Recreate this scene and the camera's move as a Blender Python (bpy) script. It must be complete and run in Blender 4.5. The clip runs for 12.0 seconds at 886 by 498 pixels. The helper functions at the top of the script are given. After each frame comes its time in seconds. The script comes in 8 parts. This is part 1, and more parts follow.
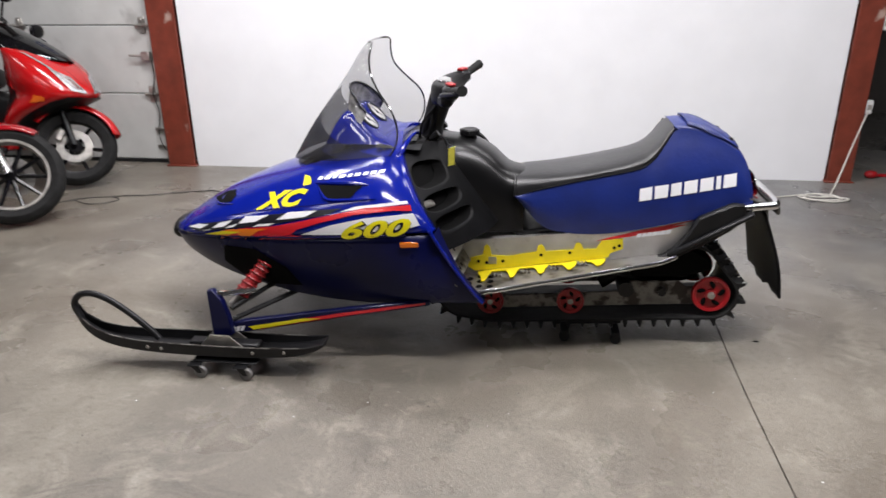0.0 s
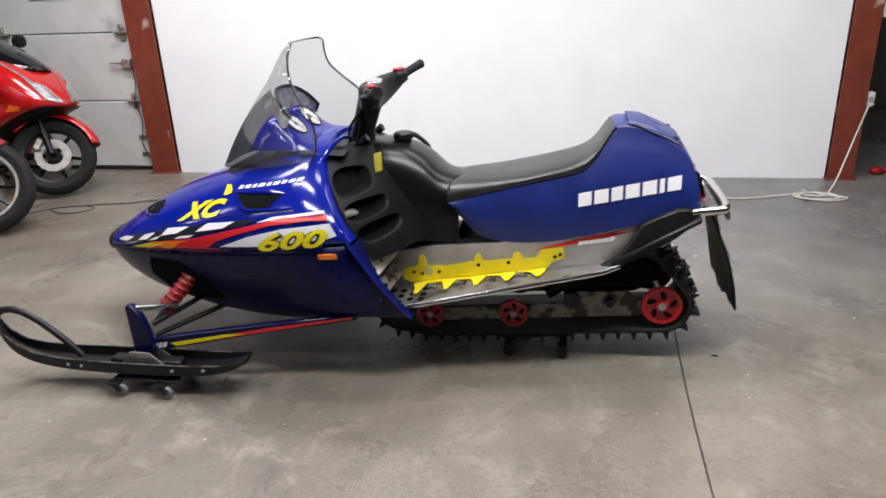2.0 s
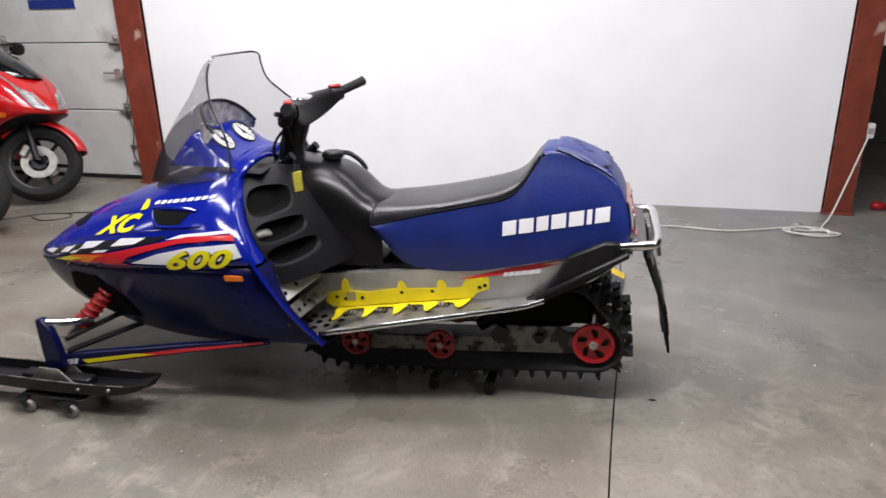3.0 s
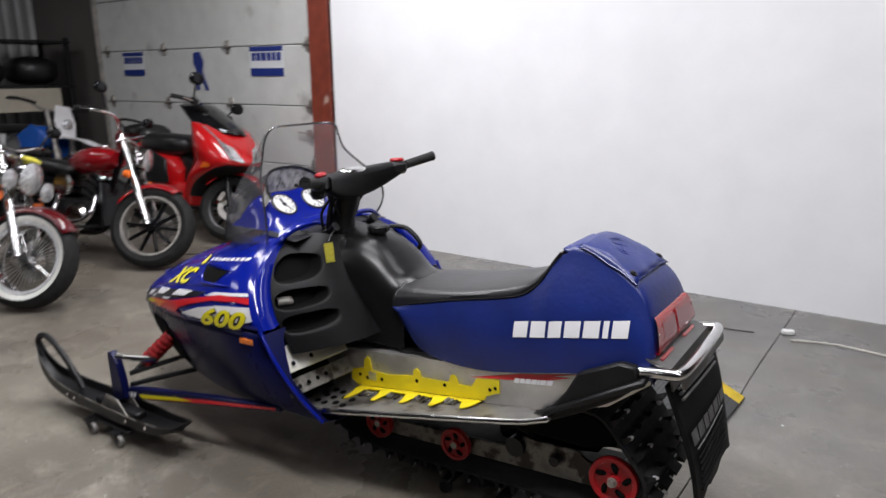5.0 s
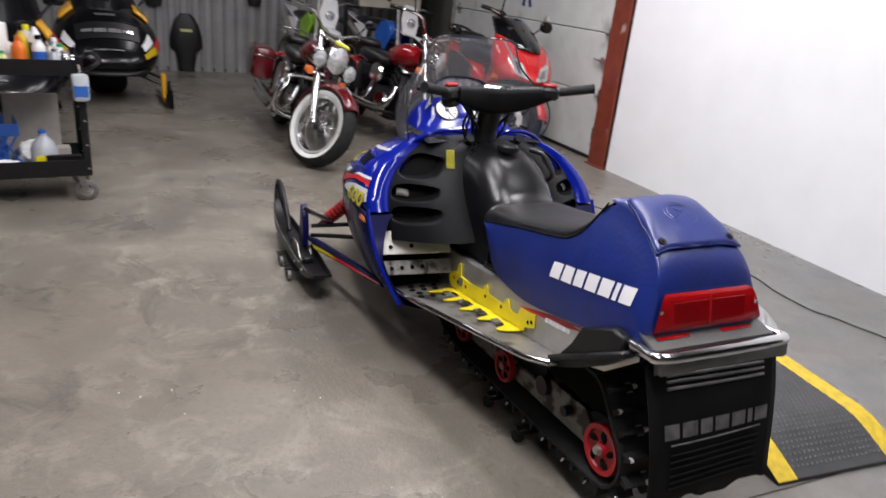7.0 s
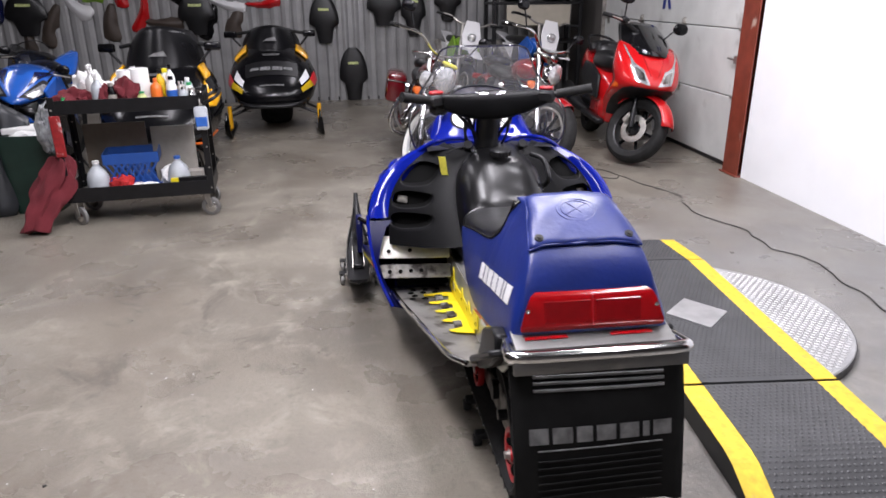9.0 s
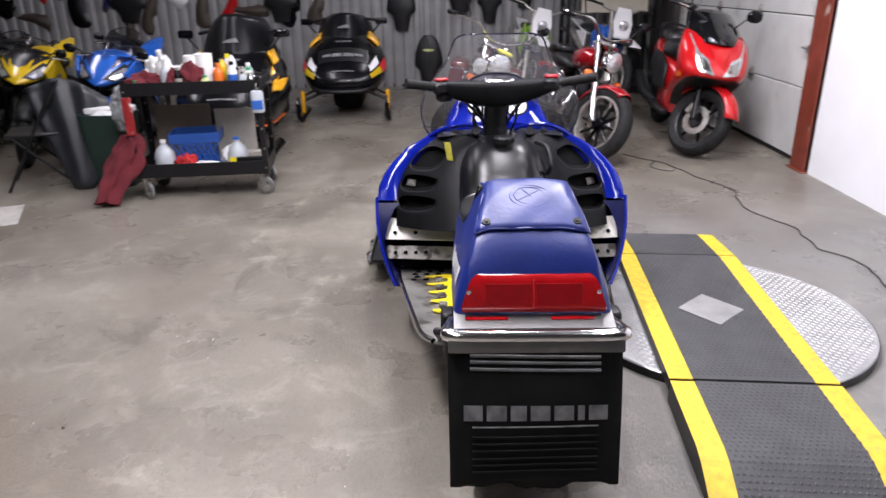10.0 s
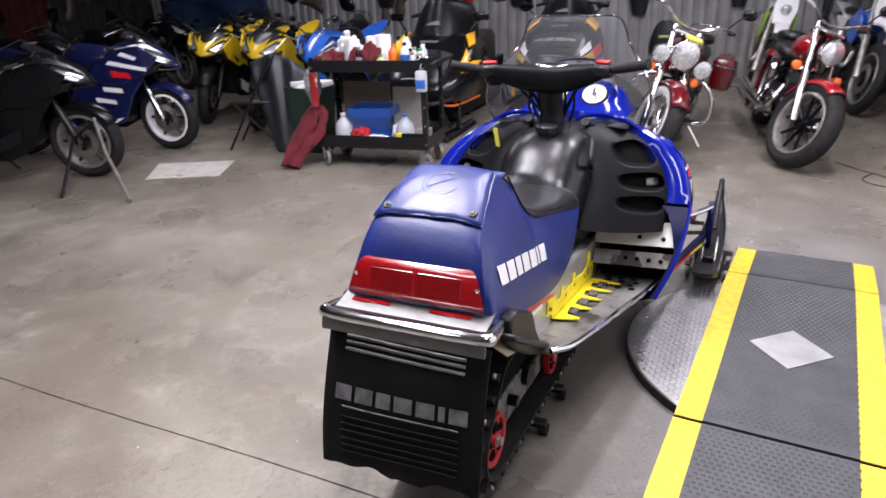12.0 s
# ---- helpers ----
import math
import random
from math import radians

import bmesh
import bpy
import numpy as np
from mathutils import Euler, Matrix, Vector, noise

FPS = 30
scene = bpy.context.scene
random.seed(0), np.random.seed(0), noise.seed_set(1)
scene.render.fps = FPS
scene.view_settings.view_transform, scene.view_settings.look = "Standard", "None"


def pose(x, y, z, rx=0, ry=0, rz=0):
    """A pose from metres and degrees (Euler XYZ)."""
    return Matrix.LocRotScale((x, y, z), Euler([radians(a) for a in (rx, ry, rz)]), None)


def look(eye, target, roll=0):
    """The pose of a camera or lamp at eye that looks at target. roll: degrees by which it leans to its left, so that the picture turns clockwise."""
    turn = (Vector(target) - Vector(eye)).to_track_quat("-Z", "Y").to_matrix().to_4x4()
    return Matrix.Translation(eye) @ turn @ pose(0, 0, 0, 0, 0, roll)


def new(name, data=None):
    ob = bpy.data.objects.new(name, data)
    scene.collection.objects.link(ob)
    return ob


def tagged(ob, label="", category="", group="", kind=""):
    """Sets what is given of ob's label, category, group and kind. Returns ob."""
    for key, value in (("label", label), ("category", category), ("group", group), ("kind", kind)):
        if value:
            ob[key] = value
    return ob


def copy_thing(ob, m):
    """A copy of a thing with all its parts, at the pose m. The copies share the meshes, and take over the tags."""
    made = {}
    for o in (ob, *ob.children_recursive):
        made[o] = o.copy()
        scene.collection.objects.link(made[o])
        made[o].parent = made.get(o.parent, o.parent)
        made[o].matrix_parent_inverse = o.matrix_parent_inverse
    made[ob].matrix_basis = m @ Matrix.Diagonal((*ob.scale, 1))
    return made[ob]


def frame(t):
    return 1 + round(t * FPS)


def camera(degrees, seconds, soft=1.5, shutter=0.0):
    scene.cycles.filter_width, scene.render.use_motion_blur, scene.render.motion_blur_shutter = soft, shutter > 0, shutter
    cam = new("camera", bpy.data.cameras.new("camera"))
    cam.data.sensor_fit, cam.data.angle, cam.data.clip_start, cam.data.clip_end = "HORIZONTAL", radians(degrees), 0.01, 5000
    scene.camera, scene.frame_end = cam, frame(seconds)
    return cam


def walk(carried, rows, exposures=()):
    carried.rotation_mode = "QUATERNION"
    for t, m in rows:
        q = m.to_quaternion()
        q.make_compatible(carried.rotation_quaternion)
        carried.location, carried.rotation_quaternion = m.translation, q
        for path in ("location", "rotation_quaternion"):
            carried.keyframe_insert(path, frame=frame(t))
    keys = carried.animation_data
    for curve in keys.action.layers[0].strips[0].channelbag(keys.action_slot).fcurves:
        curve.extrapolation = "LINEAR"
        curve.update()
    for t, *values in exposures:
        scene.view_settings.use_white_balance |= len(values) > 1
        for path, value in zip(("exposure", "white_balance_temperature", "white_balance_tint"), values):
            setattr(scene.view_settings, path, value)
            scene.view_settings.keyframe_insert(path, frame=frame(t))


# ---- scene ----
cam = camera(65.6, 12.0, shutter=0.4)
PATH = [
    (0, (-0.749, -2.929, 1.488), (-1.004, -1.083, 0.764), -0.6),
    (0.5, (-0.652, -2.933, 1.486), (-1.084, -1.105, 0.798), -4.5),
    (1, (-0.57, -2.876, 1.445), (-1.077, -1.077, 0.733), -4.5),
    (1.5, (-0.516, -2.756, 1.45), (-0.882, -0.949, 0.673), -2.1),
    (2, (-0.368, -2.704, 1.459), (-0.719, -0.872, 0.737), -2.3),
    (2.5, (-0.105, -2.645, 1.444), (-0.57, -0.825, 0.757), -1.4),
    (3, (0.021, -2.488, 1.436), (-0.429, -0.659, 0.763), -1.1),
    (3.2, (0.052, -2.438, 1.433), (-0.279, -0.591, 0.74), 0.0),
    (4.8, (0.579, -2.019, 1.481), (-0.325, -0.327, 0.915), -0.6),
    (5, (0.639, -1.998, 1.462), (-0.452, -0.397, 0.968), -0.4),
    (5.5, (0.889, -1.899, 1.396), (-0.331, -0.433, 0.791), 5.2),
    (6, (0.969, -1.713, 1.42), (-0.295, -0.331, 0.718), 6.8),
    (6.5, (1.076, -1.501, 1.451), (-0.395, -0.435, 0.614), 3.9),
    (7, (1.303, -1.367, 1.475), (-0.373, -0.549, 0.752), 5.9),
    (7.2, (1.338, -1.289, 1.479), (-0.383, -0.564, 0.763), 5.4),
    (8.8, (1.634, -0.645, 1.497), (-0.237, -0.397, 0.837), -0.8),
    (9, (1.614, -0.548, 1.479), (-0.247, -0.317, 0.782), -0.5),
    (9.5, (1.593, -0.384, 1.468), (-0.256, -0.207, 0.725), -0.8),
    (10, (1.714, -0.188, 1.483), (-0.15, -0.222, 0.757), -0.9),
    (10.5, (1.679, 0.022, 1.461), (-0.163, -0.231, 0.723), -1.0),
    (11, (1.537, 0.275, 1.457), (-0.303, -0.127, 0.782), -0.4),
    (11.5, (1.566, 0.544, 1.439), (-0.226, -0.046, 0.774), -1.0),
    (12, (1.487, 0.728, 1.441), (-0.198, -0.053, 0.699), -2.1),
]
walk(cam, [(t, look(eye, target, roll)) for t, eye, target, roll in PATH],
     exposures=[(0, -0.15, 6500, 10), (3.2, -0.14, 6480, 10), (4.8, -0.42, 6400, 9), (5.5, -0.56, 6380, 9), (6.5, -0.51, 6420, 10), (7.2, -0.17, 6450, 12), (8.8, 0.17, 6330, 14), (10.8, 0.22, 6260, 16), (12, 0.29, 6240, 17)])

# ---- light ----
world = bpy.data.worlds.new("world")
scene.world = world
world.use_nodes = True
world.node_tree.nodes["Background"].inputs[0].default_value = (0.5, 0.55, 0.6, 1)
world.node_tree.nodes["Background"].inputs[1].default_value = 0.05

CEILING = 3.7
TUBES = [(-2.8, 1.15, 112), (-1.7, 0.05, 78), (0.7, 1.2, 50), (-0.1, -1.2, 160), (-4.0, -2.2, 33), (-6.9, -0.4, 33), (-4.9, -4.6, 42), (3.0, -1.5, 38)]


def lamp_at(x, y, watts):
    data = bpy.data.lights.new("tube_light", "AREA")
    data.shape, data.size, data.size_y, data.energy = "RECTANGLE", 2.4, 0.30, watts
    data.color = (1.0, 0.97, 0.995)
    ob = new("tube_light", data)
    ob.matrix_world = pose(x, y, CEILING - 0.17)


for lx, ly, lw in TUBES:
    lamp_at(lx, ly, lw)


# ---- materials ----
def mat(name, base, rough=0.5, metal=0.0, vary=0.0, grain=40.0, bump=0.0, bump_scale=200.0, coat=0.0, spots=None, spot_scale=6.0, spot_at=0.62, rand=0.0, spec=0.5):
    m = bpy.data.materials.new(name)
    m.use_nodes = True
    nt = m.node_tree
    b = nt.nodes["Principled BSDF"]
    b.inputs["Base Color"].default_value = (*base, 1)
    b.inputs["Roughness"].default_value = rough
    b.inputs["Metallic"].default_value = metal
    b.inputs["Coat Weight"].default_value = coat
    b.inputs["Specular IOR Level"].default_value = spec
    b.inputs["Coat Roughness"].default_value = 0.06
    co = nt.nodes.new("ShaderNodeTexCoord").outputs["Object"]

    def noise_at(scale, detail=5.0):
        n = nt.nodes.new("ShaderNodeTexNoise")
        n.inputs["Scale"].default_value, n.inputs["Detail"].default_value = scale, detail
        nt.links.new(co, n.inputs["Vector"])
        return n.outputs["Fac"]

    col = None
    if vary:
        mix = nt.nodes.new("ShaderNodeMix")
        mix.data_type, mix.blend_type = "RGBA", "MIX"
        ramp = nt.nodes.new("ShaderNodeValToRGB")
        ramp.color_ramp.elements[0].position, ramp.color_ramp.elements[1].position = 0.32, 0.68
        nt.links.new(noise_at(grain), ramp.inputs[0])
        nt.links.new(ramp.outputs[0], mix.inputs["Factor"])
        mix.inputs["A"].default_value = (*[c * (1 - vary) for c in base], 1)
        mix.inputs["B"].default_value = (*[min(1, c * (1 + vary)) for c in base], 1)
        col = mix.outputs["Result"]
        rr = nt.nodes.new("ShaderNodeMapRange")
        rr.inputs["To Min"].default_value, rr.inputs["To Max"].default_value = max(0.02, rough - 0.08), min(1, rough + 0.1)
        nt.links.new(noise_at(grain * 0.37), rr.inputs["Value"])
        nt.links.new(rr.outputs[0], b.inputs["Roughness"])
    if spots:
        ramp = nt.nodes.new("ShaderNodeValToRGB")
        ramp.color_ramp.elements[0].position, ramp.color_ramp.elements[1].position = spot_at, spot_at + 0.1
        nt.links.new(noise_at(spot_scale, 8.0), ramp.inputs[0])
        mix = nt.nodes.new("ShaderNodeMix")
        mix.data_type = "RGBA"
        nt.links.new(ramp.outputs[0], mix.inputs["Factor"])
        if col:
            nt.links.new(col, mix.inputs["A"])
        else:
            mix.inputs["A"].default_value = (*base, 1)
        mix.inputs["B"].default_value = (*spots, 1)
        col = mix.outputs["Result"]
    if rand:
        info = nt.nodes.new("ShaderNodeObjectInfo")
        hsv = nt.nodes.new("ShaderNodeHueSaturation")
        mr = nt.nodes.new("ShaderNodeMapRange")
        mr.inputs["To Min"].default_value, mr.inputs["To Max"].default_value = 1 - rand, 1 + rand
        nt.links.new(info.outputs["Random"], mr.inputs["Value"])
        nt.links.new(mr.outputs[0], hsv.inputs["Value"])
        if col:
            nt.links.new(col, hsv.inputs["Color"])
        else:
            hsv.inputs["Color"].default_value = (*base, 1)
        col = hsv.outputs["Color"]
    if col:
        nt.links.new(col, b.inputs["Base Color"])
    if bump:
        bp = nt.nodes.new("ShaderNodeBump")
        bp.inputs["Strength"].default_value, bp.inputs["Distance"].default_value = bump, 0.004
        nt.links.new(noise_at(bump_scale), bp.inputs["Height"])
        nt.links.new(bp.outputs[0], b.inputs["Normal"])
    return m


def glass(name, base, alpha, rough=0.04):
    m = bpy.data.materials.new(name)
    m.use_nodes = True
    nt = m.node_tree
    nt.nodes.remove(nt.nodes["Principled BSDF"])
    tr, gl, mx, lw, mr = (nt.nodes.new(k) for k in ("ShaderNodeBsdfTransparent", "ShaderNodeBsdfGlossy", "ShaderNodeMixShader", "ShaderNodeLayerWeight", "ShaderNodeMapRange"))
    tr.inputs[0].default_value = (*[1 - alpha * (1 - c) for c in base], 1)
    gl.inputs["Roughness"].default_value = rough
    lw.inputs[0].default_value = 0.25
    mr.inputs["To Min"].default_value, mr.inputs["To Max"].default_value = 0.02, 0.07
    nt.links.new(lw.outputs["Facing"], mr.inputs["Value"])
    nt.links.new(mr.outputs[0], mx.inputs[0])
    nt.links.new(tr.outputs[0], mx.inputs[1])
    nt.links.new(gl.outputs[0], mx.inputs[2])
    haze, scuffed = nt.nodes.new("ShaderNodeBsdfTranslucent"), nt.nodes.new("ShaderNodeMixShader")
    haze.inputs[0].default_value = (0.6, 0.6, 0.6, 1)
    scuffed.inputs[0].default_value = 0.06
    nt.links.new(mx.outputs[0], scuffed.inputs[1])
    nt.links.new(haze.outputs[0], scuffed.inputs[2])
    nt.links.new(scuffed.outputs[0], nt.nodes["Material Output"].inputs[0])
    return m


BLUE = mat("blue_gloss_paint", (0.003, 0.010, 0.205), 0.11, vary=0.08, grain=3, bump=0.015, bump_scale=9, spec=0.45)
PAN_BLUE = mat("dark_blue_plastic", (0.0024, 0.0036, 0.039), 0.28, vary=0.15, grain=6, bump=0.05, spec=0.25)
VINYL_BLUE = mat("blue_vinyl", (0.0045, 0.0165, 0.140), 0.37, vary=0.16, grain=9, bump=0.20, bump_scale=70, spec=0.7)
VINYL_BLACK = mat("black_vinyl", (0.010, 0.010, 0.011), 0.34, vary=0.3, grain=12, bump=0.30, bump_scale=60, spec=0.5)
PLASTIC = mat("black_plastic", (0.009, 0.009, 0.010), 0.40, vary=0.3, grain=14, bump=0.08, spec=0.3)
GREY_PLASTIC = mat("worn_black_plastic", (0.005, 0.005, 0.0055), 0.42, vary=0.3, grain=9, bump=0.14, spec=0.11)
TANK_PLASTIC = mat("smooth_black_plastic", (0.005, 0.005, 0.0055), 0.27, vary=0.3, grain=9, bump=0.08, spec=0.34)
CLOTH_SEAM = mat("matt_black_seam", (0.008, 0.008, 0.009), 0.7, spec=0.15)
SCREEN_EDGE = mat("polished_screen_edge", (0.03, 0.03, 0.032), 0.14, coat=1.0)
SCREEN_BLACK = mat("dull_black_screen", (0.006, 0.006, 0.007), 0.30, vary=0.3, grain=8, spec=0.25)
RUBBER = mat("rubber", (0.013, 0.013, 0.013), 0.7, vary=0.35, grain=25, bump=0.2, spec=0.25)
FLAP = mat("flap_rubber", (0.006, 0.006, 0.006), 0.62, vary=0.4, grain=10, bump=0.12, spec=0.12)
# near-black for grit and openings; the shade inside recesses is in this colour
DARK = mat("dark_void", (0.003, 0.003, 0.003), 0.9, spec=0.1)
STEEL_BLACK = mat("black_steel", (0.007, 0.007, 0.008), 0.38, vary=0.25, grain=20, spec=0.35)
ALU = mat("aluminium", (0.62, 0.61, 0.59), 0.36, 0.85, vary=0.16, grain=7, bump=0.05, spots=(0.35, 0.32, 0.28), spot_scale=9)
TOE_ALU = mat("drilled_plate_alloy", (0.62, 0.61, 0.56), 0.42, 0.15, vary=0.14, grain=9, spots=(0.40, 0.37, 0.30), spot_scale=11)
REAR_ALU = mat("polished_rear_alloy", (0.17, 0.168, 0.164), 0.46, 0.9, vary=0.18, grain=8, bump=0.04, spots=(0.24, 0.23, 0.22), spot_scale=14)
CHROME = mat("chrome", (0.66, 0.66, 0.66), 0.13, 1.0, vary=0.08, grain=20)
STEEL = mat("dull_steel", (0.42, 0.40, 0.37), 0.4, 0.8, vary=0.25, grain=18)
RAIL = mat("rail_grey", (0.22, 0.21, 0.19), 0.5, 0.2, vary=0.45, grain=14, spots=(0.025, 0.018, 0.014), spot_scale=14, spot_at=0.48)
YELLOW = mat("yellow_powder_coat", (0.75, 0.62, 0.015), 0.38, vary=0.08, grain=12)
YELLOW_DECAL = mat("yellow_decal", (0.82, 0.72, 0.01), 0.3, coat=0.4)
WHITE_DECAL = mat("white_decal", (0.82, 0.82, 0.84), 0.3, coat=0.4)
RED_DECAL = mat("red_decal", (0.62, 0.012, 0.02), 0.3, coat=0.4)
ORANGE_DECAL = mat("orange_decal", (0.85, 0.22, 0.01), 0.3, coat=0.4)
BLACK_DECAL = mat("black_decal", (0.006, 0.006, 0.012), 0.3, coat=0.4)
# pale grey that paints the highlight along the upper flap ribs
FLAP_RIB = mat("rib_highlight_rubber", (0.16, 0.16, 0.16), 0.5, vary=0.3, grain=20)
SILVER_PRINT = mat("silver_print", (0.15, 0.15, 0.15), 0.5, 0.5, vary=0.4, grain=30)
RED_PLASTIC = mat("red_plastic", (0.36, 0.007, 0.012), 0.35, vary=0.12, grain=20)
RED_LENS = mat("red_lens", (0.28, 0.003, 0.005), 0.13, vary=0.10, grain=30, coat=0.6)
DEEP_LENS = mat("deep_red_lens", (0.20, 0.002, 0.004), 0.14, vary=0.12, grain=30, coat=0.5)
RED_SPRING = mat("red_spring", (0.26, 0.008, 0.010), 0.4, vary=0.2, grain=30)
AMBER = mat("amber_lens", (0.75, 0.18, 0.01), 0.2, coat=0.5)
DIAL = mat("dial_white", (0.70, 0.70, 0.68), 0.4)
BOARD_ALU = mat("dirty_board_alloy", (0.30, 0.29, 0.275), 0.42, 0.7, vary=0.3, grain=8, bump=0.06, spots=(0.09, 0.08, 0.07), spot_scale=10, spot_at=0.50)
TAG = mat("yellow_tag", (0.72, 0.66, 0.08), 0.6, vary=0.1, grain=60)
SMOKE = glass("smoked_acrylic", (0.50, 0.50, 0.50), 0.46)
DEEP_SMOKE = glass("deep_smoked_acrylic", (0.10, 0.10, 0.11), 0.88)
TINT = mat("black_acrylic", (0.006, 0.006, 0.007), 0.08, coat=0.5)
LENS = mat("lamp_lens", (0.62, 0.63, 0.64), 0.09, 0.65, vary=0.35, grain=40, coat=1.0)
BRIGHT_RIM = mat("bright_alloy_rim", (0.72, 0.72, 0.73), 0.3, 0.6, vary=0.08, grain=20)
WHITE_RUBBER = mat("white_sidewall", (0.72, 0.72, 0.68), 0.6, vary=0.06, grain=20)
BRAKE = mat("brake_disc", (0.40, 0.385, 0.36), 0.3, 0.9, vary=0.2, grain=30)


# ---- mesh helpers ----
def part(name, bm, material, parent=None, label="", smooth=True, angle=40):
    me = bpy.data.meshes.new(name)
    bmesh.ops.recalc_face_normals(bm, faces=bm.faces)
    if smooth:
        for e in bm.edges:
            if len(e.link_faces) == 2 and e.calc_face_angle(0) > radians(angle):
                e.smooth = False
        for f in bm.faces:
            f.smooth = True
    bm.to_mesh(me)
    bm.free()
    me.materials.append(material)
    ob = new(name, me)
    ob.parent = parent
    if label:
        ob["label"] = label
    return ob


def thing(name, m, label, category, group="", kind=""):
    ob = new(name)
    ob.empty_display_size = 0.1
    ob.matrix_world = m
    return tagged(ob, label, category, group, kind)


def box(sx, sy, sz, m=None, bevel=0.0, bm=None, seg=1):
    own = bm is None or bevel > 0
    b = bmesh.new() if own else bm
    bmesh.ops.create_cube(b, size=1, matrix=(m or Matrix()) @ Matrix.Diagonal((sx, sy, sz, 1)))
    if bevel:
        bmesh.ops.bevel(b, geom=b.edges[:], offset=bevel, segments=seg, affect="EDGES", profile=0.5)
    if own and bm is not None:
        return merge(bm, b)
    return b


def merge(bm, b):
    me = bpy.data.meshes.new("tmp")
    b.to_mesh(me)
    b.free()
    bm.from_mesh(me)
    bpy.data.meshes.remove(me)
    return bm


def loft(rings, closed=False, caps=False, bm=None):
    bm = bm or bmesh.new()
    vs = [[bm.verts.new(p) for p in r] for r in rings]
    n = len(rings[0])
    for a, b in zip(vs, vs[1:]):
        for k in range(n if closed else n - 1):
            q = (a[k], a[(k + 1) % n], b[(k + 1) % n], b[k])
            if len({v.co.to_tuple(5) for v in q}) >= 3:
                try:
                    bm.faces.new(q)
                except ValueError:
                    pass
    if caps and closed:
        bm.faces.new(vs[0]), bm.faces.new(vs[-1])
    return bm


def path_smooth(pts, per=6):
    pts = [Vector(p) for p in pts]
    out = []
    for i in range(len(pts) - 1):
        p0, p1, p2, p3 = pts[max(i - 1, 0)], pts[i], pts[i + 1], pts[min(i + 2, len(pts) - 1)]
        for k in range(per):
            t = k / per
            out.append(0.5 * (2 * p1 + (p2 - p0) * t + (2 * p0 - 5 * p1 + 4 * p2 - p3) * t * t + (3 * p1 - p0 - 3 * p2 + p3) * t**3))
    return out + [pts[-1]]


def tube(pts, r, n=10, smooth_path=True, bm=None, per=6, flat=1.0):
    pts = path_smooth(pts, per) if smooth_path and len(pts) > 2 else [Vector(p) for p in pts]
    rad = r if isinstance(r, (list, tuple)) else [r] * len(pts)
    if len(rad) != len(pts):
        rad = [float(q) for q in np.interp(np.linspace(0, 1, len(pts)), np.linspace(0, 1, len(rad)), rad)]
    rings, side = [], None
    for i, p in enumerate(pts):
        d = (pts[min(i + 1, len(pts) - 1)] - pts[max(i - 1, 0)]).normalized()
        if side is None:
            side = d.orthogonal().normalized()
        side = (side - d * side.dot(d)).normalized()
        up = d.cross(side)
        rings.append([p + rad[i] * (math.cos(a) * side + flat * math.sin(a) * up) for a in (2 * math.pi * k / n for k in range(n))])
    return loft(rings, closed=True, caps=True, bm=bm)


def lathe(profile, n=28, axis="y", m=None, bm=None, closed=True):
    """Turns (radius, offset) pairs round an axis."""
    rings = []
    for k in range(n + 1):
        a = 2 * math.pi * k / n
        c, s = math.cos(a), math.sin(a)
        ring = []
        for r, o in profile:
            v = {"y": (r * c, o, r * s), "x": (o, r * c, r * s), "z": (r * c, r * s, o)}[axis]
            ring.append(Vector(v))
        rings.append(ring)
    b = loft(rings, closed=closed)
    bmesh.ops.remove_doubles(b, verts=b.verts, dist=1e-5)
    if m:
        bmesh.ops.transform(b, matrix=m, verts=b.verts)
    return b if bm is None else merge(bm, b)


def slab(pts, y0, y1, bevel=0.0, axis="y", bm=None):
    """A plate with the outline pts, given in the plane across the axis, between two offsets."""
    def place(p, o):
        return {"y": (p[0], o, p[1]), "z": (p[0], p[1], o), "x": (o, p[0], p[1])}[axis]

    b = bmesh.new()
    low = [b.verts.new(place(p, y0)) for p in pts]
    high = [b.verts.new(place(p, y1)) for p in pts]
    b.faces.new(low), b.faces.new(high)
    for k in range(len(pts)):
        j = (k + 1) % len(pts)
        b.faces.new((low[k], low[j], high[j], high[k]))
    bmesh.ops.recalc_face_normals(b, faces=b.faces)
    if bevel:
        bmesh.ops.bevel(b, geom=b.edges[:], offset=bevel, segments=1, affect="EDGES")
    return b if bm is None else merge(bm, b)


def blob(rx, ry, rz, m=None, p=2.0, seg=20, bm=None):
    """A rounded body: a ball pulled towards a box as p rises."""
    b = bmesh.new()
    bmesh.ops.create_uvsphere(b, u_segments=seg, v_segments=seg // 2 + 2, radius=1)
    for v in b.verts:
        c = v.co
        k = (abs(c.x) ** p + abs(c.y) ** p + abs(c.z) ** p) ** (-1 / p)
        v.co = Vector((c.x * k * rx, c.y * k * ry, c.z * k * rz))
    if m:
        bmesh.ops.transform(b, matrix=m, verts=b.verts)
    return b if bm is None else merge(bm, b)


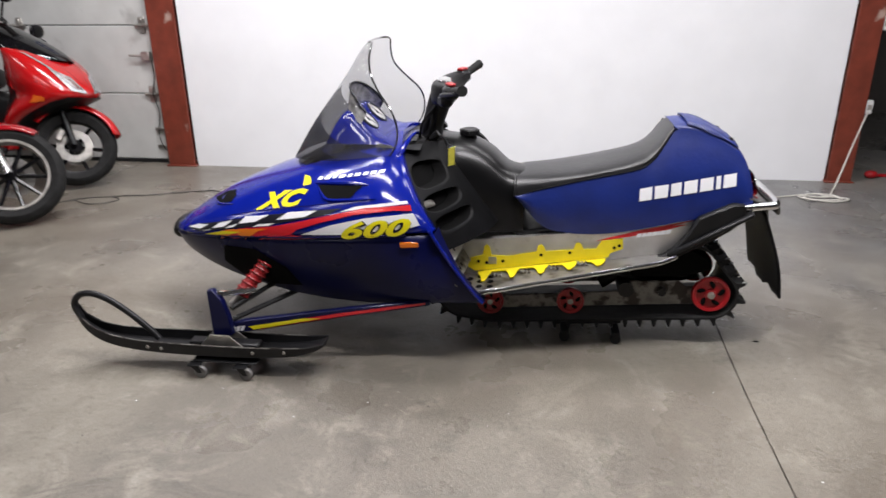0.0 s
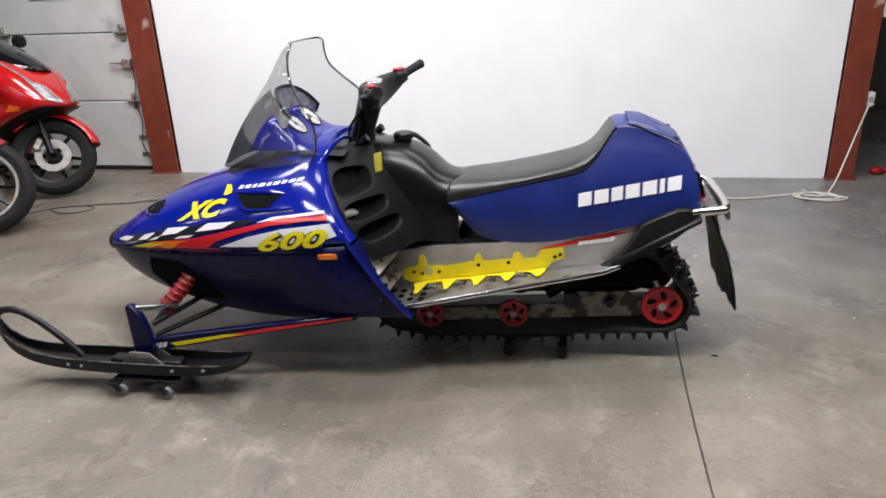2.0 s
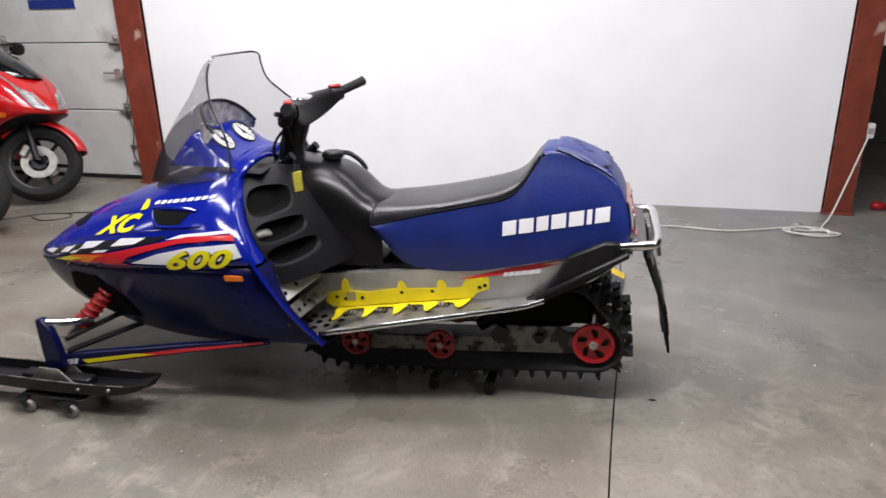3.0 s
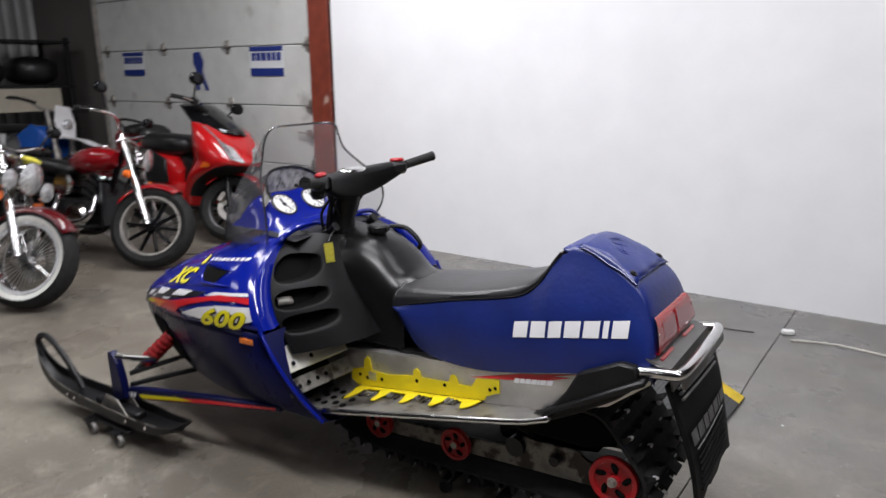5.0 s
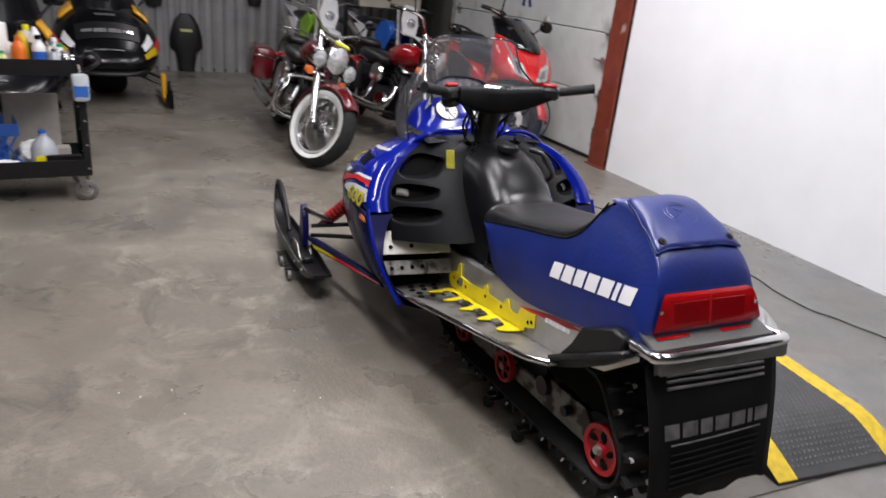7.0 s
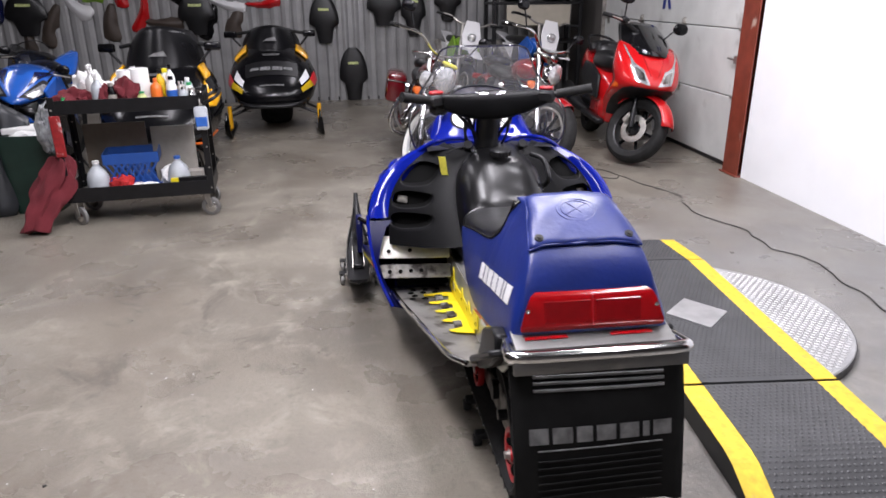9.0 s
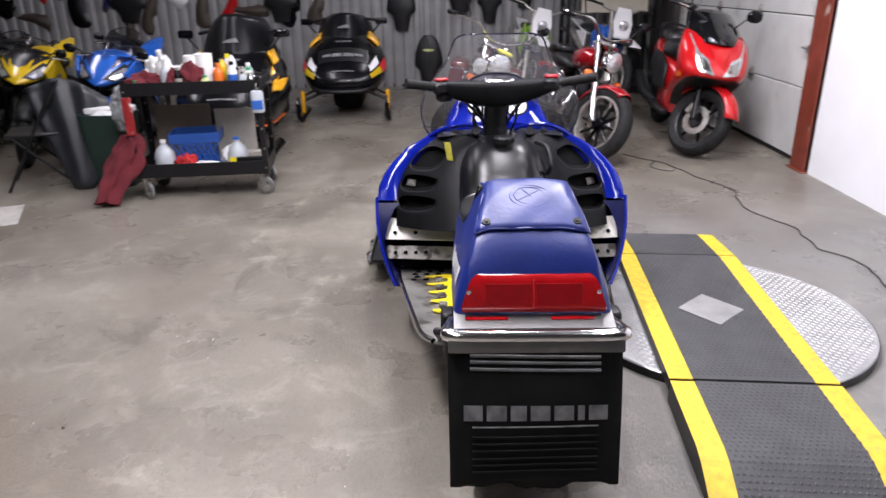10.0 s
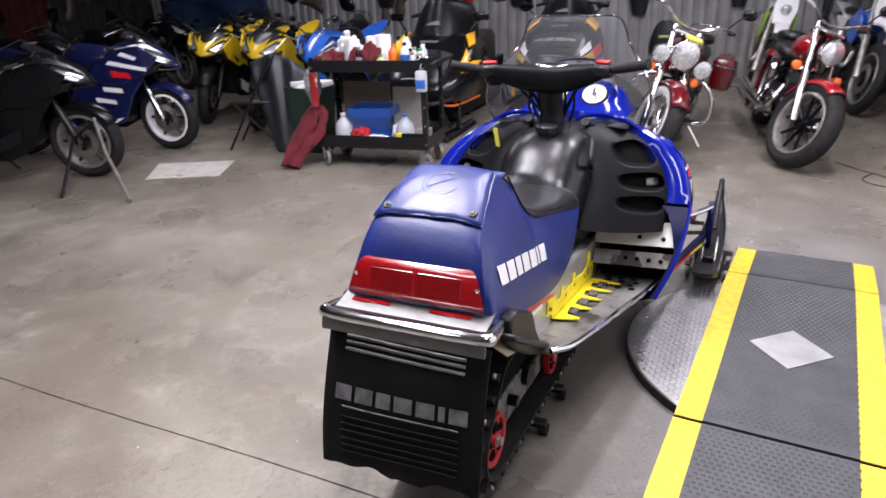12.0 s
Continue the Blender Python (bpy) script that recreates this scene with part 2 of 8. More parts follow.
def spl(x, xs, ys):
    """Smooth interpolation through the pairs xs, ys."""
    i = int(np.clip(np.searchsorted(xs, x) - 1, 0, len(xs) - 2))
    h = xs[i + 1] - xs[i]
    t = min(max((x - xs[i]) / h, 0.0), 1.0)

    def slope(k):
        a, b = max(k - 1, 0), min(k + 1, len(xs) - 1)
        return (ys[b] - ys[a]) / (xs[b] - xs[a])

    m0, m1 = slope(i) * h, slope(i + 1) * h
    return (2 * t**3 - 3 * t**2 + 1) * ys[i] + (t**3 - 2 * t**2 + t) * m0 + (-2 * t**3 + 3 * t**2) * ys[i + 1] + (t**3 - t**2) * m1


def letters(text, size, shear=0.0, bold=0.0):
    """A flat bmesh of the words in the built-in font, in x and y."""
    cu = bpy.data.curves.new("tmp", "FONT")
    cu.body, cu.size, cu.shear, cu.offset, cu.resolution_u = text, size, shear, bold, 3
    ob = bpy.data.objects.new("tmp", cu)
    me = bpy.data.meshes.new_from_object(ob)
    bm = bmesh.new()
    bm.from_mesh(me)
    bpy.data.objects.remove(ob)
    bpy.data.curves.remove(cu)
    bpy.data.meshes.remove(me)
    return bm


def flat_polys(polys, cut=0.04):
    """Flat outlines in x and y, filled and cut into small faces."""
    bm = bmesh.new()
    for pts in polys:
        bm.faces.new([bm.verts.new((*p, 0)) for p in pts])
    bmesh.ops.triangulate(bm, faces=bm.faces)
    for _ in range(4):
        long = [e for e in bm.edges if e.calc_length() > cut]
        if not long:
            break
        bmesh.ops.subdivide_edges(bm, edges=long, cuts=1)
        bmesh.ops.triangulate(bm, faces=bm.faces)
    return bm


def bar_word(widths, h, gap=0.12, shear=0.0):
    """Plain blocks that stand for the letters of a mark."""
    polys, x = [], 0.0
    for w in widths:
        w *= h
        polys.append([(x, 0), (x + w, 0), (x + w + shear * h, h), (x + shear * h, h)])
        x += w + gap * h
    return polys, x - gap * h


# ---- room ----
WALL_Y = 2.65
FAR_X = -8.95


def concrete():
    m = bpy.data.materials.new("concrete_floor")
    m.use_nodes = True
    nt = m.node_tree
    b = nt.nodes["Principled BSDF"]
    co = nt.nodes.new("ShaderNodeTexCoord").outputs["Object"]

    def field(scale, detail, lo, hi, rough=0.55, warp=0.0):
        n = nt.nodes.new("ShaderNodeTexNoise")
        n.inputs["Scale"].default_value, n.inputs["Detail"].default_value = scale, detail
        n.inputs["Roughness"].default_value, n.inputs["Distortion"].default_value = rough, warp
        nt.links.new(co, n.inputs["Vector"])
        r = nt.nodes.new("ShaderNodeMapRange")
        r.inputs["From Min"].default_value, r.inputs["From Max"].default_value = lo, hi
        nt.links.new(n.outputs["Fac"], r.inputs["Value"])
        return r.outputs[0]

    def blend(fac, a, c):
        x = nt.nodes.new("ShaderNodeMix")
        x.data_type = "RGBA"
        nt.links.new(fac, x.inputs["Factor"])
        for sock, v in (("A", a), ("B", c)):
            if isinstance(v, tuple):
                x.inputs[sock].default_value = (*v, 1)
            else:
                nt.links.new(v, x.inputs[sock])
        return x.outputs["Result"]

    col = blend(field(0.9, 7, 0.38, 0.62, 0.6, 0.4), (0.142, 0.126, 0.104), (0.235, 0.213, 0.176))
    col = blend(field(4.5, 9, 0.50, 0.70, 0.7, 0.9), col, (0.310, 0.284, 0.236))
    col = blend(field(7.5, 9, 0.62, 0.70, 0.8, 2.5), col, (0.345, 0.318, 0.268))
    col = blend(field(2.6, 8, 0.58, 0.72, 0.7, 0.3), col, (0.092, 0.082, 0.068))
    col = blend(field(38, 6, 0.52, 0.78, 0.7), col, (0.105, 0.094, 0.076))
    col = blend(field(0.55, 5, 0.45, 0.66, 0.6, 1.2), col, (0.146, 0.125, 0.099))
    col = blend(field(1.8, 9, 0.60, 0.68, 0.75, 1.6), col, (0.100, 0.088, 0.072))
    col = blend(field(120, 4, 0.60, 0.80, 0.7), col, (0.300, 0.280, 0.236))
    col = blend(field(13, 9, 0.66, 0.76, 0.75), col, (0.360, 0.340, 0.296))
    # troweled grey cement towards the partition wall
    sep = nt.nodes.new("ShaderNodeSeparateXYZ")
    nt.links.new(co, sep.inputs[0])
    reach = []
    for axis, lo, hi in (("Y", -0.3, 1.2), ("X", -4.2, -1.6)):
        q = nt.nodes.new("ShaderNodeMapRange")
        q.interpolation_type = "SMOOTHSTEP"
        q.inputs["From Min"].default_value, q.inputs["From Max"].default_value = lo, hi
        nt.links.new(sep.outputs[axis], q.inputs["Value"])
        reach.append(q.outputs[0])
    wear = nt.nodes.new("ShaderNodeMapRange")
    wear.inputs["To Min"].default_value, wear.inputs["To Max"].default_value = 0.40, 0.85
    nt.links.new(field(1.3, 6, 0.35, 0.65, 0.6, 0.6), wear.inputs["Value"])
    fac = wear.outputs[0]
    for q in reach:
        mul = nt.nodes.new("ShaderNodeMath")
        mul.operation = "MULTIPLY"
        nt.links.new(fac, mul.inputs[0])
        nt.links.new(q, mul.inputs[1])
        fac = mul.outputs[0]
    cement = blend(field(6, 8, 0.4, 0.62, 0.65), (0.135, 0.137, 0.140), (0.175, 0.176, 0.178))
    col = blend(fac, col, cement)
    nt.links.new(col, b.inputs["Base Color"])
    r = nt.nodes.new("ShaderNodeMapRange")
    r.inputs["To Min"].default_value, r.inputs["To Max"].default_value = 0.22, 0.44
    nt.links.new(field(1.7, 6, 0.35, 0.65), r.inputs["Value"])
    nt.links.new(r.outputs[0], b.inputs["Roughness"])
    bp = nt.nodes.new("ShaderNodeBump")
    bp.inputs["Strength"].default_value, bp.inputs["Distance"].default_value = 0.4, 0.004
    nt.links.new(field(55, 8, 0.3, 0.7, 0.7), bp.inputs["Height"])
    nt.links.new(bp.outputs[0], b.inputs["Normal"])
    return m


FLOOR_MAT = concrete()
WHITE_WALL = mat("white_painted_wall", (0.86, 0.87, 0.89), 0.55, vary=0.025, grain=3, bump=0.03, bump_scale=30)
RED_POST = mat("rust_red_painted_steel", (0.180, 0.036, 0.020), 0.42, vary=0.2, grain=9, spots=(0.42, 0.30, 0.25), spot_scale=7, spot_at=0.62)
DOOR_WHITE = mat("aged_white_door", (0.60, 0.61, 0.59), 0.5, vary=0.06, grain=5, spots=(0.42, 0.42, 0.40), spot_scale=3, spot_at=0.62)
CORRUGATED = mat("grey_corrugated_steel", (0.30, 0.30, 0.30), 0.45, 0.25, vary=0.12, grain=4)
# grey walls and unseen ceiling are darkened in colour to cut bounced light
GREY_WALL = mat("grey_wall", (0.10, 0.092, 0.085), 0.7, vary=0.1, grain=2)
CEIL_MAT = mat("ceiling_board", (0.16, 0.16, 0.16), 0.8, vary=0.08, grain=1.5)
TUBE_MAT = mat("lamp_housing", (0.8, 0.8, 0.8), 0.4)


DIM_WALL = mat("dull_brown_wall", (0.045, 0.038, 0.036), 0.75, vary=0.3, grain=3, spots=(0.02, 0.016, 0.015), spot_scale=2.5, spot_at=0.5)


def structure(name, bm, material, label, category=""):
    return tagged(part(name, bm, material, None, "", smooth=False), label, category, "", "structure")


def joint_x(y):
    return 0.107 + 0.020 * y + 0.006 * math.sin(3.1 * y)


X1, Y0, Y1 = 5.2, -10.0, 6.0
ys = [Y0 + k * (Y1 - Y0) / 80 for k in range(81)]
gap = 0.003
structure("floor", slab([(FAR_X, Y0), *[(joint_x(y) - gap, y) for y in ys], (FAR_X, Y1)], -0.10, 0.0, axis="z"), FLOOR_MAT, "worn grey concrete floor with pale stains and a joint", "floor")
structure("floor_slab", slab([(X1, Y0), (X1, Y1), *[(joint_x(y) + gap, y) for y in reversed(ys)]], -0.10, 0.0, axis="z"), FLOOR_MAT, "worn grey concrete floor slab beyond the joint", "floor")
structure("ground", box(X1 - FAR_X, Y1 - Y0, 0.1, pose((X1 + FAR_X) / 2, (Y0 + Y1) / 2, -0.152)), DARK, "dark earth below the floor joint", "ground")
structure("ceiling", box(X1 - FAR_X + 0.4, Y1 - Y0 + 0.4, 0.12, pose((X1 + FAR_X) / 2, (Y0 + Y1) / 2, CEILING + 0.06)), CEIL_MAT, "unseen ceiling board, kept dark to cut bounced light", "ceiling")
structure("wall_white", box(1.502 + 3.69, 0.12, CEILING, pose((1.502 - 3.69) / 2, WALL_Y + 0.06, CEILING / 2)), WHITE_WALL, "smooth white painted partition wall", "wall")
structure("wall_back", box(0.15, Y1 - Y0, CEILING, pose(X1 + 0.075, (Y0 + Y1) / 2, CEILING / 2)), GREY_WALL, "unseen dark grey wall closing the room behind the viewer", "wall")
structure("wall_south", box(X1 - FAR_X, 0.15, CEILING, pose((X1 + FAR_X) / 2, Y0 - 0.075, CEILING / 2)), DIM_WALL, "dull dark brown side wall", "wall")
structure("wall_store", box(X1 - 1.6, 0.15, CEILING, pose((X1 + 1.6) / 2, Y1 - 0.08, CEILING / 2)), GREY_WALL, "grey wall of the room behind the post, its dimness put into the colour", "wall")
structure("wall_store_side", box(0.12, Y1 - WALL_Y - 0.2, CEILING, pose(1.35, (Y1 + WALL_Y) / 2 + 0.1, CEILING / 2)), GREY_WALL, "grey side wall behind the partition, its dimness put into the colour", "wall")
structure("wall_over_door", box(8.95 - 3.9, 0.15, CEILING - 2.75, pose((FAR_X - 3.9) / 2, WALL_Y + 0.14, (CEILING + 2.75) / 2)), GREY_WALL, "grey wall over the garage door", "wall")
structure("wall_beside_door", box(8.95 - 7.5, 0.15, 2.75, pose((FAR_X - 7.5) / 2, WALL_Y + 0.14, 1.375)), GREY_WALL, "grey wall beside the garage door", "wall")

# corrugated far wall
rings = []
for k in range(421):
    y = Y0 + k * (WALL_Y + 0.2 - Y0) / 420
    d = 0.012 * max(-1, min(1, 2.2 * math.sin(2 * math.pi * y / 0.15)))
    rings.append([(FAR_X + d, y, 0), (FAR_X + d, y, CEILING)])
bm = loft(rings)
ob = structure("wall_far", bm, CORRUGATED, "grey ribbed steel wall", "wall")
sol = ob.modifiers.new("thickness", "SOLIDIFY")
sol.thickness, sol.offset = 0.05, -1
structure("trim", box(0.02, WALL_Y - Y0, 0.05, pose(FAR_X + 0.03, (WALL_Y + Y0) / 2, 0.025)), STEEL_BLACK, "dark sill along the ribbed wall", "trim")


def post(x0, x1, label):
    w = x1 - x0
    b = bmesh.new()
    for dy in (0.0, 0.16):
        box(w, 0.014, CEILING, pose(0, dy, CEILING / 2), 0.003, b)
    box(0.012, 0.15, CEILING, pose(0, 0.08, CEILING / 2), 0.002, b)
    ob = part("post", b, RED_POST, None, smooth=False)
    ob.matrix_world = pose((x0 + x1) / 2, WALL_Y - 0.025, 0)
    tagged(ob, label, "post", "", "structure")
    bp = part("base_plate", box(w + 0.03, 0.22, 0.012, pose(0, 0.08, 0.006), 0.003), RED_POST, ob)


post(-3.94, -3.70, "rust-red painted steel post with worn pale edges")
post(1.51, 1.69, "rust-red painted steel post beside the white wall")

# sectional garage door
DOOR_Y = 2.72
door = thing("door_1", pose(0, DOOR_Y, 0), "closed white sectional garage door with scuffed panels", "garage door", "", "structure")
seams = [0.03, 0.61, 1.175, 1.735, 2.28, 2.8]
for z0, z1 in zip(seams, seams[1:]):
    part("panel", box(3.46, 0.045, z1 - z0 - 0.008, pose(-5.71, 0.025, (z0 + z1) / 2), 0.006), DOOR_WHITE, door, smooth=False)
part("bottom_seal", box(3.46, 0.05, 0.03, pose(-5.71, 0.025, 0.017), 0.004), RUBBER, door)
for z in seams[1:4]:
    for x in (-4.05, -5.17, -6.22, -7.3):
        b = box(0.055, 0.012, 0.13, pose(x, -0.004, z), 0.003)
        lathe([(0.012, -0.06), (0.012, 0.06)], 10, "x", pose(x, -0.018, z), b)
        box(0.03, 0.03, 0.05, pose(x, -0.012, z + 0.03), 0.004, b)
        part("hinge", b, STEEL, door)
for z in (0.3, 0.15):
    part("bracket", box(0.09, 0.015, 0.03, pose(-4.03, -0.008, z), 0.003), STEEL, door)
b = box(0.08, 0.05, 0.07, pose(-4.04, -0.03, 0.93), 0.006)
tube([(-4.08, -0.04, 0.93), (-4.19, -0.04, 0.935)], 0.010, 8, False, b)
part("latch", b, STEEL, door)
part("pull_cord", tube([(-4.0, -0.03, 0.9), (-3.985, -0.05, 0.75), (-4.02, -0.05, 0.62), (-4.0, -0.03, 0.45), (-4.03, -0.04, 0.25), (-3.99, -0.03, 0.12)], 0.004, 6), STEEL_BLACK, door)
for x in (-3.965, -7.45):
    part("track_rail", box(0.025, 0.07, 2.8, pose(x, -0.01, 1.4), 0.004), STEEL, door)

POSTER_BLUE = mat("poster_blue", (0.012, 0.03, 0.20), 0.4)
POSTER_WHITE = mat("poster_white", (0.72, 0.74, 0.76), 0.4)


def poster(x0, x1, z0, z1, label):
    w, h = x1 - x0, z1 - z0
    ob = part("poster", box(w, 0.004, h, pose(0, 0, 0)), POSTER_WHITE, None, smooth=False)
    ob.matrix_world = pose((x0 + x1) / 2, DOOR_Y - 0.003, (z0 + z1) / 2)
    tagged(ob, label, "poster")
    b = box(w, 0.002, h * 0.26, pose(0, -0.004, -h * 0.36))
    box(w, 0.002, h * 0.16, pose(0, -0.004, h * 0.41), 0, b)
    part("stripe", b, POSTER_BLUE, ob, smooth=False)
    polys, L = bar_word([0.7, 0.8, 0.9, 0.8, 0.7, 0.8], h * 0.27, 0.2)
    s = 0.88 * w / L
    b = bmesh.new()
    for p in polys:
        slab([((x * s - 0.44 * w), z + 0.005) for x, z in p], -0.0055, -0.003, bm=b)
    part("block_mark", b, POSTER_BLUE, ob, smooth=False)


poster(-4.84, -4.38, 1.45, 1.73, "blue and white dealer poster stuck on the garage door")
poster(-7.0, -6.6, 1.46, 1.72, "small blue and white poster stuck on the garage door")
b = slab([(-0.09, 0.19), (0.02, 0.2), (0.07, 0.1), (0.04, 0.0), (0.12, -0.19), (0.07, -0.19), (0.0, -0.03), (-0.03, -0.19), (-0.08, -0.19), (-0.06, 0.02), (-0.1, 0.08)], -0.002, 0.002)
ob = tagged(part("sticker", b, POSTER_BLUE, None, smooth=False), "blue cut-out sticker on the garage door", "sticker")
ob.matrix_world = pose(-5.63, DOOR_Y - 0.004, 1.5)

for lx, ly, lw in TUBES:
    lamp = thing("ceiling_light", pose(lx, ly, CEILING), "white tube light fitting fixed under the ceiling", "ceiling light", "tube lights")
    part("housing", box(2.5, 0.34, 0.10, pose(0, 0, -0.05), 0.01), TUBE_MAT, lamp)


# ---- snowmobile ----
sled = thing("snowmobile", pose(0.012, 0.013, 0), "blue snowmobile with red and yellow decals, parked on wheeled dollies", "snowmobile")

HX = [-2.43, -2.40, -2.34, -2.24, -2.12, -1.95, -1.78, -1.60, -1.40, -1.20, -0.95]
HT = [0.432, 0.458, 0.502, 0.566, 0.632, 0.706, 0.770, 0.840, 0.895, 0.925, 0.935]
HW = [0.030, 0.100, 0.185, 0.262, 0.325, 0.390, 0.445, 0.487, 0.515, 0.530, 0.535]
HC = [0.425, 0.430, 0.445, 0.466, 0.488, 0.514, 0.537, 0.560, 0.582, 0.602, 0.625]
HB = [0.415, 0.395, 0.372, 0.345, 0.315, 0.285, 0.265, 0.255, 0.255, 0.265, 0.285]


def hood_y(x, z):
    zt, w, zc = (spl(x, HX, a) for a in (HT, HW, HC))
    k = min(1, max(0, (z - zc) / (zt - zc)))
    return w * math.sqrt(1 - k * k) if z >= zc else w


def edge_x(z):
    """Where the cowl's trailing edge runs."""
    return -1.30 + (0.86 - z) * 0.60


def hood_ring(x, n=18, last=False):
    out = []
    for k in range(-n, n + 1):
        a = k / n * math.pi / 2
        px = x
        if last:
            for _ in range(12):
                px = edge_x(spl(px, HX, HC) + (spl(px, HX, HT) - spl(px, HX, HC)) * math.cos(a))
        zt, w, zc = (spl(px, HX, c) for c in (HT, HW, HC))
        out.append((px, w * math.sin(a), zc + (zt - zc) * math.cos(a)))
    return out


stations = [-2.43, -2.415, -2.40, -2.37, -2.34, -2.29] + [-2.24 + 0.04 * k for k in range(22)]
ob = part("hood", loft([hood_ring(x) for x in stations] + [hood_ring(-1.3, last=True)]), BLUE, sled, "glossy blue hood")
ob.modifiers.new("thickness", "SOLIDIFY").thickness = 0.008


def pan_ring(x, s, last=False):
    out = []
    for t in (0.0, 0.12, 0.3, 0.5, 0.7, 0.85, 0.94, 1.0):
        px = x
        for _ in range(8 if last else 1):
            w, zc, zb = (spl(px, HX, c) for c in (HW, HC, HB))
            z = zc + (zb - zc) * t - (0.012 if t == 0 else 0)
            if last:
                px = edge_x(z) + 0.006
        out.append((px, s * w * (1.004 - 0.16 * t**2.2), z))
    w, zb = spl(x, HX, HW), spl(x, HX, HB)
    inner = 0.0 if x < -1.52 else 0.20
    for f in (0.7, 0.4, 0.0):
        out.append((px, s * (inner + (w * 0.80 - inner) * f), zb - 0.004))
    return out


for s in (-1, 1):
    b = loft([pan_ring(x, s) for x in stations] + [pan_ring(-1.3, s, True)])
    # closed shell, without a cut round the suspension
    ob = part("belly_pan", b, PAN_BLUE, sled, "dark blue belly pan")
    ob.modifiers.new("thickness", "SOLIDIFY").thickness = 0.006
    # near-black patch laid on the pan for the suspension recess's shade
    bay = [(-2.06, 0.452), (-1.90, 0.462), (-1.76, 0.40), (-1.70, 0.315), (-1.86, 0.292), (-2.0, 0.31), (-2.08, 0.37)]
    fb = flat_polys([bay], 0.03)
    for v in fb.verts:
        x, z = v.co.x, v.co.y
        w, zc, zb = (spl(x, HX, c) for c in (HW, HC, HB))
        t = min(1, max(0, (zc - z) / (zc - zb)))
        v.co = Vector((x, s * (w * (1.004 - 0.16 * t**2.2) + 0.004), z))
    part("suspension_bay", fb, DARK, sled, "dark patch standing for the shaded recess round the front suspension")
    # bright seam between hood and pan
    part("seam", tube([(x, s * (spl(x, HX, HW) + 0.003), spl(x, HX, HC) - 0.006) for x in [-2.38, -2.2, -2.0, -1.8, -1.6, -1.4, -1.24]], 0.005, 6), PAN_BLUE, sled)
    b = box(0.075, 0.014, 0.024, pose(-1.225, s * 0.524, 0.552, 0, -4, 0), 0.004)
    part("side_marker", b, AMBER, sled, "amber side marker lamp")

b = blob(0.05, 0.12, 0.05, pose(-2.395, 0, 0.415), 2.4)
part("nose_bumper", b, PLASTIC, sled, "black nose bumper")

# tank and seat
TX = [-1.32, -1.22, -1.12, -1.02, -0.94, -0.87, -0.80]
TT = [0.880, 0.885, 0.875, 0.858, 0.815, 0.752, 0.735]
TW = [0.20, 0.20, 0.195, 0.185, 0.175, 0.168, 0.17]


def tank_y(x, z):
    """Half width of the tank cover at a height."""
    zt = spl(x, TX, TT)
    k = min(1.0, max(0.0, (z - 0.49) / (zt - 0.49))) ** (1 / 0.42)
    return spl(x, TX, TW) * math.sqrt(max(0.0, 1 - k * k)) ** 0.75


def tank_ring(x, n=12):
    zt, w, zb = spl(x, TX, TT), spl(x, TX, TW), 0.49
    return [(x, w * math.copysign(abs(math.sin(a)) ** 0.75, a), zb + (zt - zb) * math.cos(a) ** 0.42) for a in (k / n * math.pi / 2 for k in range(-n, n + 1))]


part("tank_cover", loft([tank_ring(-1.32 + 0.52 * k / 20) for k in range(21)]), TANK_PLASTIC, sled, "black moulded tank cover")

SX = [-0.84, -0.80, -0.72, -0.60, -0.45, -0.33, -0.275, -0.245, -0.215, -0.18, -0.10, 0.0, 0.05, 0.085, 0.105, 0.112]
ST = [0.728, 0.735, 0.742, 0.758, 0.790, 0.828, 0.868, 0.915, 0.945, 0.955, 0.943, 0.893, 0.852, 0.778, 0.690, 0.622]
SB = [0.655, 0.610, 0.530, 0.505, 0.512, 0.535, 0.549, 0.556, 0.563, 0.572, 0.588, 0.606, 0.610, 0.613, 0.614, 0.614]
SWB = [0.172, 0.182, 0.192, 0.198, 0.205, 0.208, 0.210, 0.210, 0.210, 0.209, 0.207, 0.205, 0.204, 0.203, 0.201, 0.198]
SS = [0.653, 0.668, 0.690, 0.722, 0.756, 0.786, 0.832, 0.884, 0.940]  # seam height
SSW = [0.176, 0.178, 0.180, 0.182, 0.178, 0.170, 0.150, 0.138, 0.125]  # seam half width
STW = [0.150, 0.150, 0.150, 0.150, 0.150, 0.146, 0.134, 0.126, 0.118, 0.116, 0.124, 0.146, 0.158, 0.176, 0.190, 0.198]


def seat_side(x):
    """From the lower edge to the seam or top edge, at one station."""
    zb, wb = spl(x, SX, SB), spl(x, SX, SWB)
    if x <= -0.215:
        zs, ws = spl(x, SX[:9], SS), spl(x, SX[:9], SSW)
    else:
        zs, ws = spl(x, SX, ST) - 0.022, spl(x, SX, STW)
    out = []
    for k in range(9):
        t = k / 8
        out.append((x, wb + (ws - wb) * t**1.6 + 0.010 * math.sin(math.pi * t), zb + (zs - zb) * t))
    return out


def seat_top(x, n=8):
    zt = spl(x, SX, ST)
    if x <= -0.215:
        zs, ws = spl(x, SX[:9], SS), spl(x, SX[:9], SSW)
    else:
        zs, ws = zt - 0.022, spl(x, SX, STW)
    out = []
    for k in range(-n, n + 1):
        a = k / n * math.pi / 2
        out.append((x, ws * math.copysign(abs(math.sin(a)) ** 0.8, a), zs + (zt - zs) * math.cos(a) ** 0.6))
    return out


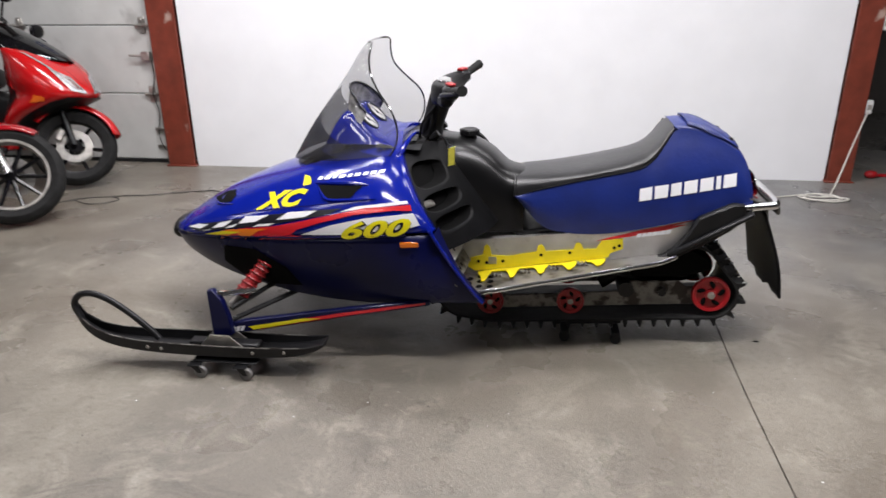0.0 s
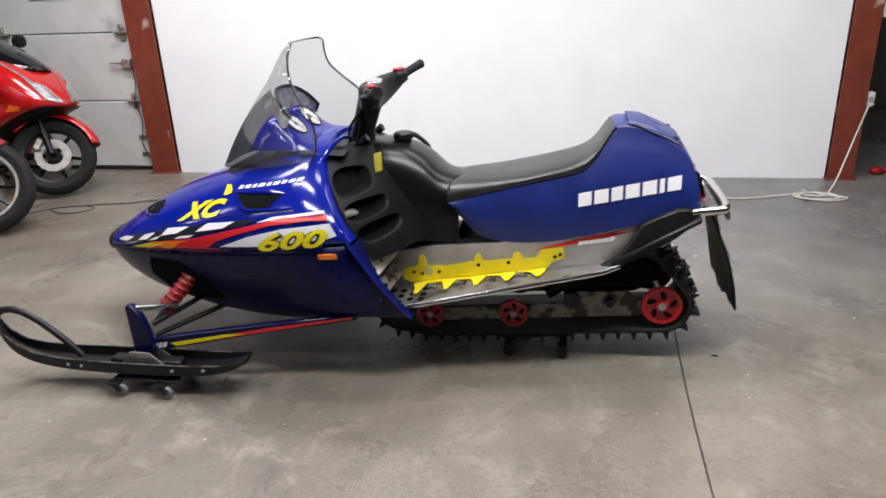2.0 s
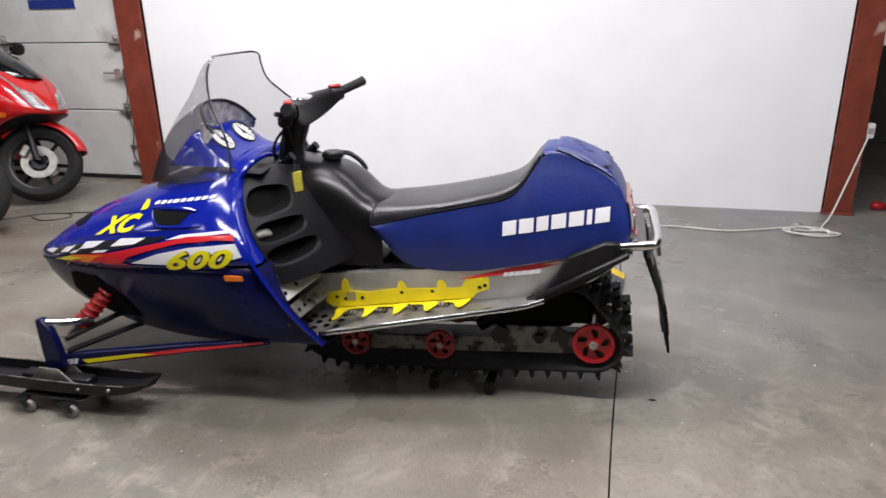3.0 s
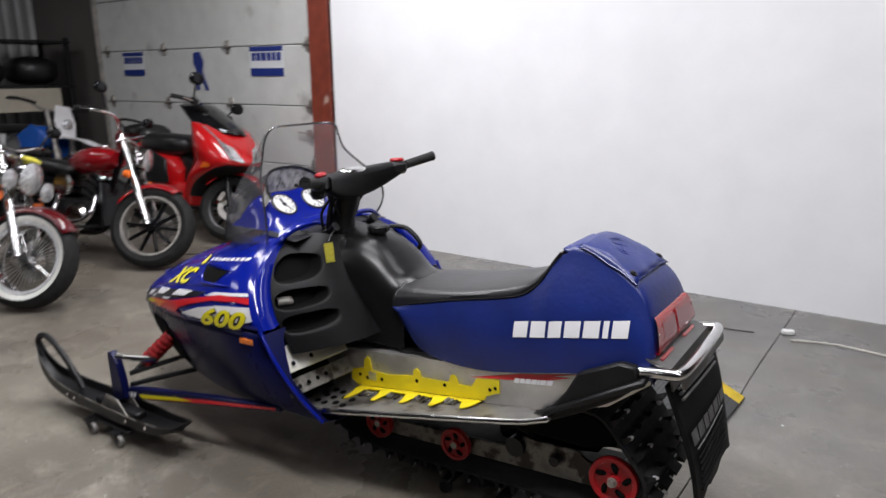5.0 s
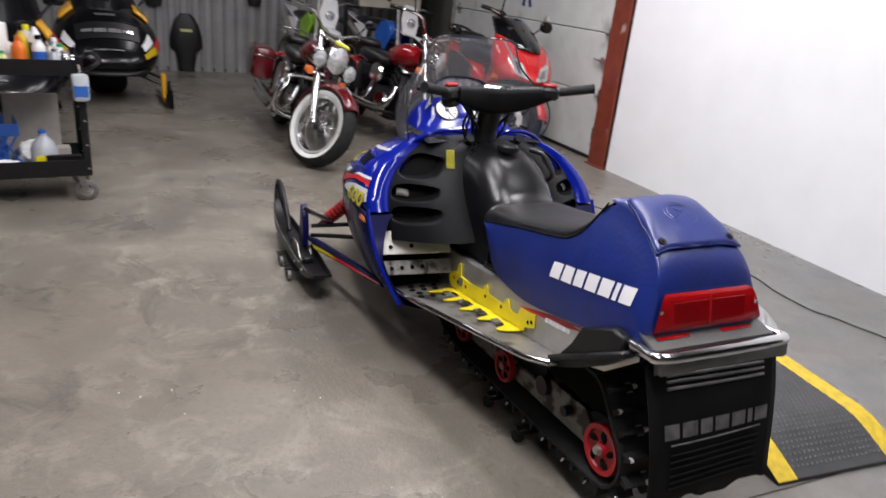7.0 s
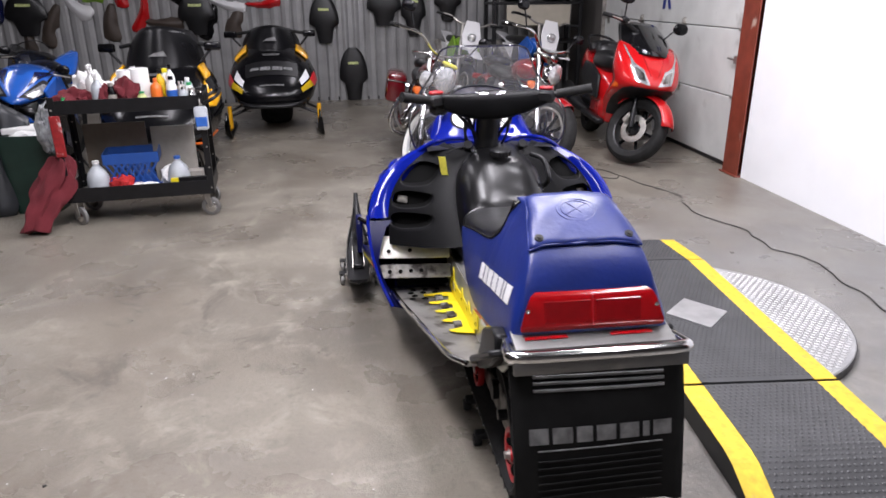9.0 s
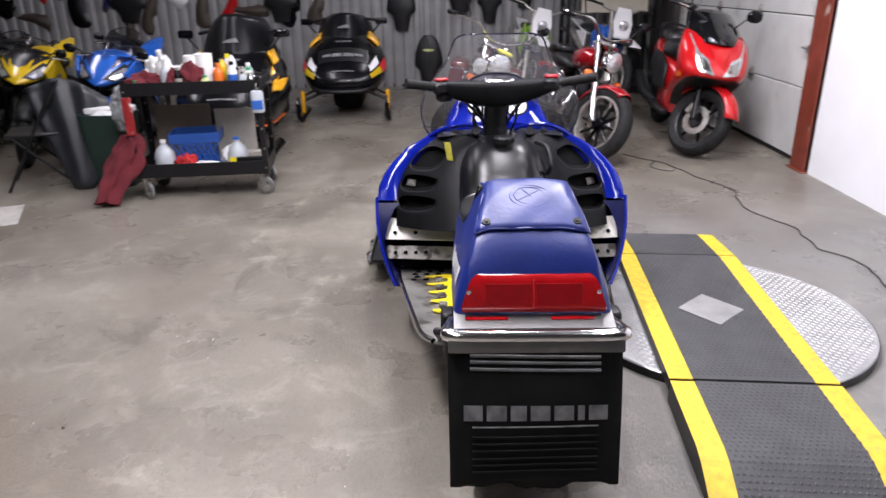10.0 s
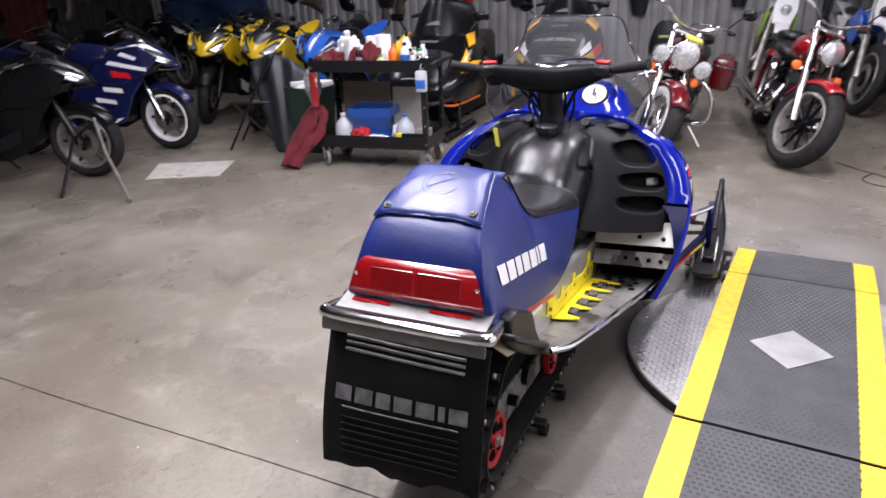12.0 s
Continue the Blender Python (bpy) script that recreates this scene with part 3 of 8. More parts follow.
xs_front = [-0.84 + (0.84 - 0.215) * k / 26 for k in range(27)]
xs_rear = [-0.215 + (0.215 + 0.112) * k / 22 for k in range(23)]
b = loft([seat_top(x) for x in xs_front])
part("seat_cushion", b, VINYL_BLACK, sled, "black vinyl seat top")
b = loft([seat_top(x) for x in xs_rear])
for s in (-1, 1):
    rings = [[(x, s * y, z) for x, y, z in seat_side(q)] for q in xs_front + xs_rear[1:]]
    loft(rings, bm=b)
bmesh.ops.remove_doubles(b, verts=b.verts, dist=0.0008)
part("seat_cover", b, VINYL_BLUE, sled, "blue vinyl seat side and hump", angle=60)
part("seat_base", box(0.93, 0.34, 0.05, pose(-0.37, 0, 0.545, 0, -9.5, 0), 0.01), PLASTIC, sled)
for s in (-1, 1):
    pts = [(x, s * (spl(x, SX[:9], SSW) + 0.002), spl(x, SX[:9], SS)) for x in (-0.83, -0.76, -0.68, -0.6, -0.5, -0.4, -0.33, -0.285, -0.25, -0.22)]
    part("piping", tube(pts, 0.0028, 6), CLOTH_SEAM, sled)
part("front_seam", tube([(-0.838, y, z) for x, y, z in seat_top(-0.84)], 0.006, 6, False), VINYL_BLACK, sled)

# backrest flap with snaps
def rear_pt(x, y):
    zt, w = spl(x, SX, ST), spl(x, SX, STW)
    k = min(1, abs(y) / w) ** (1 / 0.8)
    return zt - 0.022 + 0.022 * math.sqrt(max(0, 1 - k * k)) ** 0.6


rings = []
for i in range(13):
    x = -0.165 + 0.19 * i / 12
    half = 0.112 + 0.036 * i / 12
    rings.append([(x + 0.002 * math.cos(j * 1.3) * (i > 10), half * (j / 8 - 1), rear_pt(x, half * (j / 8 - 1)) + 0.009 + 0.0012 * math.sin(j * 0.8 + i)) for j in range(17)])
ob = part("pocket_flap", loft(rings), VINYL_BLUE, sled, "blue vinyl pocket flap with two snaps")
sm = ob.modifiers.new("thickness", "SOLIDIFY")
sm.thickness, sm.offset = 0.006, 0
for s in (-1, 1):
    part("snap", lathe([(0.0, 0.006), (0.005, 0.006), (0.006, 0.003), (0.011, 0.003), (0.012, -0.004)], 14, "z", pose(0.006, s * 0.118, rear_pt(0.006, 0.118) + 0.013, 0, 28, 0), closed=False), STEEL_BLACK, sled)
for r in (0.040, 0.052):
    c = [(-0.075 + 0.8 * r * math.cos(a), r * math.sin(a)) for a in (2 * math.pi * k / 24 for k in range(25))]
    part("embossed_ring", tube([(x, y, rear_pt(x, y) + 0.0114) for x, y in c], 0.0018, 6, False), VINYL_BLUE, sled)

c = [(-0.075 + 0.030 * math.cos(a), 0.035 * math.sin(a)) for a in (0.6, 2.2, 3.7, 5.3)]
for p, q in ((c[0], c[2]), (c[1], c[3])):
    part("embossed_line", tube([(p[0] + (q[0] - p[0]) * k / 4, p[1] + (q[1] - p[1]) * k / 4, rear_pt(p[0] + (q[0] - p[0]) * k / 4, p[1] + (q[1] - p[1]) * k / 4) + 0.0114) for k in range(5)], 0.0017, 6, False), VINYL_BLUE, sled)
edge = [(r[0][0], r[0][1], r[0][2]) for r in rings[::3]] + [rings[-1][j] for j in range(0, 17, 2)] + [r[-1] for r in rings[::-3]]
part("flap_binding", tube(edge, 0.0035, 6, False), VINYL_BLUE, ob)

# tail lamp
b = loft([[(x + 0.004, y, z) for y in [-h + 2 * h * k / 10 for k in range(11)]] for x, z, h in ((0.070, 0.784, 0.132), (0.083, 0.781, 0.149), (0.090, 0.775, 0.158), (0.096, 0.764, 0.165), (0.102, 0.745, 0.172), (0.112, 0.705, 0.185), (0.113, 0.696, 0.185), (0.110, 0.689, 0.181), (0.092, 0.686, 0.178))])
lamp = part("tail_lamp", b, RED_LENS, sled, "wide red tail lamp lens")
for y in (-0.066, 0.066):
    part("reflector", box(0.005, 0.118, 0.058, pose(0.1065, y, 0.735, 0, -14, 0), 0.002), DEEP_LENS, lamp, smooth=False)
part("lens_seam", box(0.004, 0.003, 0.076, pose(0.1085, 0, 0.737, 0, -14, 0)), RED_PLASTIC, lamp, smooth=False)
for s in (-1, 1):
    part("screw", lathe([(0, 0.006), (0.006, 0.005), (0.006, 0)], 8, "x", pose(0.103, s * 0.166, 0.742), closed=False), CHROME, lamp)

# tunnel, boards
tun = [(-1.25, 0.44), (-0.84, 0.475), (-0.62, 0.503), (-0.1, 0.59), (0.10, 0.622), (0.10, 0.60), (-0.02, 0.50), (-0.22, 0.43), (-1.0, 0.30), (-1.25, 0.27)]
for s in (-1, 1):
    part("tunnel_side", slab(tun, s * 0.192, s * 0.198), ALU, sled, "bare aluminium tunnel side", smooth=False)
part("tunnel_top", slab([(p[0], p[1]) for p in tun[:5]] + [(p[0], p[1] - 0.006) for p in reversed(tun[:5])], -0.19, 0.19), ALU, sled, smooth=False)


def board_z(x):
    return 0.318 + (x + 0.98) * 0.158


def board_y(x):
    return float(np.interp(x, [-1.12, -1.0, -0.9, -0.25, -0.18], [0.45, 0.437, 0.425, 0.315, 0.27]))


for s in (-1, 1):
    xs = [-1.12 + 0.94 * k / 16 for k in range(17)]
    rings = [[(x, s * 0.195, board_z(x) - 0.015), (x, s * board_y(x), board_z(x) - 0.012), (x, s * (board_y(x) + 0.004), board_z(x)), (x, s * (board_y(x) - 0.004), board_z(x) - 0.004), (x, s * 0.195, board_z(x) - 0.008)] for x in xs]
    board = part("running_board", loft(rings, closed=True, caps=True), BOARD_ALU, sled, "grimy aluminium running board", smooth=False)
    part("board_edge", tube([(x, s * board_y(x), board_z(x)) for x in xs[1:]], 0.009, 8, False), CHROME, board, "polished edge")
    for i in range(4):
        for j in range(3):
            x, y = -1.06 + 0.045 * i, 0.26 + 0.05 * j + 0.012 * (i % 2)
            part("hole", lathe([(0, 0.0), (0.011, 0.0), (0.014, -0.004)], 10, "z", pose(x, s * y, board_z(x) + 0.0005, 0, -9, 0), closed=False), DARK, board)
    # yellow grip plate: upright on the tunnel, a tread on the board
    zt = [(-1.005, 0.395), (-1.005, 0.435), (-0.93, 0.452), (-0.925, 0.49), (-0.91, 0.502), (-0.895, 0.49), (-0.885, 0.452), (-0.80, 0.452), (-0.66, 0.478), (-0.655, 0.502), (-0.64, 0.51), (-0.625, 0.50), (-0.615, 0.48), (-0.48, 0.492), (-0.47, 0.52), (-0.455, 0.525), (-0.44, 0.515), (-0.43, 0.495), (-0.37, 0.50), (-0.345, 0.535), (-0.245, 0.55), (-0.24, 0.505), (-0.30, 0.482)]
    zt = [(x * 0.845 - 0.181, z - 0.058) for x, z in zt]
    zt += [(x, board_z(x) + 0.004) for x in (-0.44, -0.6, -0.8, -1.0)]
    zt = [(x, max(z, board_z(x) + 0.004)) for x, z in zt]
    plate = part("grip_plate", slab(zt, s * 0.200, s * 0.204), YELLOW, sled, "yellow powder-coated grip plate", smooth=False)
    for x, z in ((-0.985, 0.365), (-0.95, 0.36), (-0.88, 0.37), (-0.72, 0.405), (-0.6, 0.42), (-0.42, 0.45), (-0.40, 0.46)):
        part("rivet_hole", lathe([(0.0, 0), (0.007, 0)], 10, "y", pose(x, s * 0.2055, z), closed=False), DARK, plate)
    part("square_hole", box(0.035, 0.003, 0.032, pose(-0.925, s * 0.2048, 0.372)), ALU, plate, smooth=False)
    tread = []
    for k in range(5):
        x, tip = -0.985 + 0.118 * k, 0.326 - 0.011 * k
        tread += [(x, 0.232), (x + 0.012, 0.262), (x + 0.022, tip), (x + 0.036, tip - 0.004), (x + 0.048, 0.260), (x + 0.060, 0.228)]
        if k < 4:
            for q in range(3):
                part("stud", box(0.010, 0.030, 0.010, pose(x + 0.066 + 0.016 * q, s * (0.268 - 0.008 * k), board_z(x + 0.08) + 0.004), 0.002), RAIL, board, smooth=False)
    fb = bmesh.new()
    lo = [fb.verts.new((x, s * 0.20, board_z(x) + 0.001)) for x, y in tread]
    hi = [fb.verts.new((x, s * y, board_z(x) + 0.004)) for x, y in tread]
    for k in range(len(tread) - 1):
        fb.faces.new((lo[k], lo[k + 1], hi[k + 1], hi[k]))
    ob = part("tread", fb, YELLOW, plate, smooth=False)
    ob.modifiers.new("thickness", "SOLIDIFY").thickness = 0.003
    # toe rest bars with holes
    for z, x, w in ((0.490, -1.085, 0.098), (0.395, -1.050, 0.060)):
        # lower bar takes the darker rail grey, so its shade is in the colour
        bar = part("toe_rest", box(0.006, 0.295, w, pose(x, s * 0.349, z, 0, -36, s * 5), 0.002), TOE_ALU if z > 0.45 else RAIL, sled, "drilled aluminium toe rest", smooth=False)
        for k in range(6):
            part("hole", lathe([(0, 0.005), (0.009, 0.005)], 10, "x", pose(x, s * (0.235 + 0.044 * k), z, 0, -36, s * 5) @ pose(0, 0, 0.016 * (-1) ** k * (z > 0.45)), closed=False), DARK, bar)
    # near-black block that stands for the shade deep behind the toe rests
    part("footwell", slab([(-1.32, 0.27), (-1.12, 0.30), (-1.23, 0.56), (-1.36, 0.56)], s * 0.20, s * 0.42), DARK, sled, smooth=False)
    # black tail plate
    tp = [(-0.25, 0.428), (-0.20, 0.45), (-0.14, 0.53), (-0.105, 0.60), (0.02, 0.662), (0.07, 0.660), (0.075, 0.60), (0.02, 0.548), (-0.09, 0.475), (-0.18, 0.425)]
    b = slab(tp, s * 0.205, s * 0.240, 0.006)
    box(0.36, 0.05, 0.02, pose(-0.055, s * 0.235, 0.535, 0, -31, 0), 0.006, b)
    part("tail_plate", b, PLASTIC, sled, "black plastic tail plate")
    stripe = [(-0.50, 0.474), (-0.31, 0.533), (-0.10, 0.583), (-0.20, 0.553), (-0.14, 0.560), (-0.24, 0.527), (-0.36, 0.500)]
    part("tunnel_decal", slab(stripe, s * 0.1985, s * 0.2), RED_DECAL, sled, "red tunnel flash", smooth=False)
    polys, L = bar_word([0.8, 0.8, 0.8, 0.8, 0.3, 0.9, 0.9], 0.016, 0.15, 0.2)
    for p in polys:
        part("tunnel_mark", slab([(-0.335 + 1.35 * x, 0.497 + z + x * 0.24) for x, z in p], s * 0.199, s * 0.2012), WHITE_DECAL, sled, smooth=False)

# rear plate, bumper, flap
part("rear_plate", slab([(0.085, 0.682), (0.155, 0.664), (0.168, 0.60), (0.162, 0.60), (0.148, 0.657), (0.085, 0.674)], -0.205, 0.205), REAR_ALU, sled, "bright rear tunnel plate", smooth=False)
for y in (-0.12, 0.10):
    part("reflector_strip", box(0.012, 0.11, 0.004, pose(0.120, y, 0.6745, 0, 14, 0), 0.0015), RED_LENS, sled, "red reflector strip")
b = tube([(0.05, -0.208, 0.636), (0.11, -0.216, 0.648), (0.160, -0.222, 0.656), (0.184, -0.212, 0.660), (0.192, -0.12, 0.661), (0.192, 0.12, 0.661), (0.184, 0.212, 0.660), (0.160, 0.222, 0.656), (0.11, 0.216, 0.648), (0.05, 0.208, 0.636)], 0.0165, 12, per=8)
part("rear_bumper", b, CHROME, sled, "polished tube rear bumper")
part("bumper_band", box(0.014, 0.440, 0.034, pose(0.196, 0, 0.636, 0, -10, 0), 0.004, seg=2), REAR_ALU, sled, "flat polished bumper bar")


def flap_pt(y, t):
    return (0.160 + 0.10 * t + 0.012 * math.sin(math.pi * t) + 0.006 * math.sin(7 * y + 4 * t), y, 0.622 - 0.362 * t)


rng = random.Random(4)
rings = []
for i in range(19):
    t = i / 18
    half = 0.222 - 0.004 * t
    row = []
    for j in range(21):
        y = half * (j / 10 - 1)
        x, y, z = flap_pt(y, t)
        if i == 18:
            z += rng.uniform(-0.004, 0.010) - (0.012 if 7 < j < 14 else 0)
        row.append((x, y, z))
    rings.append(row)
flap = part("snow_flap", loft(rings), FLAP, sled, "black rubber snow flap with ribs and a worn edge")
flap.modifiers.new("thickness", "SOLIDIFY").thickness = 0.008
for t in (0.075, 0.115, 0.16, 0.62, 0.67, 0.72, 0.78, 0.83, 0.88):
    w = 0.165 if t < 0.5 else 0.16
    pts = [flap_pt(-w + 2 * w * k / 8, t) for k in range(9)]
    part("rib", tube([(x + (0.006 if t < 0.5 else 0.0045), y, z) for x, y, z in pts], 0.0045 if t < 0.5 else 0.0028, 6, False), FLAP_RIB if t < 0.5 else FLAP, flap)
pts = [flap_pt(-0.16 + 0.32 * k / 8, 0.545) for k in range(9)]
part("line", tube([(x + 0.006, y, z) for x, y, z in pts], 0.0022, 5, False), SILVER_PRINT, flap)

# track
circles = [((0.0, 0.241), 0.100), ((-0.08, 0.375), 0.075), ((-1.22, 0.36), 0.085), ((-1.06, 0.178), 0.085), ((-0.92, 0.157), 0.083)]
pts = []
for (cx, cz), r in circles:
    pts += [(cx + r * math.cos(a), cz + r * math.sin(a)) for a in (2 * math.pi * k / 40 for k in range(40))]
pts.sort()


def half_hull(seq):
    h = []
    for p in seq:
        while len(h) > 1 and (h[-1][0] - h[-2][0]) * (p[1] - h[-2][1]) - (h[-1][1] - h[-2][1]) * (p[0] - h[-2][0]) <= 0:
            h.pop()
        h.append(p)
    return h[:-1]


hull = half_hull(pts) + half_hull(pts[::-1])
hull.append(hull[0])
cum = [0.0]
for a, c in zip(hull, hull[1:]):
    cum.append(cum[-1] + math.dist(a, c))


def on_track(d):
    d %= cum[-1]
    i = max(0, int(np.searchsorted(cum, d)) - 1)
    k = (d - cum[i]) / (cum[i + 1] - cum[i])
    a, c = hull[i], hull[i + 1]
    return a[0] + (c[0] - a[0]) * k, a[1] + (c[1] - a[1]) * k, math.atan2(c[1] - a[1], c[0] - a[0])


rings = []
for k in range(121):
    x, z, a = on_track(cum[-1] * k / 120)
    nx, nz = math.sin(a), -math.cos(a)
    rings.append([(x, -0.186, z), (x, 0.186, z), (x + 0.010 * nx, 0.186, z + 0.010 * nz), (x + 0.010 * nx, -0.186, z + 0.010 * nz)])
track = part("track", loft(rings, closed=True), RUBBER, sled, "black rubber drive track")
def piece_mesh(name, bm, material):
    me = bpy.data.meshes.new(name)
    bmesh.ops.recalc_face_normals(bm, faces=bm.faces)
    bm.to_mesh(me)
    bm.free()
    me.materials.append(material)
    return me


STUD_ME = piece_mesh("stud", lathe([(0, -0.012), (0.004, -0.009), (0.008, 0.0), (0.008, 0.006)], 8, "z", closed=False), BRIGHT_RIM)
CLIP_ME = piece_mesh("clip", box(0.03, 0.022, 0.006, bevel=0.001), STEEL)
lug_me = None
for k in range(52):
    x, z, a = on_track(cum[-1] * k / 52)
    nx, nz = math.sin(a), -math.cos(a)
    if lug_me and z > 0.40 and x < -0.40:
        continue
    if lug_me is None:
        b = bmesh.new()
        for y, w in ((-0.145, 0.07), (-0.05, 0.06), (0.05, 0.06), (0.145, 0.07)):
            slab([(-0.013, 0), (0.013, 0), (0.004, -0.036), (-0.004, -0.036)], y - w / 2, y + w / 2, bm=b)
        box(0.020, 0.36, 0.012, pose(0, 0, -0.004), 0, b)
        ob = part("lug", b, RUBBER, track, smooth=False)
        lug_me = ob.data
    else:
        ob = new("lug", lug_me)
        ob.parent = track
    ob.matrix_local = Matrix.Translation((x + 0.009 * nx, 0, z + 0.009 * nz)) @ Matrix.Rotation(-a, 4, "Y")
    for y in ((-0.172, 0.10) if k % 2 else (-0.10, 0.172)):
        st = new("stud", STUD_ME)
        st.parent = track
        st.matrix_local = Matrix.Translation((x + 0.041 * nx, y, z + 0.041 * nz)) @ Matrix.Rotation(-a, 4, "Y")
    if k % 2 == 0:
        for y in (-0.1, 0.1):
            cb = new("clip", CLIP_ME)
            cb.parent = track
            cb.matrix_local = Matrix.Translation((x + 0.012 * nx, y, z + 0.012 * nz)) @ Matrix.Rotation(-a, 4, "Y")

for s in (-1, 1):
    rail = [(-1.05, 0.20), (-0.92, 0.115), (0.0, 0.185), (0.04, 0.215), (0.02, 0.262), (-0.10, 0.262), (-0.13, 0.285), (-0.33, 0.275), (-0.36, 0.225), (-0.85, 0.18), (-1.0, 0.25)]
    part("slide_rail", slab(rail, s * 0.125, s * 0.140, 0.003), RAIL, sled, "grey slide rail with grime", smooth=False)
    part("rail_link", tube([(-0.95, s * 0.11, 0.20), (-0.7, s * 0.11, 0.40)], 0.014, 8, False), STEEL_BLACK, sled)
    part("rear_arm", tube([(-0.2, s * 0.11, 0.24), (-0.55, s * 0.11, 0.36)], 0.016, 8, False), STEEL_BLACK, sled)
    for cx, cz, r in ((0.0, 0.241, 0.079), (-0.583, 0.18, 0.060), (-0.934, 0.160, 0.060)):
        wheel = part("idler_wheel", lathe([(r * 0.97, 0.012), (r, 0.006), (r, -0.006), (r * 0.97, -0.012), (r * 0.80, -0.010), (r * 0.76, -0.003), (r * 0.3, -0.003), (r * 0.28, -0.014), (0, -0.014), (0, 0.014), (r * 0.28, 0.014), (r * 0.3, 0.003), (r * 0.76, 0.003), (r * 0.80, 0.010)], 32, "y", pose(cx, s * 0.162, cz)), RED_PLASTIC, sled, "red idler wheel")
        part("hub", lathe([(0, -0.02), (r * 0.2, -0.018), (r * 0.22, 0.018), (0, 0.02)], 14, "y", pose(cx, s * 0.162, cz)), STEEL, wheel)
        for k in range(5):
            a0 = 2 * math.pi * k / 5
            pts = [(cx + r * q * math.cos(a0 + 1.2 * (q - 0.35)), s * 0.1665, cz + r * q * math.sin(a0 + 1.2 * (q - 0.35))) for q in (0.36, 0.46, 0.56, 0.66, 0.73)]
            part("slot", tube(pts, [r * 0.05, r * 0.13, r * 0.13, r * 0.05], 6), DARK, wheel)
    part("shock", tube([(-0.45, s * 0.04, 0.22), (-0.25, s * 0.04, 0.36)], 0.03, 10, False), STEEL_BLACK, sled)
# near-black sheet added under the tunnel top to keep its underside in shade
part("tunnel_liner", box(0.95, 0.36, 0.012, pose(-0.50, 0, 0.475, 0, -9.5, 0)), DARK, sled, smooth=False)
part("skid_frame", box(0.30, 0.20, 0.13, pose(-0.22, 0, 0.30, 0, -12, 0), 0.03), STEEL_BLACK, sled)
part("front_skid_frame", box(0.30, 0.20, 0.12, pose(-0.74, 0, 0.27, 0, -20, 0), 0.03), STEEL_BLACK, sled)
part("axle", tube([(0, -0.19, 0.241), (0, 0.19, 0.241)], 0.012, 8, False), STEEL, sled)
# added filler, no real part: keeps the inside of the track dark
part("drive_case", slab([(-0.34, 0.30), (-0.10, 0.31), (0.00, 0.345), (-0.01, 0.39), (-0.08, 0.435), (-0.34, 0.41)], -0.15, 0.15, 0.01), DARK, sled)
part("cross_shaft", tube([(-0.2, -0.17, 0.24), (-0.2, 0.17, 0.24)], 0.018, 8, False), STEEL_BLACK, sled)
part("torsion_spring", tube([(-0.35, -0.16, 0.24), (-0.35, 0.16, 0.24)], 0.035, 10, False), STEEL_BLACK, sled)


# ---- snowmobile: decals, screen, bars, front suspension ----
def hood_decal(name, polys, material, off=0.003, label=""):
    for s in (-1, 1):
        b = flat_polys(polys, 0.03)
        for v in b.verts:
            x, z = v.co.x, v.co.y
            v.co = Vector((x, s * (hood_y(x, z) + off), z + 0.4 * off))
        part(name, b, material, sled, label)


hood_decal("checker_band", [[(-2.285, 0.482), (-2.206, 0.512), (-2.025, 0.562), (-1.824, 0.612), (-1.641, 0.650), (-1.495, 0.673), (-1.56, 0.645), (-1.688, 0.612), (-1.792, 0.583), (-1.874, 0.562), (-2.02, 0.530), (-2.195, 0.486)]], BLACK_DECAL, 0.0025, "black and white checker stripe")
hood_decal("checker", [
    [(-2.275, 0.484), (-2.206, 0.512), (-2.146, 0.523), (-2.19, 0.498)],
    [(-2.121, 0.514), (-2.078, 0.543), (-2.012, 0.562), (-2.057, 0.530)],
    [(-2.201, 0.486), (-2.163, 0.498), (-2.115, 0.513), (-2.14, 0.502)],
    [(-1.977, 0.556), (-1.943, 0.588), (-1.824, 0.611), (-1.889, 0.577)],
    [(-2.05, 0.525), (-2.021, 0.541), (-1.977, 0.556), (-2.003, 0.538)],
    [(-1.788, 0.598), (-1.731, 0.634), (-1.601, 0.655), (-1.655, 0.626)],
    [(-1.902, 0.556), (-1.869, 0.571), (-1.792, 0.586), (-1.822, 0.572)]], WHITE_DECAL, 0.004)
hood_decal("red_flash", [[(-2.15, 0.484), (-1.96, 0.540), (-1.791, 0.575), (-1.589, 0.632), (-1.402, 0.681), (-1.22, 0.704), (-1.213, 0.684), (-1.289, 0.680), (-1.446, 0.654), (-1.587, 0.612), (-1.687, 0.575), (-1.719, 0.550), (-1.873, 0.506), (-1.82, 0.534), (-1.994, 0.492)], [(-1.715, 0.549), (-1.627, 0.549), (-1.506, 0.562), (-1.742, 0.527), (-1.84, 0.515)]], RED_DECAL, 0.0045, "red flash decal")
hood_decal("orange_flash", [[(-2.165, 0.478), (-2.02, 0.527), (-1.819, 0.561), (-1.87, 0.545), (-1.936, 0.500), (-1.99, 0.517), (-2.071, 0.476), (-2.07, 0.50)]], ORANGE_DECAL, 0.0060, "orange flame decal")
hood_decal("yellow_flash", [[(-2.165, 0.479), (-2.06, 0.513), (-1.96, 0.527), (-2.0, 0.512), (-2.08, 0.493)]], YELLOW_DECAL, 0.0072)
hood_decal("white_point", [[(-1.673, 0.556), (-1.539, 0.608), (-1.40, 0.645), (-1.208, 0.676), (-1.181, 0.634), (-1.222, 0.620), (-1.493, 0.574)]], WHITE_DECAL, 0.0035, "white pointed panel")
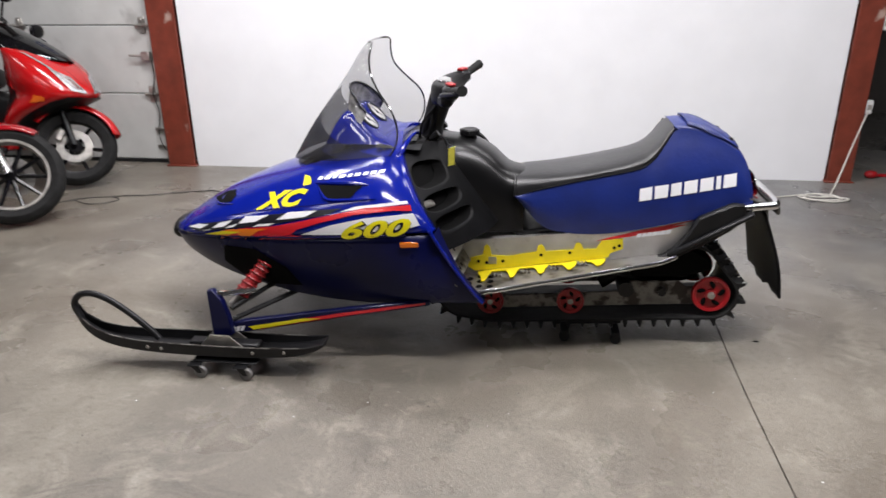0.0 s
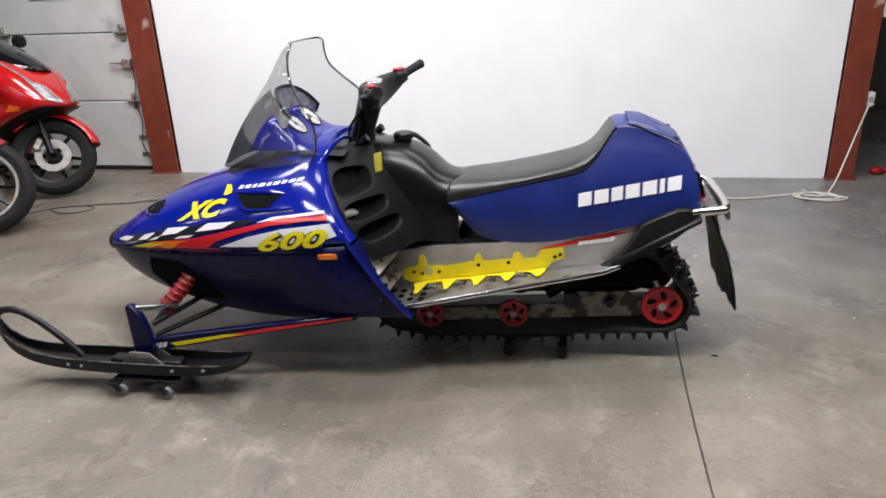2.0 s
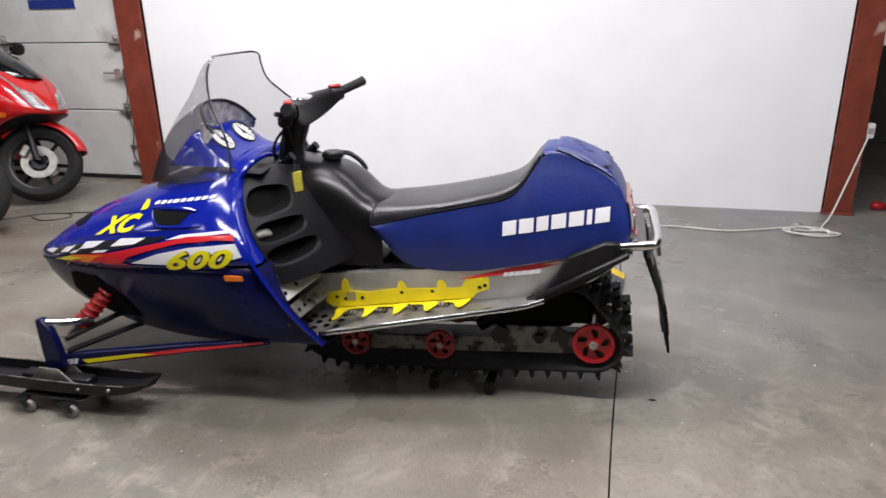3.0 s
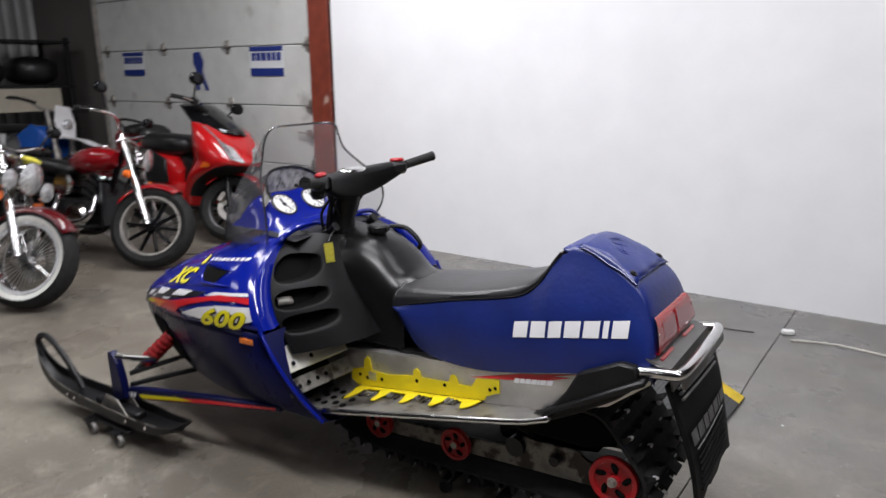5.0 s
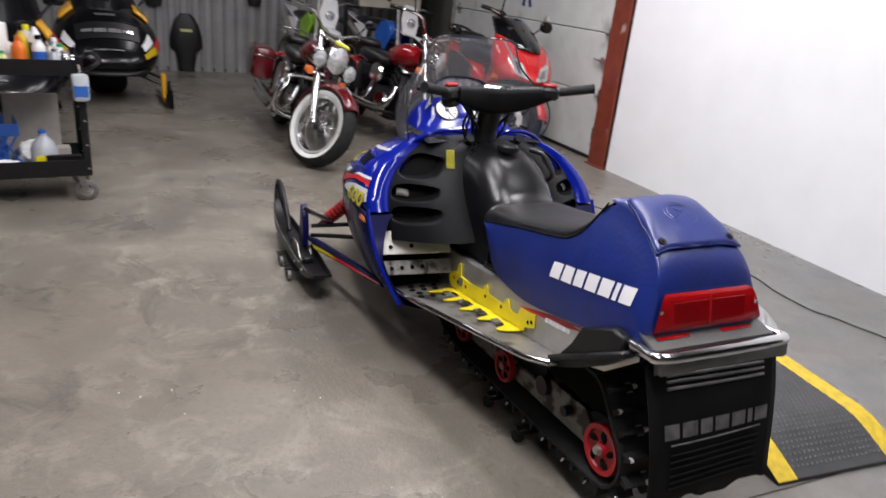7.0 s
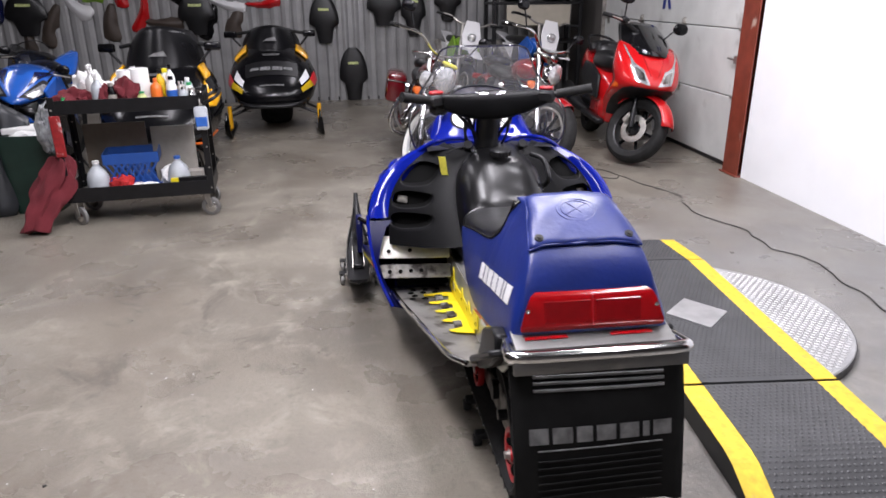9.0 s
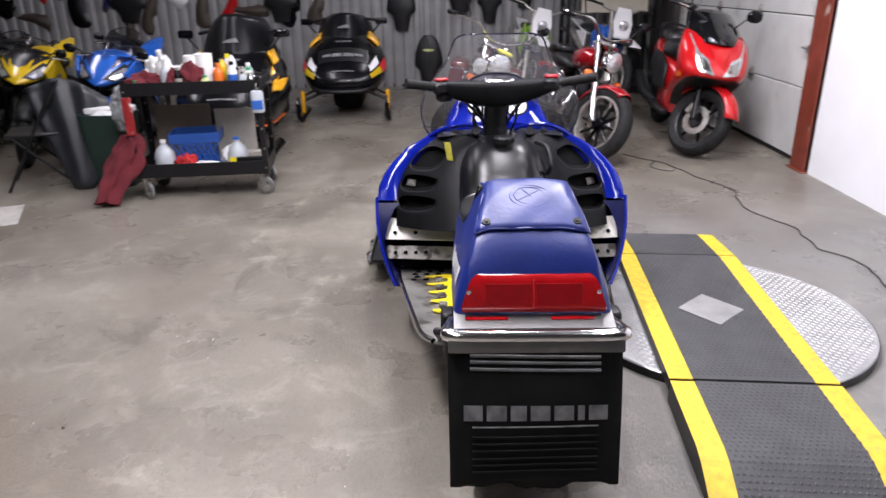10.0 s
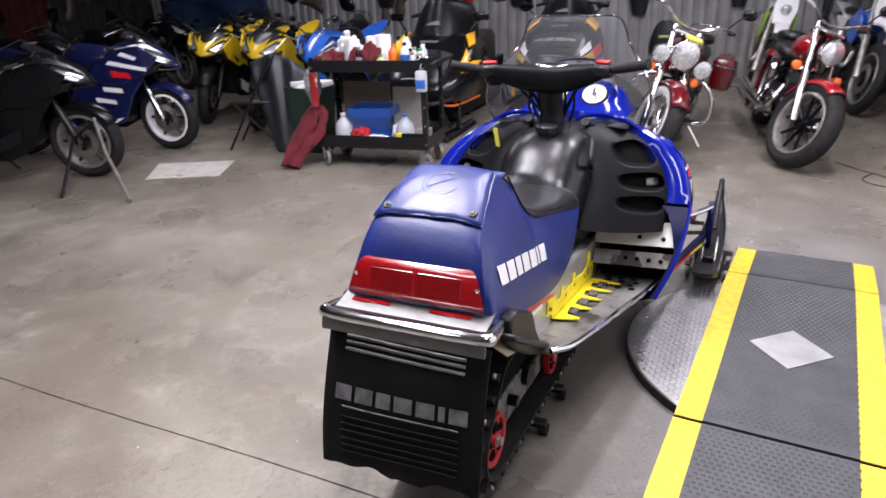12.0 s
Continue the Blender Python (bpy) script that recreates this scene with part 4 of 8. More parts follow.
hood_decal("white_line", [[(-1.506, 0.659), (-1.437, 0.684), (-1.234, 0.717), (-1.228, 0.708), (-1.402, 0.679)]], WHITE_DECAL, 0.0035)
hood_decal("yellow_spot", [[(-1.700, 0.750), (-1.672, 0.752), (-1.655, 0.742), (-1.655, 0.732), (-1.690, 0.722)]], YELLOW_DECAL, 0.0035)
hood_decal("vent", [[(-1.62, 0.735), (-1.54, 0.742), (-1.42, 0.753), (-1.44, 0.735), (-1.47, 0.705), (-1.56, 0.696)]], DARK, 0.003, "dark hood vent")
hood_decal("nose_vent", [[(-2.19, 0.586), (-2.13, 0.618), (-2.07, 0.640), (-2.04, 0.634), (-2.05, 0.615), (-2.12, 0.595)]], DARK, 0.003, "dark nose vent")
for s in (-1, 1):
    part("vent_hood", tube([(x, s * (hood_y(x, z) + 0.001), z) for x, z in ((-1.63, 0.738), (-1.56, 0.747), (-1.47, 0.755), (-1.40, 0.757))], [0.004, 0.010, 0.011, 0.004], 8), BLUE, sled)
    part("crease", tube([(x, s * (hood_y(x, z) - 0.002), z) for x, z in ((-2.20, 0.530), (-2.0, 0.585), (-1.8, 0.635), (-1.6, 0.675), (-1.45, 0.700))], [0.002, 0.004, 0.005, 0.004, 0.002], 6), BLUE, sled)
for s in (-1, 1):
    for pts in ([(-1.62, 0.735), (-1.57, 0.697), (-1.47, 0.703), (-1.36, 0.716)], [(-2.19, 0.586), (-2.12, 0.594), (-2.03, 0.612)]):
        part("vent_lip", tube([(x, s * (hood_y(x, z) + 0.002), z) for x, z in pts], [0.002] + [0.007] * (len(pts) - 2) + [0.002], 8), BLUE, sled)


def word(text, at, to, h, material, off, bold=0.0, shear=0.3, name="lettering", label=""):
    """Words laid on both hood sides, from one baseline end to the other."""
    for s in (-1, 1):
        b = letters(text, 1.0, shear, bold)
        bmesh.ops.triangulate(b, faces=b.faces)
        for _ in range(2):
            bmesh.ops.subdivide_edges(b, edges=[e for e in b.edges if e.calc_length() > 0.25], cuts=1)
            bmesh.ops.triangulate(b, faces=b.faces)
        lo, hi = min(v.co.x for v in b.verts), max(v.co.x for v in b.verts)
        bot, top = min(v.co.y for v in b.verts), max(v.co.y for v in b.verts)
        e = 0.012 if bold > 0.02 else 0.0
        for v in b.verts:
            k = (v.co.x - lo) / (hi - lo)
            if s > 0:
                k = 1 - k
            x = at[0] + (to[0] - at[0]) * k + (k - 0.5) * e
            z = at[1] + (to[1] - at[1]) * k + h * (v.co.y - bot) / (top - bot) + e * 0.6 * ((v.co.y - bot) / (top - bot) - 0.5)
            v.co = Vector((x, s * (hood_y(x, z) + off), z + 0.3 * off))
        part(name, b, material, sled, label)


word("600", (-1.490, 0.558), (-1.220, 0.596), 0.061, BLACK_DECAL, 0.0055, 0.07)
word("600", (-1.490, 0.558), (-1.220, 0.596), 0.061, YELLOW_DECAL, 0.0075, 0.03, label="yellow number")
word("XC", (-1.895, 0.619), (-1.665, 0.671), 0.046, YELLOW_DECAL, 0.0045, 0.05, 0.4, label="yellow letters")
# small unreadable line, as bars
polys, L = bar_word([1.0, 1.2, 0.8, 1.3, 0.9, 1.2, 1.0, 1.1, 1.2], 0.009, 0.5, 0.3)
hood_decal("small_print", [[(-1.627 + x * 0.285 / L, 0.748 + z + 0.05 * x / L * 1.0) for x, z in p] for p in polys], WHITE_DECAL, 0.003)


def seat_y(x, z):
    pr = seat_side(x)
    return float(np.interp(z, [p[2] for p in pr], [p[1] for p in pr]))


# the maker's mark, as plain blocks
LET = [0.95, 1.0, 0.80, 0.98, 0.98, 0.34, 0.95]
marks, L = bar_word(LET, 0.050, 0.20)
marks = [[p] for p in marks]
for s in (-1, 1):
    for group in marks:
        b = flat_polys(group, 0.03)
        for v in b.verts:
            k = v.co.x / L
            k = k if s < 0 else 1 - k
            x = -0.338 + 0.366 * k
            z = 0.655 + 0.072 * k + v.co.y
            v.co = Vector((x, s * (seat_y(x, z) + 0.003), z))
        part("mark_block", b, WHITE_DECAL, sled, "white block of the maker's mark")
for group in marks:
    b = flat_polys(group, 0.03)
    for v in b.verts:
        x, y, z = flap_pt(-0.182 + 0.365 * v.co.x / L, 0.50 - (v.co.y / 0.050) * 0.105)
        v.co = Vector((x + 0.007, y, z))
    part("mark_block", b, SILVER_PRINT, flap, "worn silver block of the maker's mark")

# inner rim of the cowl
outer = hood_ring(-1.3, last=True)
rim = [outer]
for f, dx in ((0.985, 0.012), (0.91, 0.020), (0.83, 0.004)):
    rim.append([(x + dx, y * f, 0.60 + (z - 0.60) * f) for x, y, z in outer])
part("cowl_rim", loft(rim), BLUE, sled, "bright blue cowl rim")

for s in (-1, 1):
    low = [Vector(p) for p in pan_ring(-1.3, s, True)[:8]]
    edge = part("pan_edge", tube([low[0] + Vector((-0.01, 0, 0.02))] + low, 0.0075, 8), BLUE, sled, "blue rolled edge of the belly pan")
    lip = [(p + Vector((0.004, -s * 0.002, 0)), p + Vector((0.012, -s * (0.016 + 0.085 * max(0.0, 1 - k / 3)), 0.002))) for k, p in enumerate(low)]
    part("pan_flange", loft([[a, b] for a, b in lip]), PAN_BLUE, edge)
    part("dash_lip", tube([(-1.305, s * 0.335, 0.820), (-1.288, s * 0.285, 0.862), (-1.272, s * 0.22, 0.893), (-1.262, s * 0.13, 0.902), (-1.250, s * 0.06, 0.884)], [0.010, 0.011, 0.010, 0.009, 0.006], 8), BLUE, sled, "blue lip round the dash")

# louvred side panels
def panel_pt(u, v, s, d=0.0):
    zo = 0.508 + 0.372 * v
    w, zc, zt = (spl(edge_x(zo), HX, c) for c in (HW, HC, HT))
    k = min(1, max(0, (zo - zc) / (zt - zc)))
    yo = w * math.sqrt(1 - k * k) * 0.845
    o = Vector((edge_x(zo) + 0.008, yo, zo))
    xi = -0.905 - 0.24 * v
    i = Vector((xi, tank_y(xi, 0.545 + 0.32 * v) - 0.004, 0.545 + 0.32 * v))
    p = i.lerp(o, u) + Vector((0.022, 0.008, 0.0)) * math.sin(math.pi * u)
    p.x = i.x + (o.x - i.x) * u**1.35 + 0.008 * math.sin(math.pi * u)
    p.x -= d
    return (p.x, s * p.y, p.z)


SLOTS = ((0.270, 0.092), (0.480, 0.100), (0.740, 0.140))
SLOT_U0, SLOT_U1 = 0.34, 0.978


def slot_edges(u, c, h):
    """Lower and upper rim of a louvre opening at u."""
    m, hu = (SLOT_U0 + SLOT_U1) / 2, (SLOT_U1 - SLOT_U0) / 2
    k = max(0.0, 1 - abs((u - m) / hu) ** 3.2) ** 0.42
    c = c - 0.10 * (u - m)
    return c - h * k, c + h * k * (0.55 + 0.45 * (u - SLOT_U0) / (SLOT_U1 - SLOT_U0))


INNER_U = [SLOT_U0 + (SLOT_U1 - SLOT_U0) * (0.5 - 0.5 * math.cos(math.pi * k / 28)) for k in range(29)]
COLS = [SLOT_U0 * k / 10 for k in range(10)] + INNER_U + [0.985, 0.992, 1.0]
for s in (-1, 1):
    b = bmesh.new()
    cols = []
    for u in COLS:
        cuts = [slot_edges(min(SLOT_U1, max(SLOT_U0, u)), c, h) for c, h in SLOTS]
        bounds = [0.0] + [e for c in cuts for e in c] + [1.0]
        col = []
        for a, z in zip(bounds[0::2], bounds[1::2]):
            col.append([b.verts.new(panel_pt(u, a + (z - a) * q / 6, s)) for q in range(7)])
        cols.append(col)
    for c0, c1 in zip(cols, cols[1:]):
        for r0, r1 in zip(c0, c1):
            for q in range(6):
                b.faces.new((r0[q], r1[q], r1[q + 1], r0[q + 1]))
    # slot walls are near-black, the depth's shade put into their colour
    wells = []
    for c, h in SLOTS:
        loop = [(u, slot_edges(u, c, h)[0]) for u in INNER_U] + [(u, slot_edges(u, c, h)[1]) for u in INNER_U[-2:0:-1]]
        mu, mv = (SLOT_U0 + SLOT_U1) / 2, c
        loft([[panel_pt(mu + (u - mu) * f, mv + (v - mv) * f, s, d) for u, v in loop] for f, d in ((1.0, 0.0), (0.975, 0.003), (0.955, 0.008))], closed=True, bm=b)
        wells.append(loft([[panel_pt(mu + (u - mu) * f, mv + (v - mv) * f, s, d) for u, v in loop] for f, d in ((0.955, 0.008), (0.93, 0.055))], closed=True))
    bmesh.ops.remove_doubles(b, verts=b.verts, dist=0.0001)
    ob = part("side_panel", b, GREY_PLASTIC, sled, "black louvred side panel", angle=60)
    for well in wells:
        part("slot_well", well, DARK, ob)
    # near-black sheet behind the slots in place of the shaded interior
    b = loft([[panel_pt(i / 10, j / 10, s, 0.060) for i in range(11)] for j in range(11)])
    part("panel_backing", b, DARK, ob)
    for v0, v1, u0, u1 in ((0.120, 0.160, 0.60, 0.90), (0.40, 0.47, 0.70, 0.86)):
        b = loft([[panel_pt(u0 + (u1 - u0) * i / 6, v0 + (v1 - v0) * j / 4, s, 0.050 - 0.010 * math.sin(math.pi * j / 4)) for i in range(7)] for j in range(5)])
        part("exhaust_shroud", b, RAIL, ob, "pale metal shroud behind the louvres")
part("dash_cover", loft([[(x, y, 0.852 + 0.030 * math.cos(y / 0.40 * 1.5) - 0.05 * (x + 1.36)) for y in [-0.27 + 0.54 * k / 16 for k in range(17)]] for x in (-1.40, -1.34, -1.28, -1.22)]), PLASTIC, sled, "black dash cover")

# instrument pod
PY = [-0.235, -0.20, -0.15, -0.08, 0.0, 0.08, 0.15, 0.20, 0.235]
PH = [0.0, 0.60, 0.93, 1.0, 0.97, 1.0, 0.93, 0.60, 0.0]
prof = [(-1.62, 0.0), (-1.60, 0.55), (-1.565, 0.93), (-1.535, 1.0), (-1.515, 0.97), (-1.45, 0.45), (-1.42, 0.25), (-1.34, 0.02)]
rings = []
for k in range(25):
    y = -0.235 + 0.47 * k / 24
    h = spl(y, PY, PH)
    rings.append([(x, y, 0.872 + 0.122 * f * h) for x, f in prof])
part("instrument_pod", loft(rings), BLUE, sled, "blue instrument pod")
for y in (-0.083, 0.083):
    gp = pose(-1.474, y, 0.945, 0, 43, 0)
    g = part("gauge", lathe([(0.058, -0.02), (0.058, 0.006), (0.052, 0.010), (0.050, 0.004), (0, 0.004)], 28, "z", gp, closed=False), PLASTIC, sled)
    part("dial", lathe([(0, 0.0055), (0.050, 0.0055)], 28, "z", gp, closed=False), DIAL, g, "white dial")
    b = box(0.040, 0.006, 0.001, gp @ pose(0.012, 0.006, 0.0075, 0, 0, 25))
    lathe([(0, 0.009), (0.010, 0.008), (0.011, 0.005)], 12, "z", gp, b, closed=False)
    box(0.022, 0.010, 0.001, gp @ pose(-0.020, -0.004, 0.0072), 0, b)
    for k in range(9):
        a = radians(-30 + 30 * k)
        box(0.011, 0.0042, 0.001, gp @ pose(-0.040 * math.cos(a), 0.040 * math.sin(a), 0.0075, 0, 0, -math.degrees(a)), 0, b)
    part("dial_marks", b, BLACK_DECAL, g, smooth=False)

# windscreen
WZ = [0.76, 0.82, 0.88, 0.95, 1.02, 1.09, 1.15, 1.21, 1.25, 1.265]
WF = [-1.83, -1.79, -1.75, -1.70, -1.645, -1.590, -1.545, -1.503, -1.472, -1.455]
WW = [0.245, 0.290, 0.325, 0.340, 0.328, 0.280, 0.232, 0.208, 0.188, 0.150]
WE = [-1.42, -1.36, -1.31, -1.295, -1.315, -1.375, -1.415, -1.425, -1.42, -1.425]


def screen_pt(z, u):
    f, w, e = (spl(z, WZ, c) for c in (WF, WW, WE))
    return (f + (e - f) * abs(u) ** 2.2, w * math.copysign(abs(math.sin(u * math.pi / 2)) ** 0.9, u), z)


def screen(z0, z1, nz):
    rows = []
    for j in range(nz + 1):
        row = []
        for i in range(25):
            u = i / 12 - 1
            a, c = z0(u), z1(u)
            row.append(screen_pt(a + (c - a) * j / nz, u))
        rows.append(row)
    return loft(rows)


def tint_top(u):
    return 0.835 + 0.24 * (1 - abs(u)) ** 1.2


ws = part("windscreen", screen(tint_top, lambda u: 1.265, 14), SMOKE, sled, "smoked clear windscreen with black edging")
part("screen_tint", screen(lambda u: 0.765 + 0.055 * abs(u), tint_top, 6), DEEP_SMOKE, sled, "dark smoked screen base")
edge = [screen_pt(z, 1) for z in WZ]
edge2 = [screen_pt(z, -1) for z in reversed(WZ)]
top = [screen_pt(1.265, u) for u in (0.6, 0.3, 0, -0.3, -0.6)]
part("screen_edging", tube(edge + top + edge2, 0.0042, 6, per=4), SCREEN_EDGE, ws)
# inner visor
rows = [[(-1.575 + 0.10 * abs(u) ** 2 + 0.02 * t, 0.185 * math.sin(u * 1.45) * (1 - 0.1 * t), 0.95 + 0.135 * t * (1 - 0.75 * abs(u) ** 2.5)) for u in [k / 8 - 1 for k in range(17)]] for t in [j / 5 for j in range(6)]]
vis = part("inner_visor", loft(rows), mat("silver_film", (0.40, 0.39, 0.37), 0.3, 0.0, vary=0.55, grain=30, spots=(0.06, 0.06, 0.06), spot_scale=26, spot_at=0.56), sled, "silver inner visor with a dark rim")
part("visor_edging", tube(rows[-1], 0.006, 6, False), PLASTIC, vis)
# headlamp
b = loft([[(-1.865 + 0.05 * q + 0.05 * abs(u) ** 2, 0.155 * u, 0.668 + 0.085 * q - 0.045 * abs(u) ** 2) for u in [k / 8 - 1 for k in range(17)]] for q in [0, 0.25, 0.5, 0.75, 1.0]])
part("headlamp", b, LENS, sled, "clear headlamp lens")
part("screen_cowl", loft([[(-1.80 + 0.10 * q + 0.42 * abs(u) ** 2.2, 0.295 * math.sin(u * math.pi / 2), 0.764 + 0.045 * q + 0.012 * abs(u)) for u in [k / 10 - 1 for k in range(21)]] for q in (0, 0.5, 1.0)]), TINT, sled)

# handlebar
bar = [(-1.036, -0.36, 1.106), (-1.085, -0.25, 1.085), (-1.14, -0.13, 1.055), (-1.16, 0.0, 1.050), (-1.14, 0.13, 1.060), (-1.085, 0.25, 1.095), (-1.038, 0.385, 1.122)]
hb = part("handlebar", tube(bar, 0.012, 10), STEEL_BLACK, sled, "black handlebar")
rings = []
for k in range(21):
    u = k / 10 - 1
    y = 0.01 + 0.205 * u
    w, h = 0.050 - 0.022 * abs(u) ** 2, 0.054 - 0.026 * abs(u) ** 2
    cx, cz = -1.158 + 0.060 * u * u, 1.046 + 0.035 * u * u + 0.006 * u
    rings.append([(cx + w * math.copysign(abs(math.cos(a)) ** 0.6, math.cos(a)), y, cz + h * math.copysign(abs(math.sin(a)) ** 0.6, math.sin(a))) for a in (2 * math.pi * i / 16 for i in range(16))])
part("bar_pad", loft(rings, closed=True, caps=True), GREY_PLASTIC, hb, "padded black bar cover")
part("pad_badge", blob(0.030, 0.070, 0.010, pose(-1.150, 0.01, 1.098, 0, 8, 0), 2.5), CHROME, hb, "silver badge")
part("steering_post", tube([(-1.215, 0, 0.83), (-1.20, 0, 0.92), (-1.165, 0, 1.03)], [0.060, 0.046, 0.050], 14), PLASTIC, hb)
b = tube([(-1.24, -0.03, 0.86), (-1.21, -0.06, 0.95), (-1.16, -0.10, 1.03)], 0.008, 6)
tube([(-1.24, 0.03, 0.86), (-1.2, 0.07, 0.95), (-1.14, 0.13, 1.05)], 0.007, 6, bm=b)
tube([(-1.22, -0.02, 0.87), (-1.18, -0.05, 0.93), (-1.15, -0.15, 1.04)], 0.006, 6, bm=b)
part("cable", b, RUBBER, hb)
for k, (y0, y1, z1, bow) in enumerate(((-0.06, -0.10, 1.03, -0.05), (-0.03, -0.06, 1.02, -0.03), (0.03, 0.06, 1.02, 0.03), (0.06, 0.10, 1.035, 0.05), (-0.075, -0.085, 1.03, -0.08), (0.0, -0.03, 1.01, -0.02))):
    part("cable", tube([(-1.25 + 0.008 * k, y0, 0.855), (-1.235 + 0.01 * k, (y0 + y1) / 2 + bow * 0.15, 0.93), (-1.19, y1 * 0.9, 0.99), (-1.15, y1, z1)], 0.0055, 6), RUBBER, hb)
for s, g0, g1 in ((-1, bar[0], bar[1]), (1, bar[6], bar[5])):
    g0, g1 = Vector(g0), Vector(g1)
    part("grip", tube([g0, g0 + (g1 - g0) * 0.04, g0.lerp(g1, 0.95)], [0.021, 0.019, 0.0175], 12, False), RUBBER, hb)
    c = g0.lerp(g1, 1.25)
    part("switch_block", box(0.055, 0.075, 0.05, Matrix.Translation(c + Vector((0.0, 0, 0.0))) @ pose(0, 0, 0, 0, 0, s * -24), 0.012), PLASTIC, hb)
    part("red_switch", box(0.03, 0.055, 0.014, Matrix.Translation(c + Vector((0.0, 0, 0.031))) @ pose(0, 0, 0, 0, 0, s * -24), 0.005), RED_PLASTIC, hb)
    d = (g0 - g1).normalized()
    off = Vector((-0.035, 0, -0.012))
    part("lever", tube([c + off, c + off + d * 0.06 + Vector((-0.01, 0, 0)), c + off + d * 0.17], [0.010, 0.009, 0.006], 8), STEEL_BLACK if s < 0 else STEEL, hb)
hb.matrix_local = pose(0, -0.026, 0.006)
part("brake_reservoir", box(0.05, 0.07, 0.045, pose(-1.12, -0.21, 1.045, 0, 0, 25), 0.012), PLASTIC, hb)

# filler cap, console knobs, tag
cap = part("fuel_cap", lathe([(0, 0.03), (0.034, 0.03), (0.040, 0.024), (0.040, 0.006), (0.032, 0.0), (0.032, -0.03)], 20, "z", pose(-1.045, 0, 0.868), closed=False), PLASTIC, sled, "black ribbed fuel cap")
for k in range(12):
    a = 2 * math.pi * k / 12
    part("rib", box(0.006, 0.008, 0.018, pose(-1.045 + 0.040 * math.cos(a), 0.040 * math.sin(a), 0.883, 0, 0, math.degrees(a))), PLASTIC, cap, smooth=False)
for y, z in ((-0.11, 0.872), (0.12, 0.87)):
    part("choke_knob", tube([(-1.20, y, z), (-1.165, y, z + 0.025)], [0.012, 0.018], 10, False), PLASTIC, sled)
part("cord_clip", tube([(-1.10, 0.14, 0.86), (-1.04, 0.175, 0.85), (-0.98, 0.185, 0.79), (-1.02, 0.18, 0.75)], 0.010, 8), PLASTIC, sled)
part("tag", box(0.003, 0.034, 0.078, pose(-1.098, -0.222, 0.826, 5, 8, -42), 0.001), TAG, sled, "yellow paper key tag")
part("tag_string", tube([(-1.11, -0.215, 0.866), (-1.13, -0.17, 0.885), (-1.165, -0.11, 0.89)], 0.0025, 5), STEEL_BLACK, sled)

# front suspension and skis
for s in (-1, 1):
    y = s * 0.575
    sp = part("spindle", slab([(-2.045, 0.345), (-2.02, 0.35), (-1.985, 0.305), (-1.965, 0.235), (-1.955, 0.15), (-2.04, 0.13)], y - 0.016, y + 0.016, 0.004), PAN_BLUE, sled, "dark blue ski spindle")
    part("steering_arm", tube([(-2.01, y, 0.33), (-1.96, s * 0.53, 0.315), (-1.90, s * 0.46, 0.30)], 0.013, 8), CHROME, sled)
    arm = [(-2.0, 0.185), (-1.9, 0.205), (-1.5, 0.252), (-1.16, 0.285), (-1.16, 0.262), (-1.5, 0.215), (-1.9, 0.152), (-2.0, 0.140)]
    b = slab(arm, -0.014, 0.014, 0.004)
    for v in b.verts:
        v.co.y += s * float(np.interp(v.co.x, [-2.0, -1.16], [0.555, 0.44]))
    ta = part("trailing_arm", b, PAN_BLUE, sled, "dark blue trailing arm with a flame stripe")

    def arm_decal(pts, material, off, name="arm_stripe"):
        b = flat_polys([pts], 0.1)
        for v in b.verts:
            x, z = v.co.x, v.co.y
            v.co = Vector((x, s * (float(np.interp(x, [-2.0, -1.16], [0.555, 0.44])) + 0.0145 + off), z))
        part(name, b, material, ta)

    arm_decal([(-1.88, 0.180), (-1.5, 0.237), (-1.18, 0.277), (-1.18, 0.268), (-1.5, 0.222), (-1.85, 0.166)], RED_DECAL, 0.001)
    arm_decal([(-1.90, 0.178), (-1.68, 0.212), (-1.60, 0.211), (-1.88, 0.163)], YELLOW_DECAL, 0.002)
    polys, L = bar_word([0.4, 0.7, 0.7, 0.7], 0.022, 0.15, 0.35)
    for p in polys:
        arm_decal([(-1.985 + x, 0.152 + z + 0.12 * x) for x, z in p], WHITE_DECAL, 0.0025, "arm_mark")
    for x1, z1, y1 in ((-1.74, 0.33, 0.20), (-1.58, 0.30, 0.20)):
        part("radius_rod", tube([(-1.97, s * 0.545, 0.25 if x1 < -1.6 else 0.20), (x1, s * y1, z1)], 0.011, 8, False), STEEL_BLACK, sled)
    a, c = Vector((-1.985, s * 0.50, 0.245)), Vector((-1.80, s * 0.35, 0.47))
    sh = part("shock", tube([a, c], 0.017, 10, False), STEEL, sled, "red coil-over shock")
    d = (c - a).normalized()
    side = d.orthogonal().normalized()
    up = d.cross(side)
    coil = [a + d * (0.04 + 0.19 * k / 60) + 0.031 * (math.cos(k * 0.75) * side + math.sin(k * 0.75) * up) for k in range(61)]
    part("spring", tube(coil, 0.0055, 6, False), RED_SPRING, sh, "red spring")
    part("reservoir", tube([a + d * 0.05, a + d * 0.055, a + d * 0.20, a + d * 0.205], [0.020, 0.029, 0.029, 0.020], 14, False), RED_SPRING, sh)

    # ski
    bx = [-2.632, -2.61, -2.56, -2.48, -2.36, -2.2, -2.0, -1.8, -1.68, -1.60, -1.565]
    bz = [0.235, 0.178, 0.128, 0.098, 0.084, 0.080, 0.080, 0.086, 0.098, 0.120, 0.140]
    hw = [0.014, 0.022, 0.032, 0.044, 0.056, 0.064, 0.066, 0.064, 0.060, 0.052, 0.042]
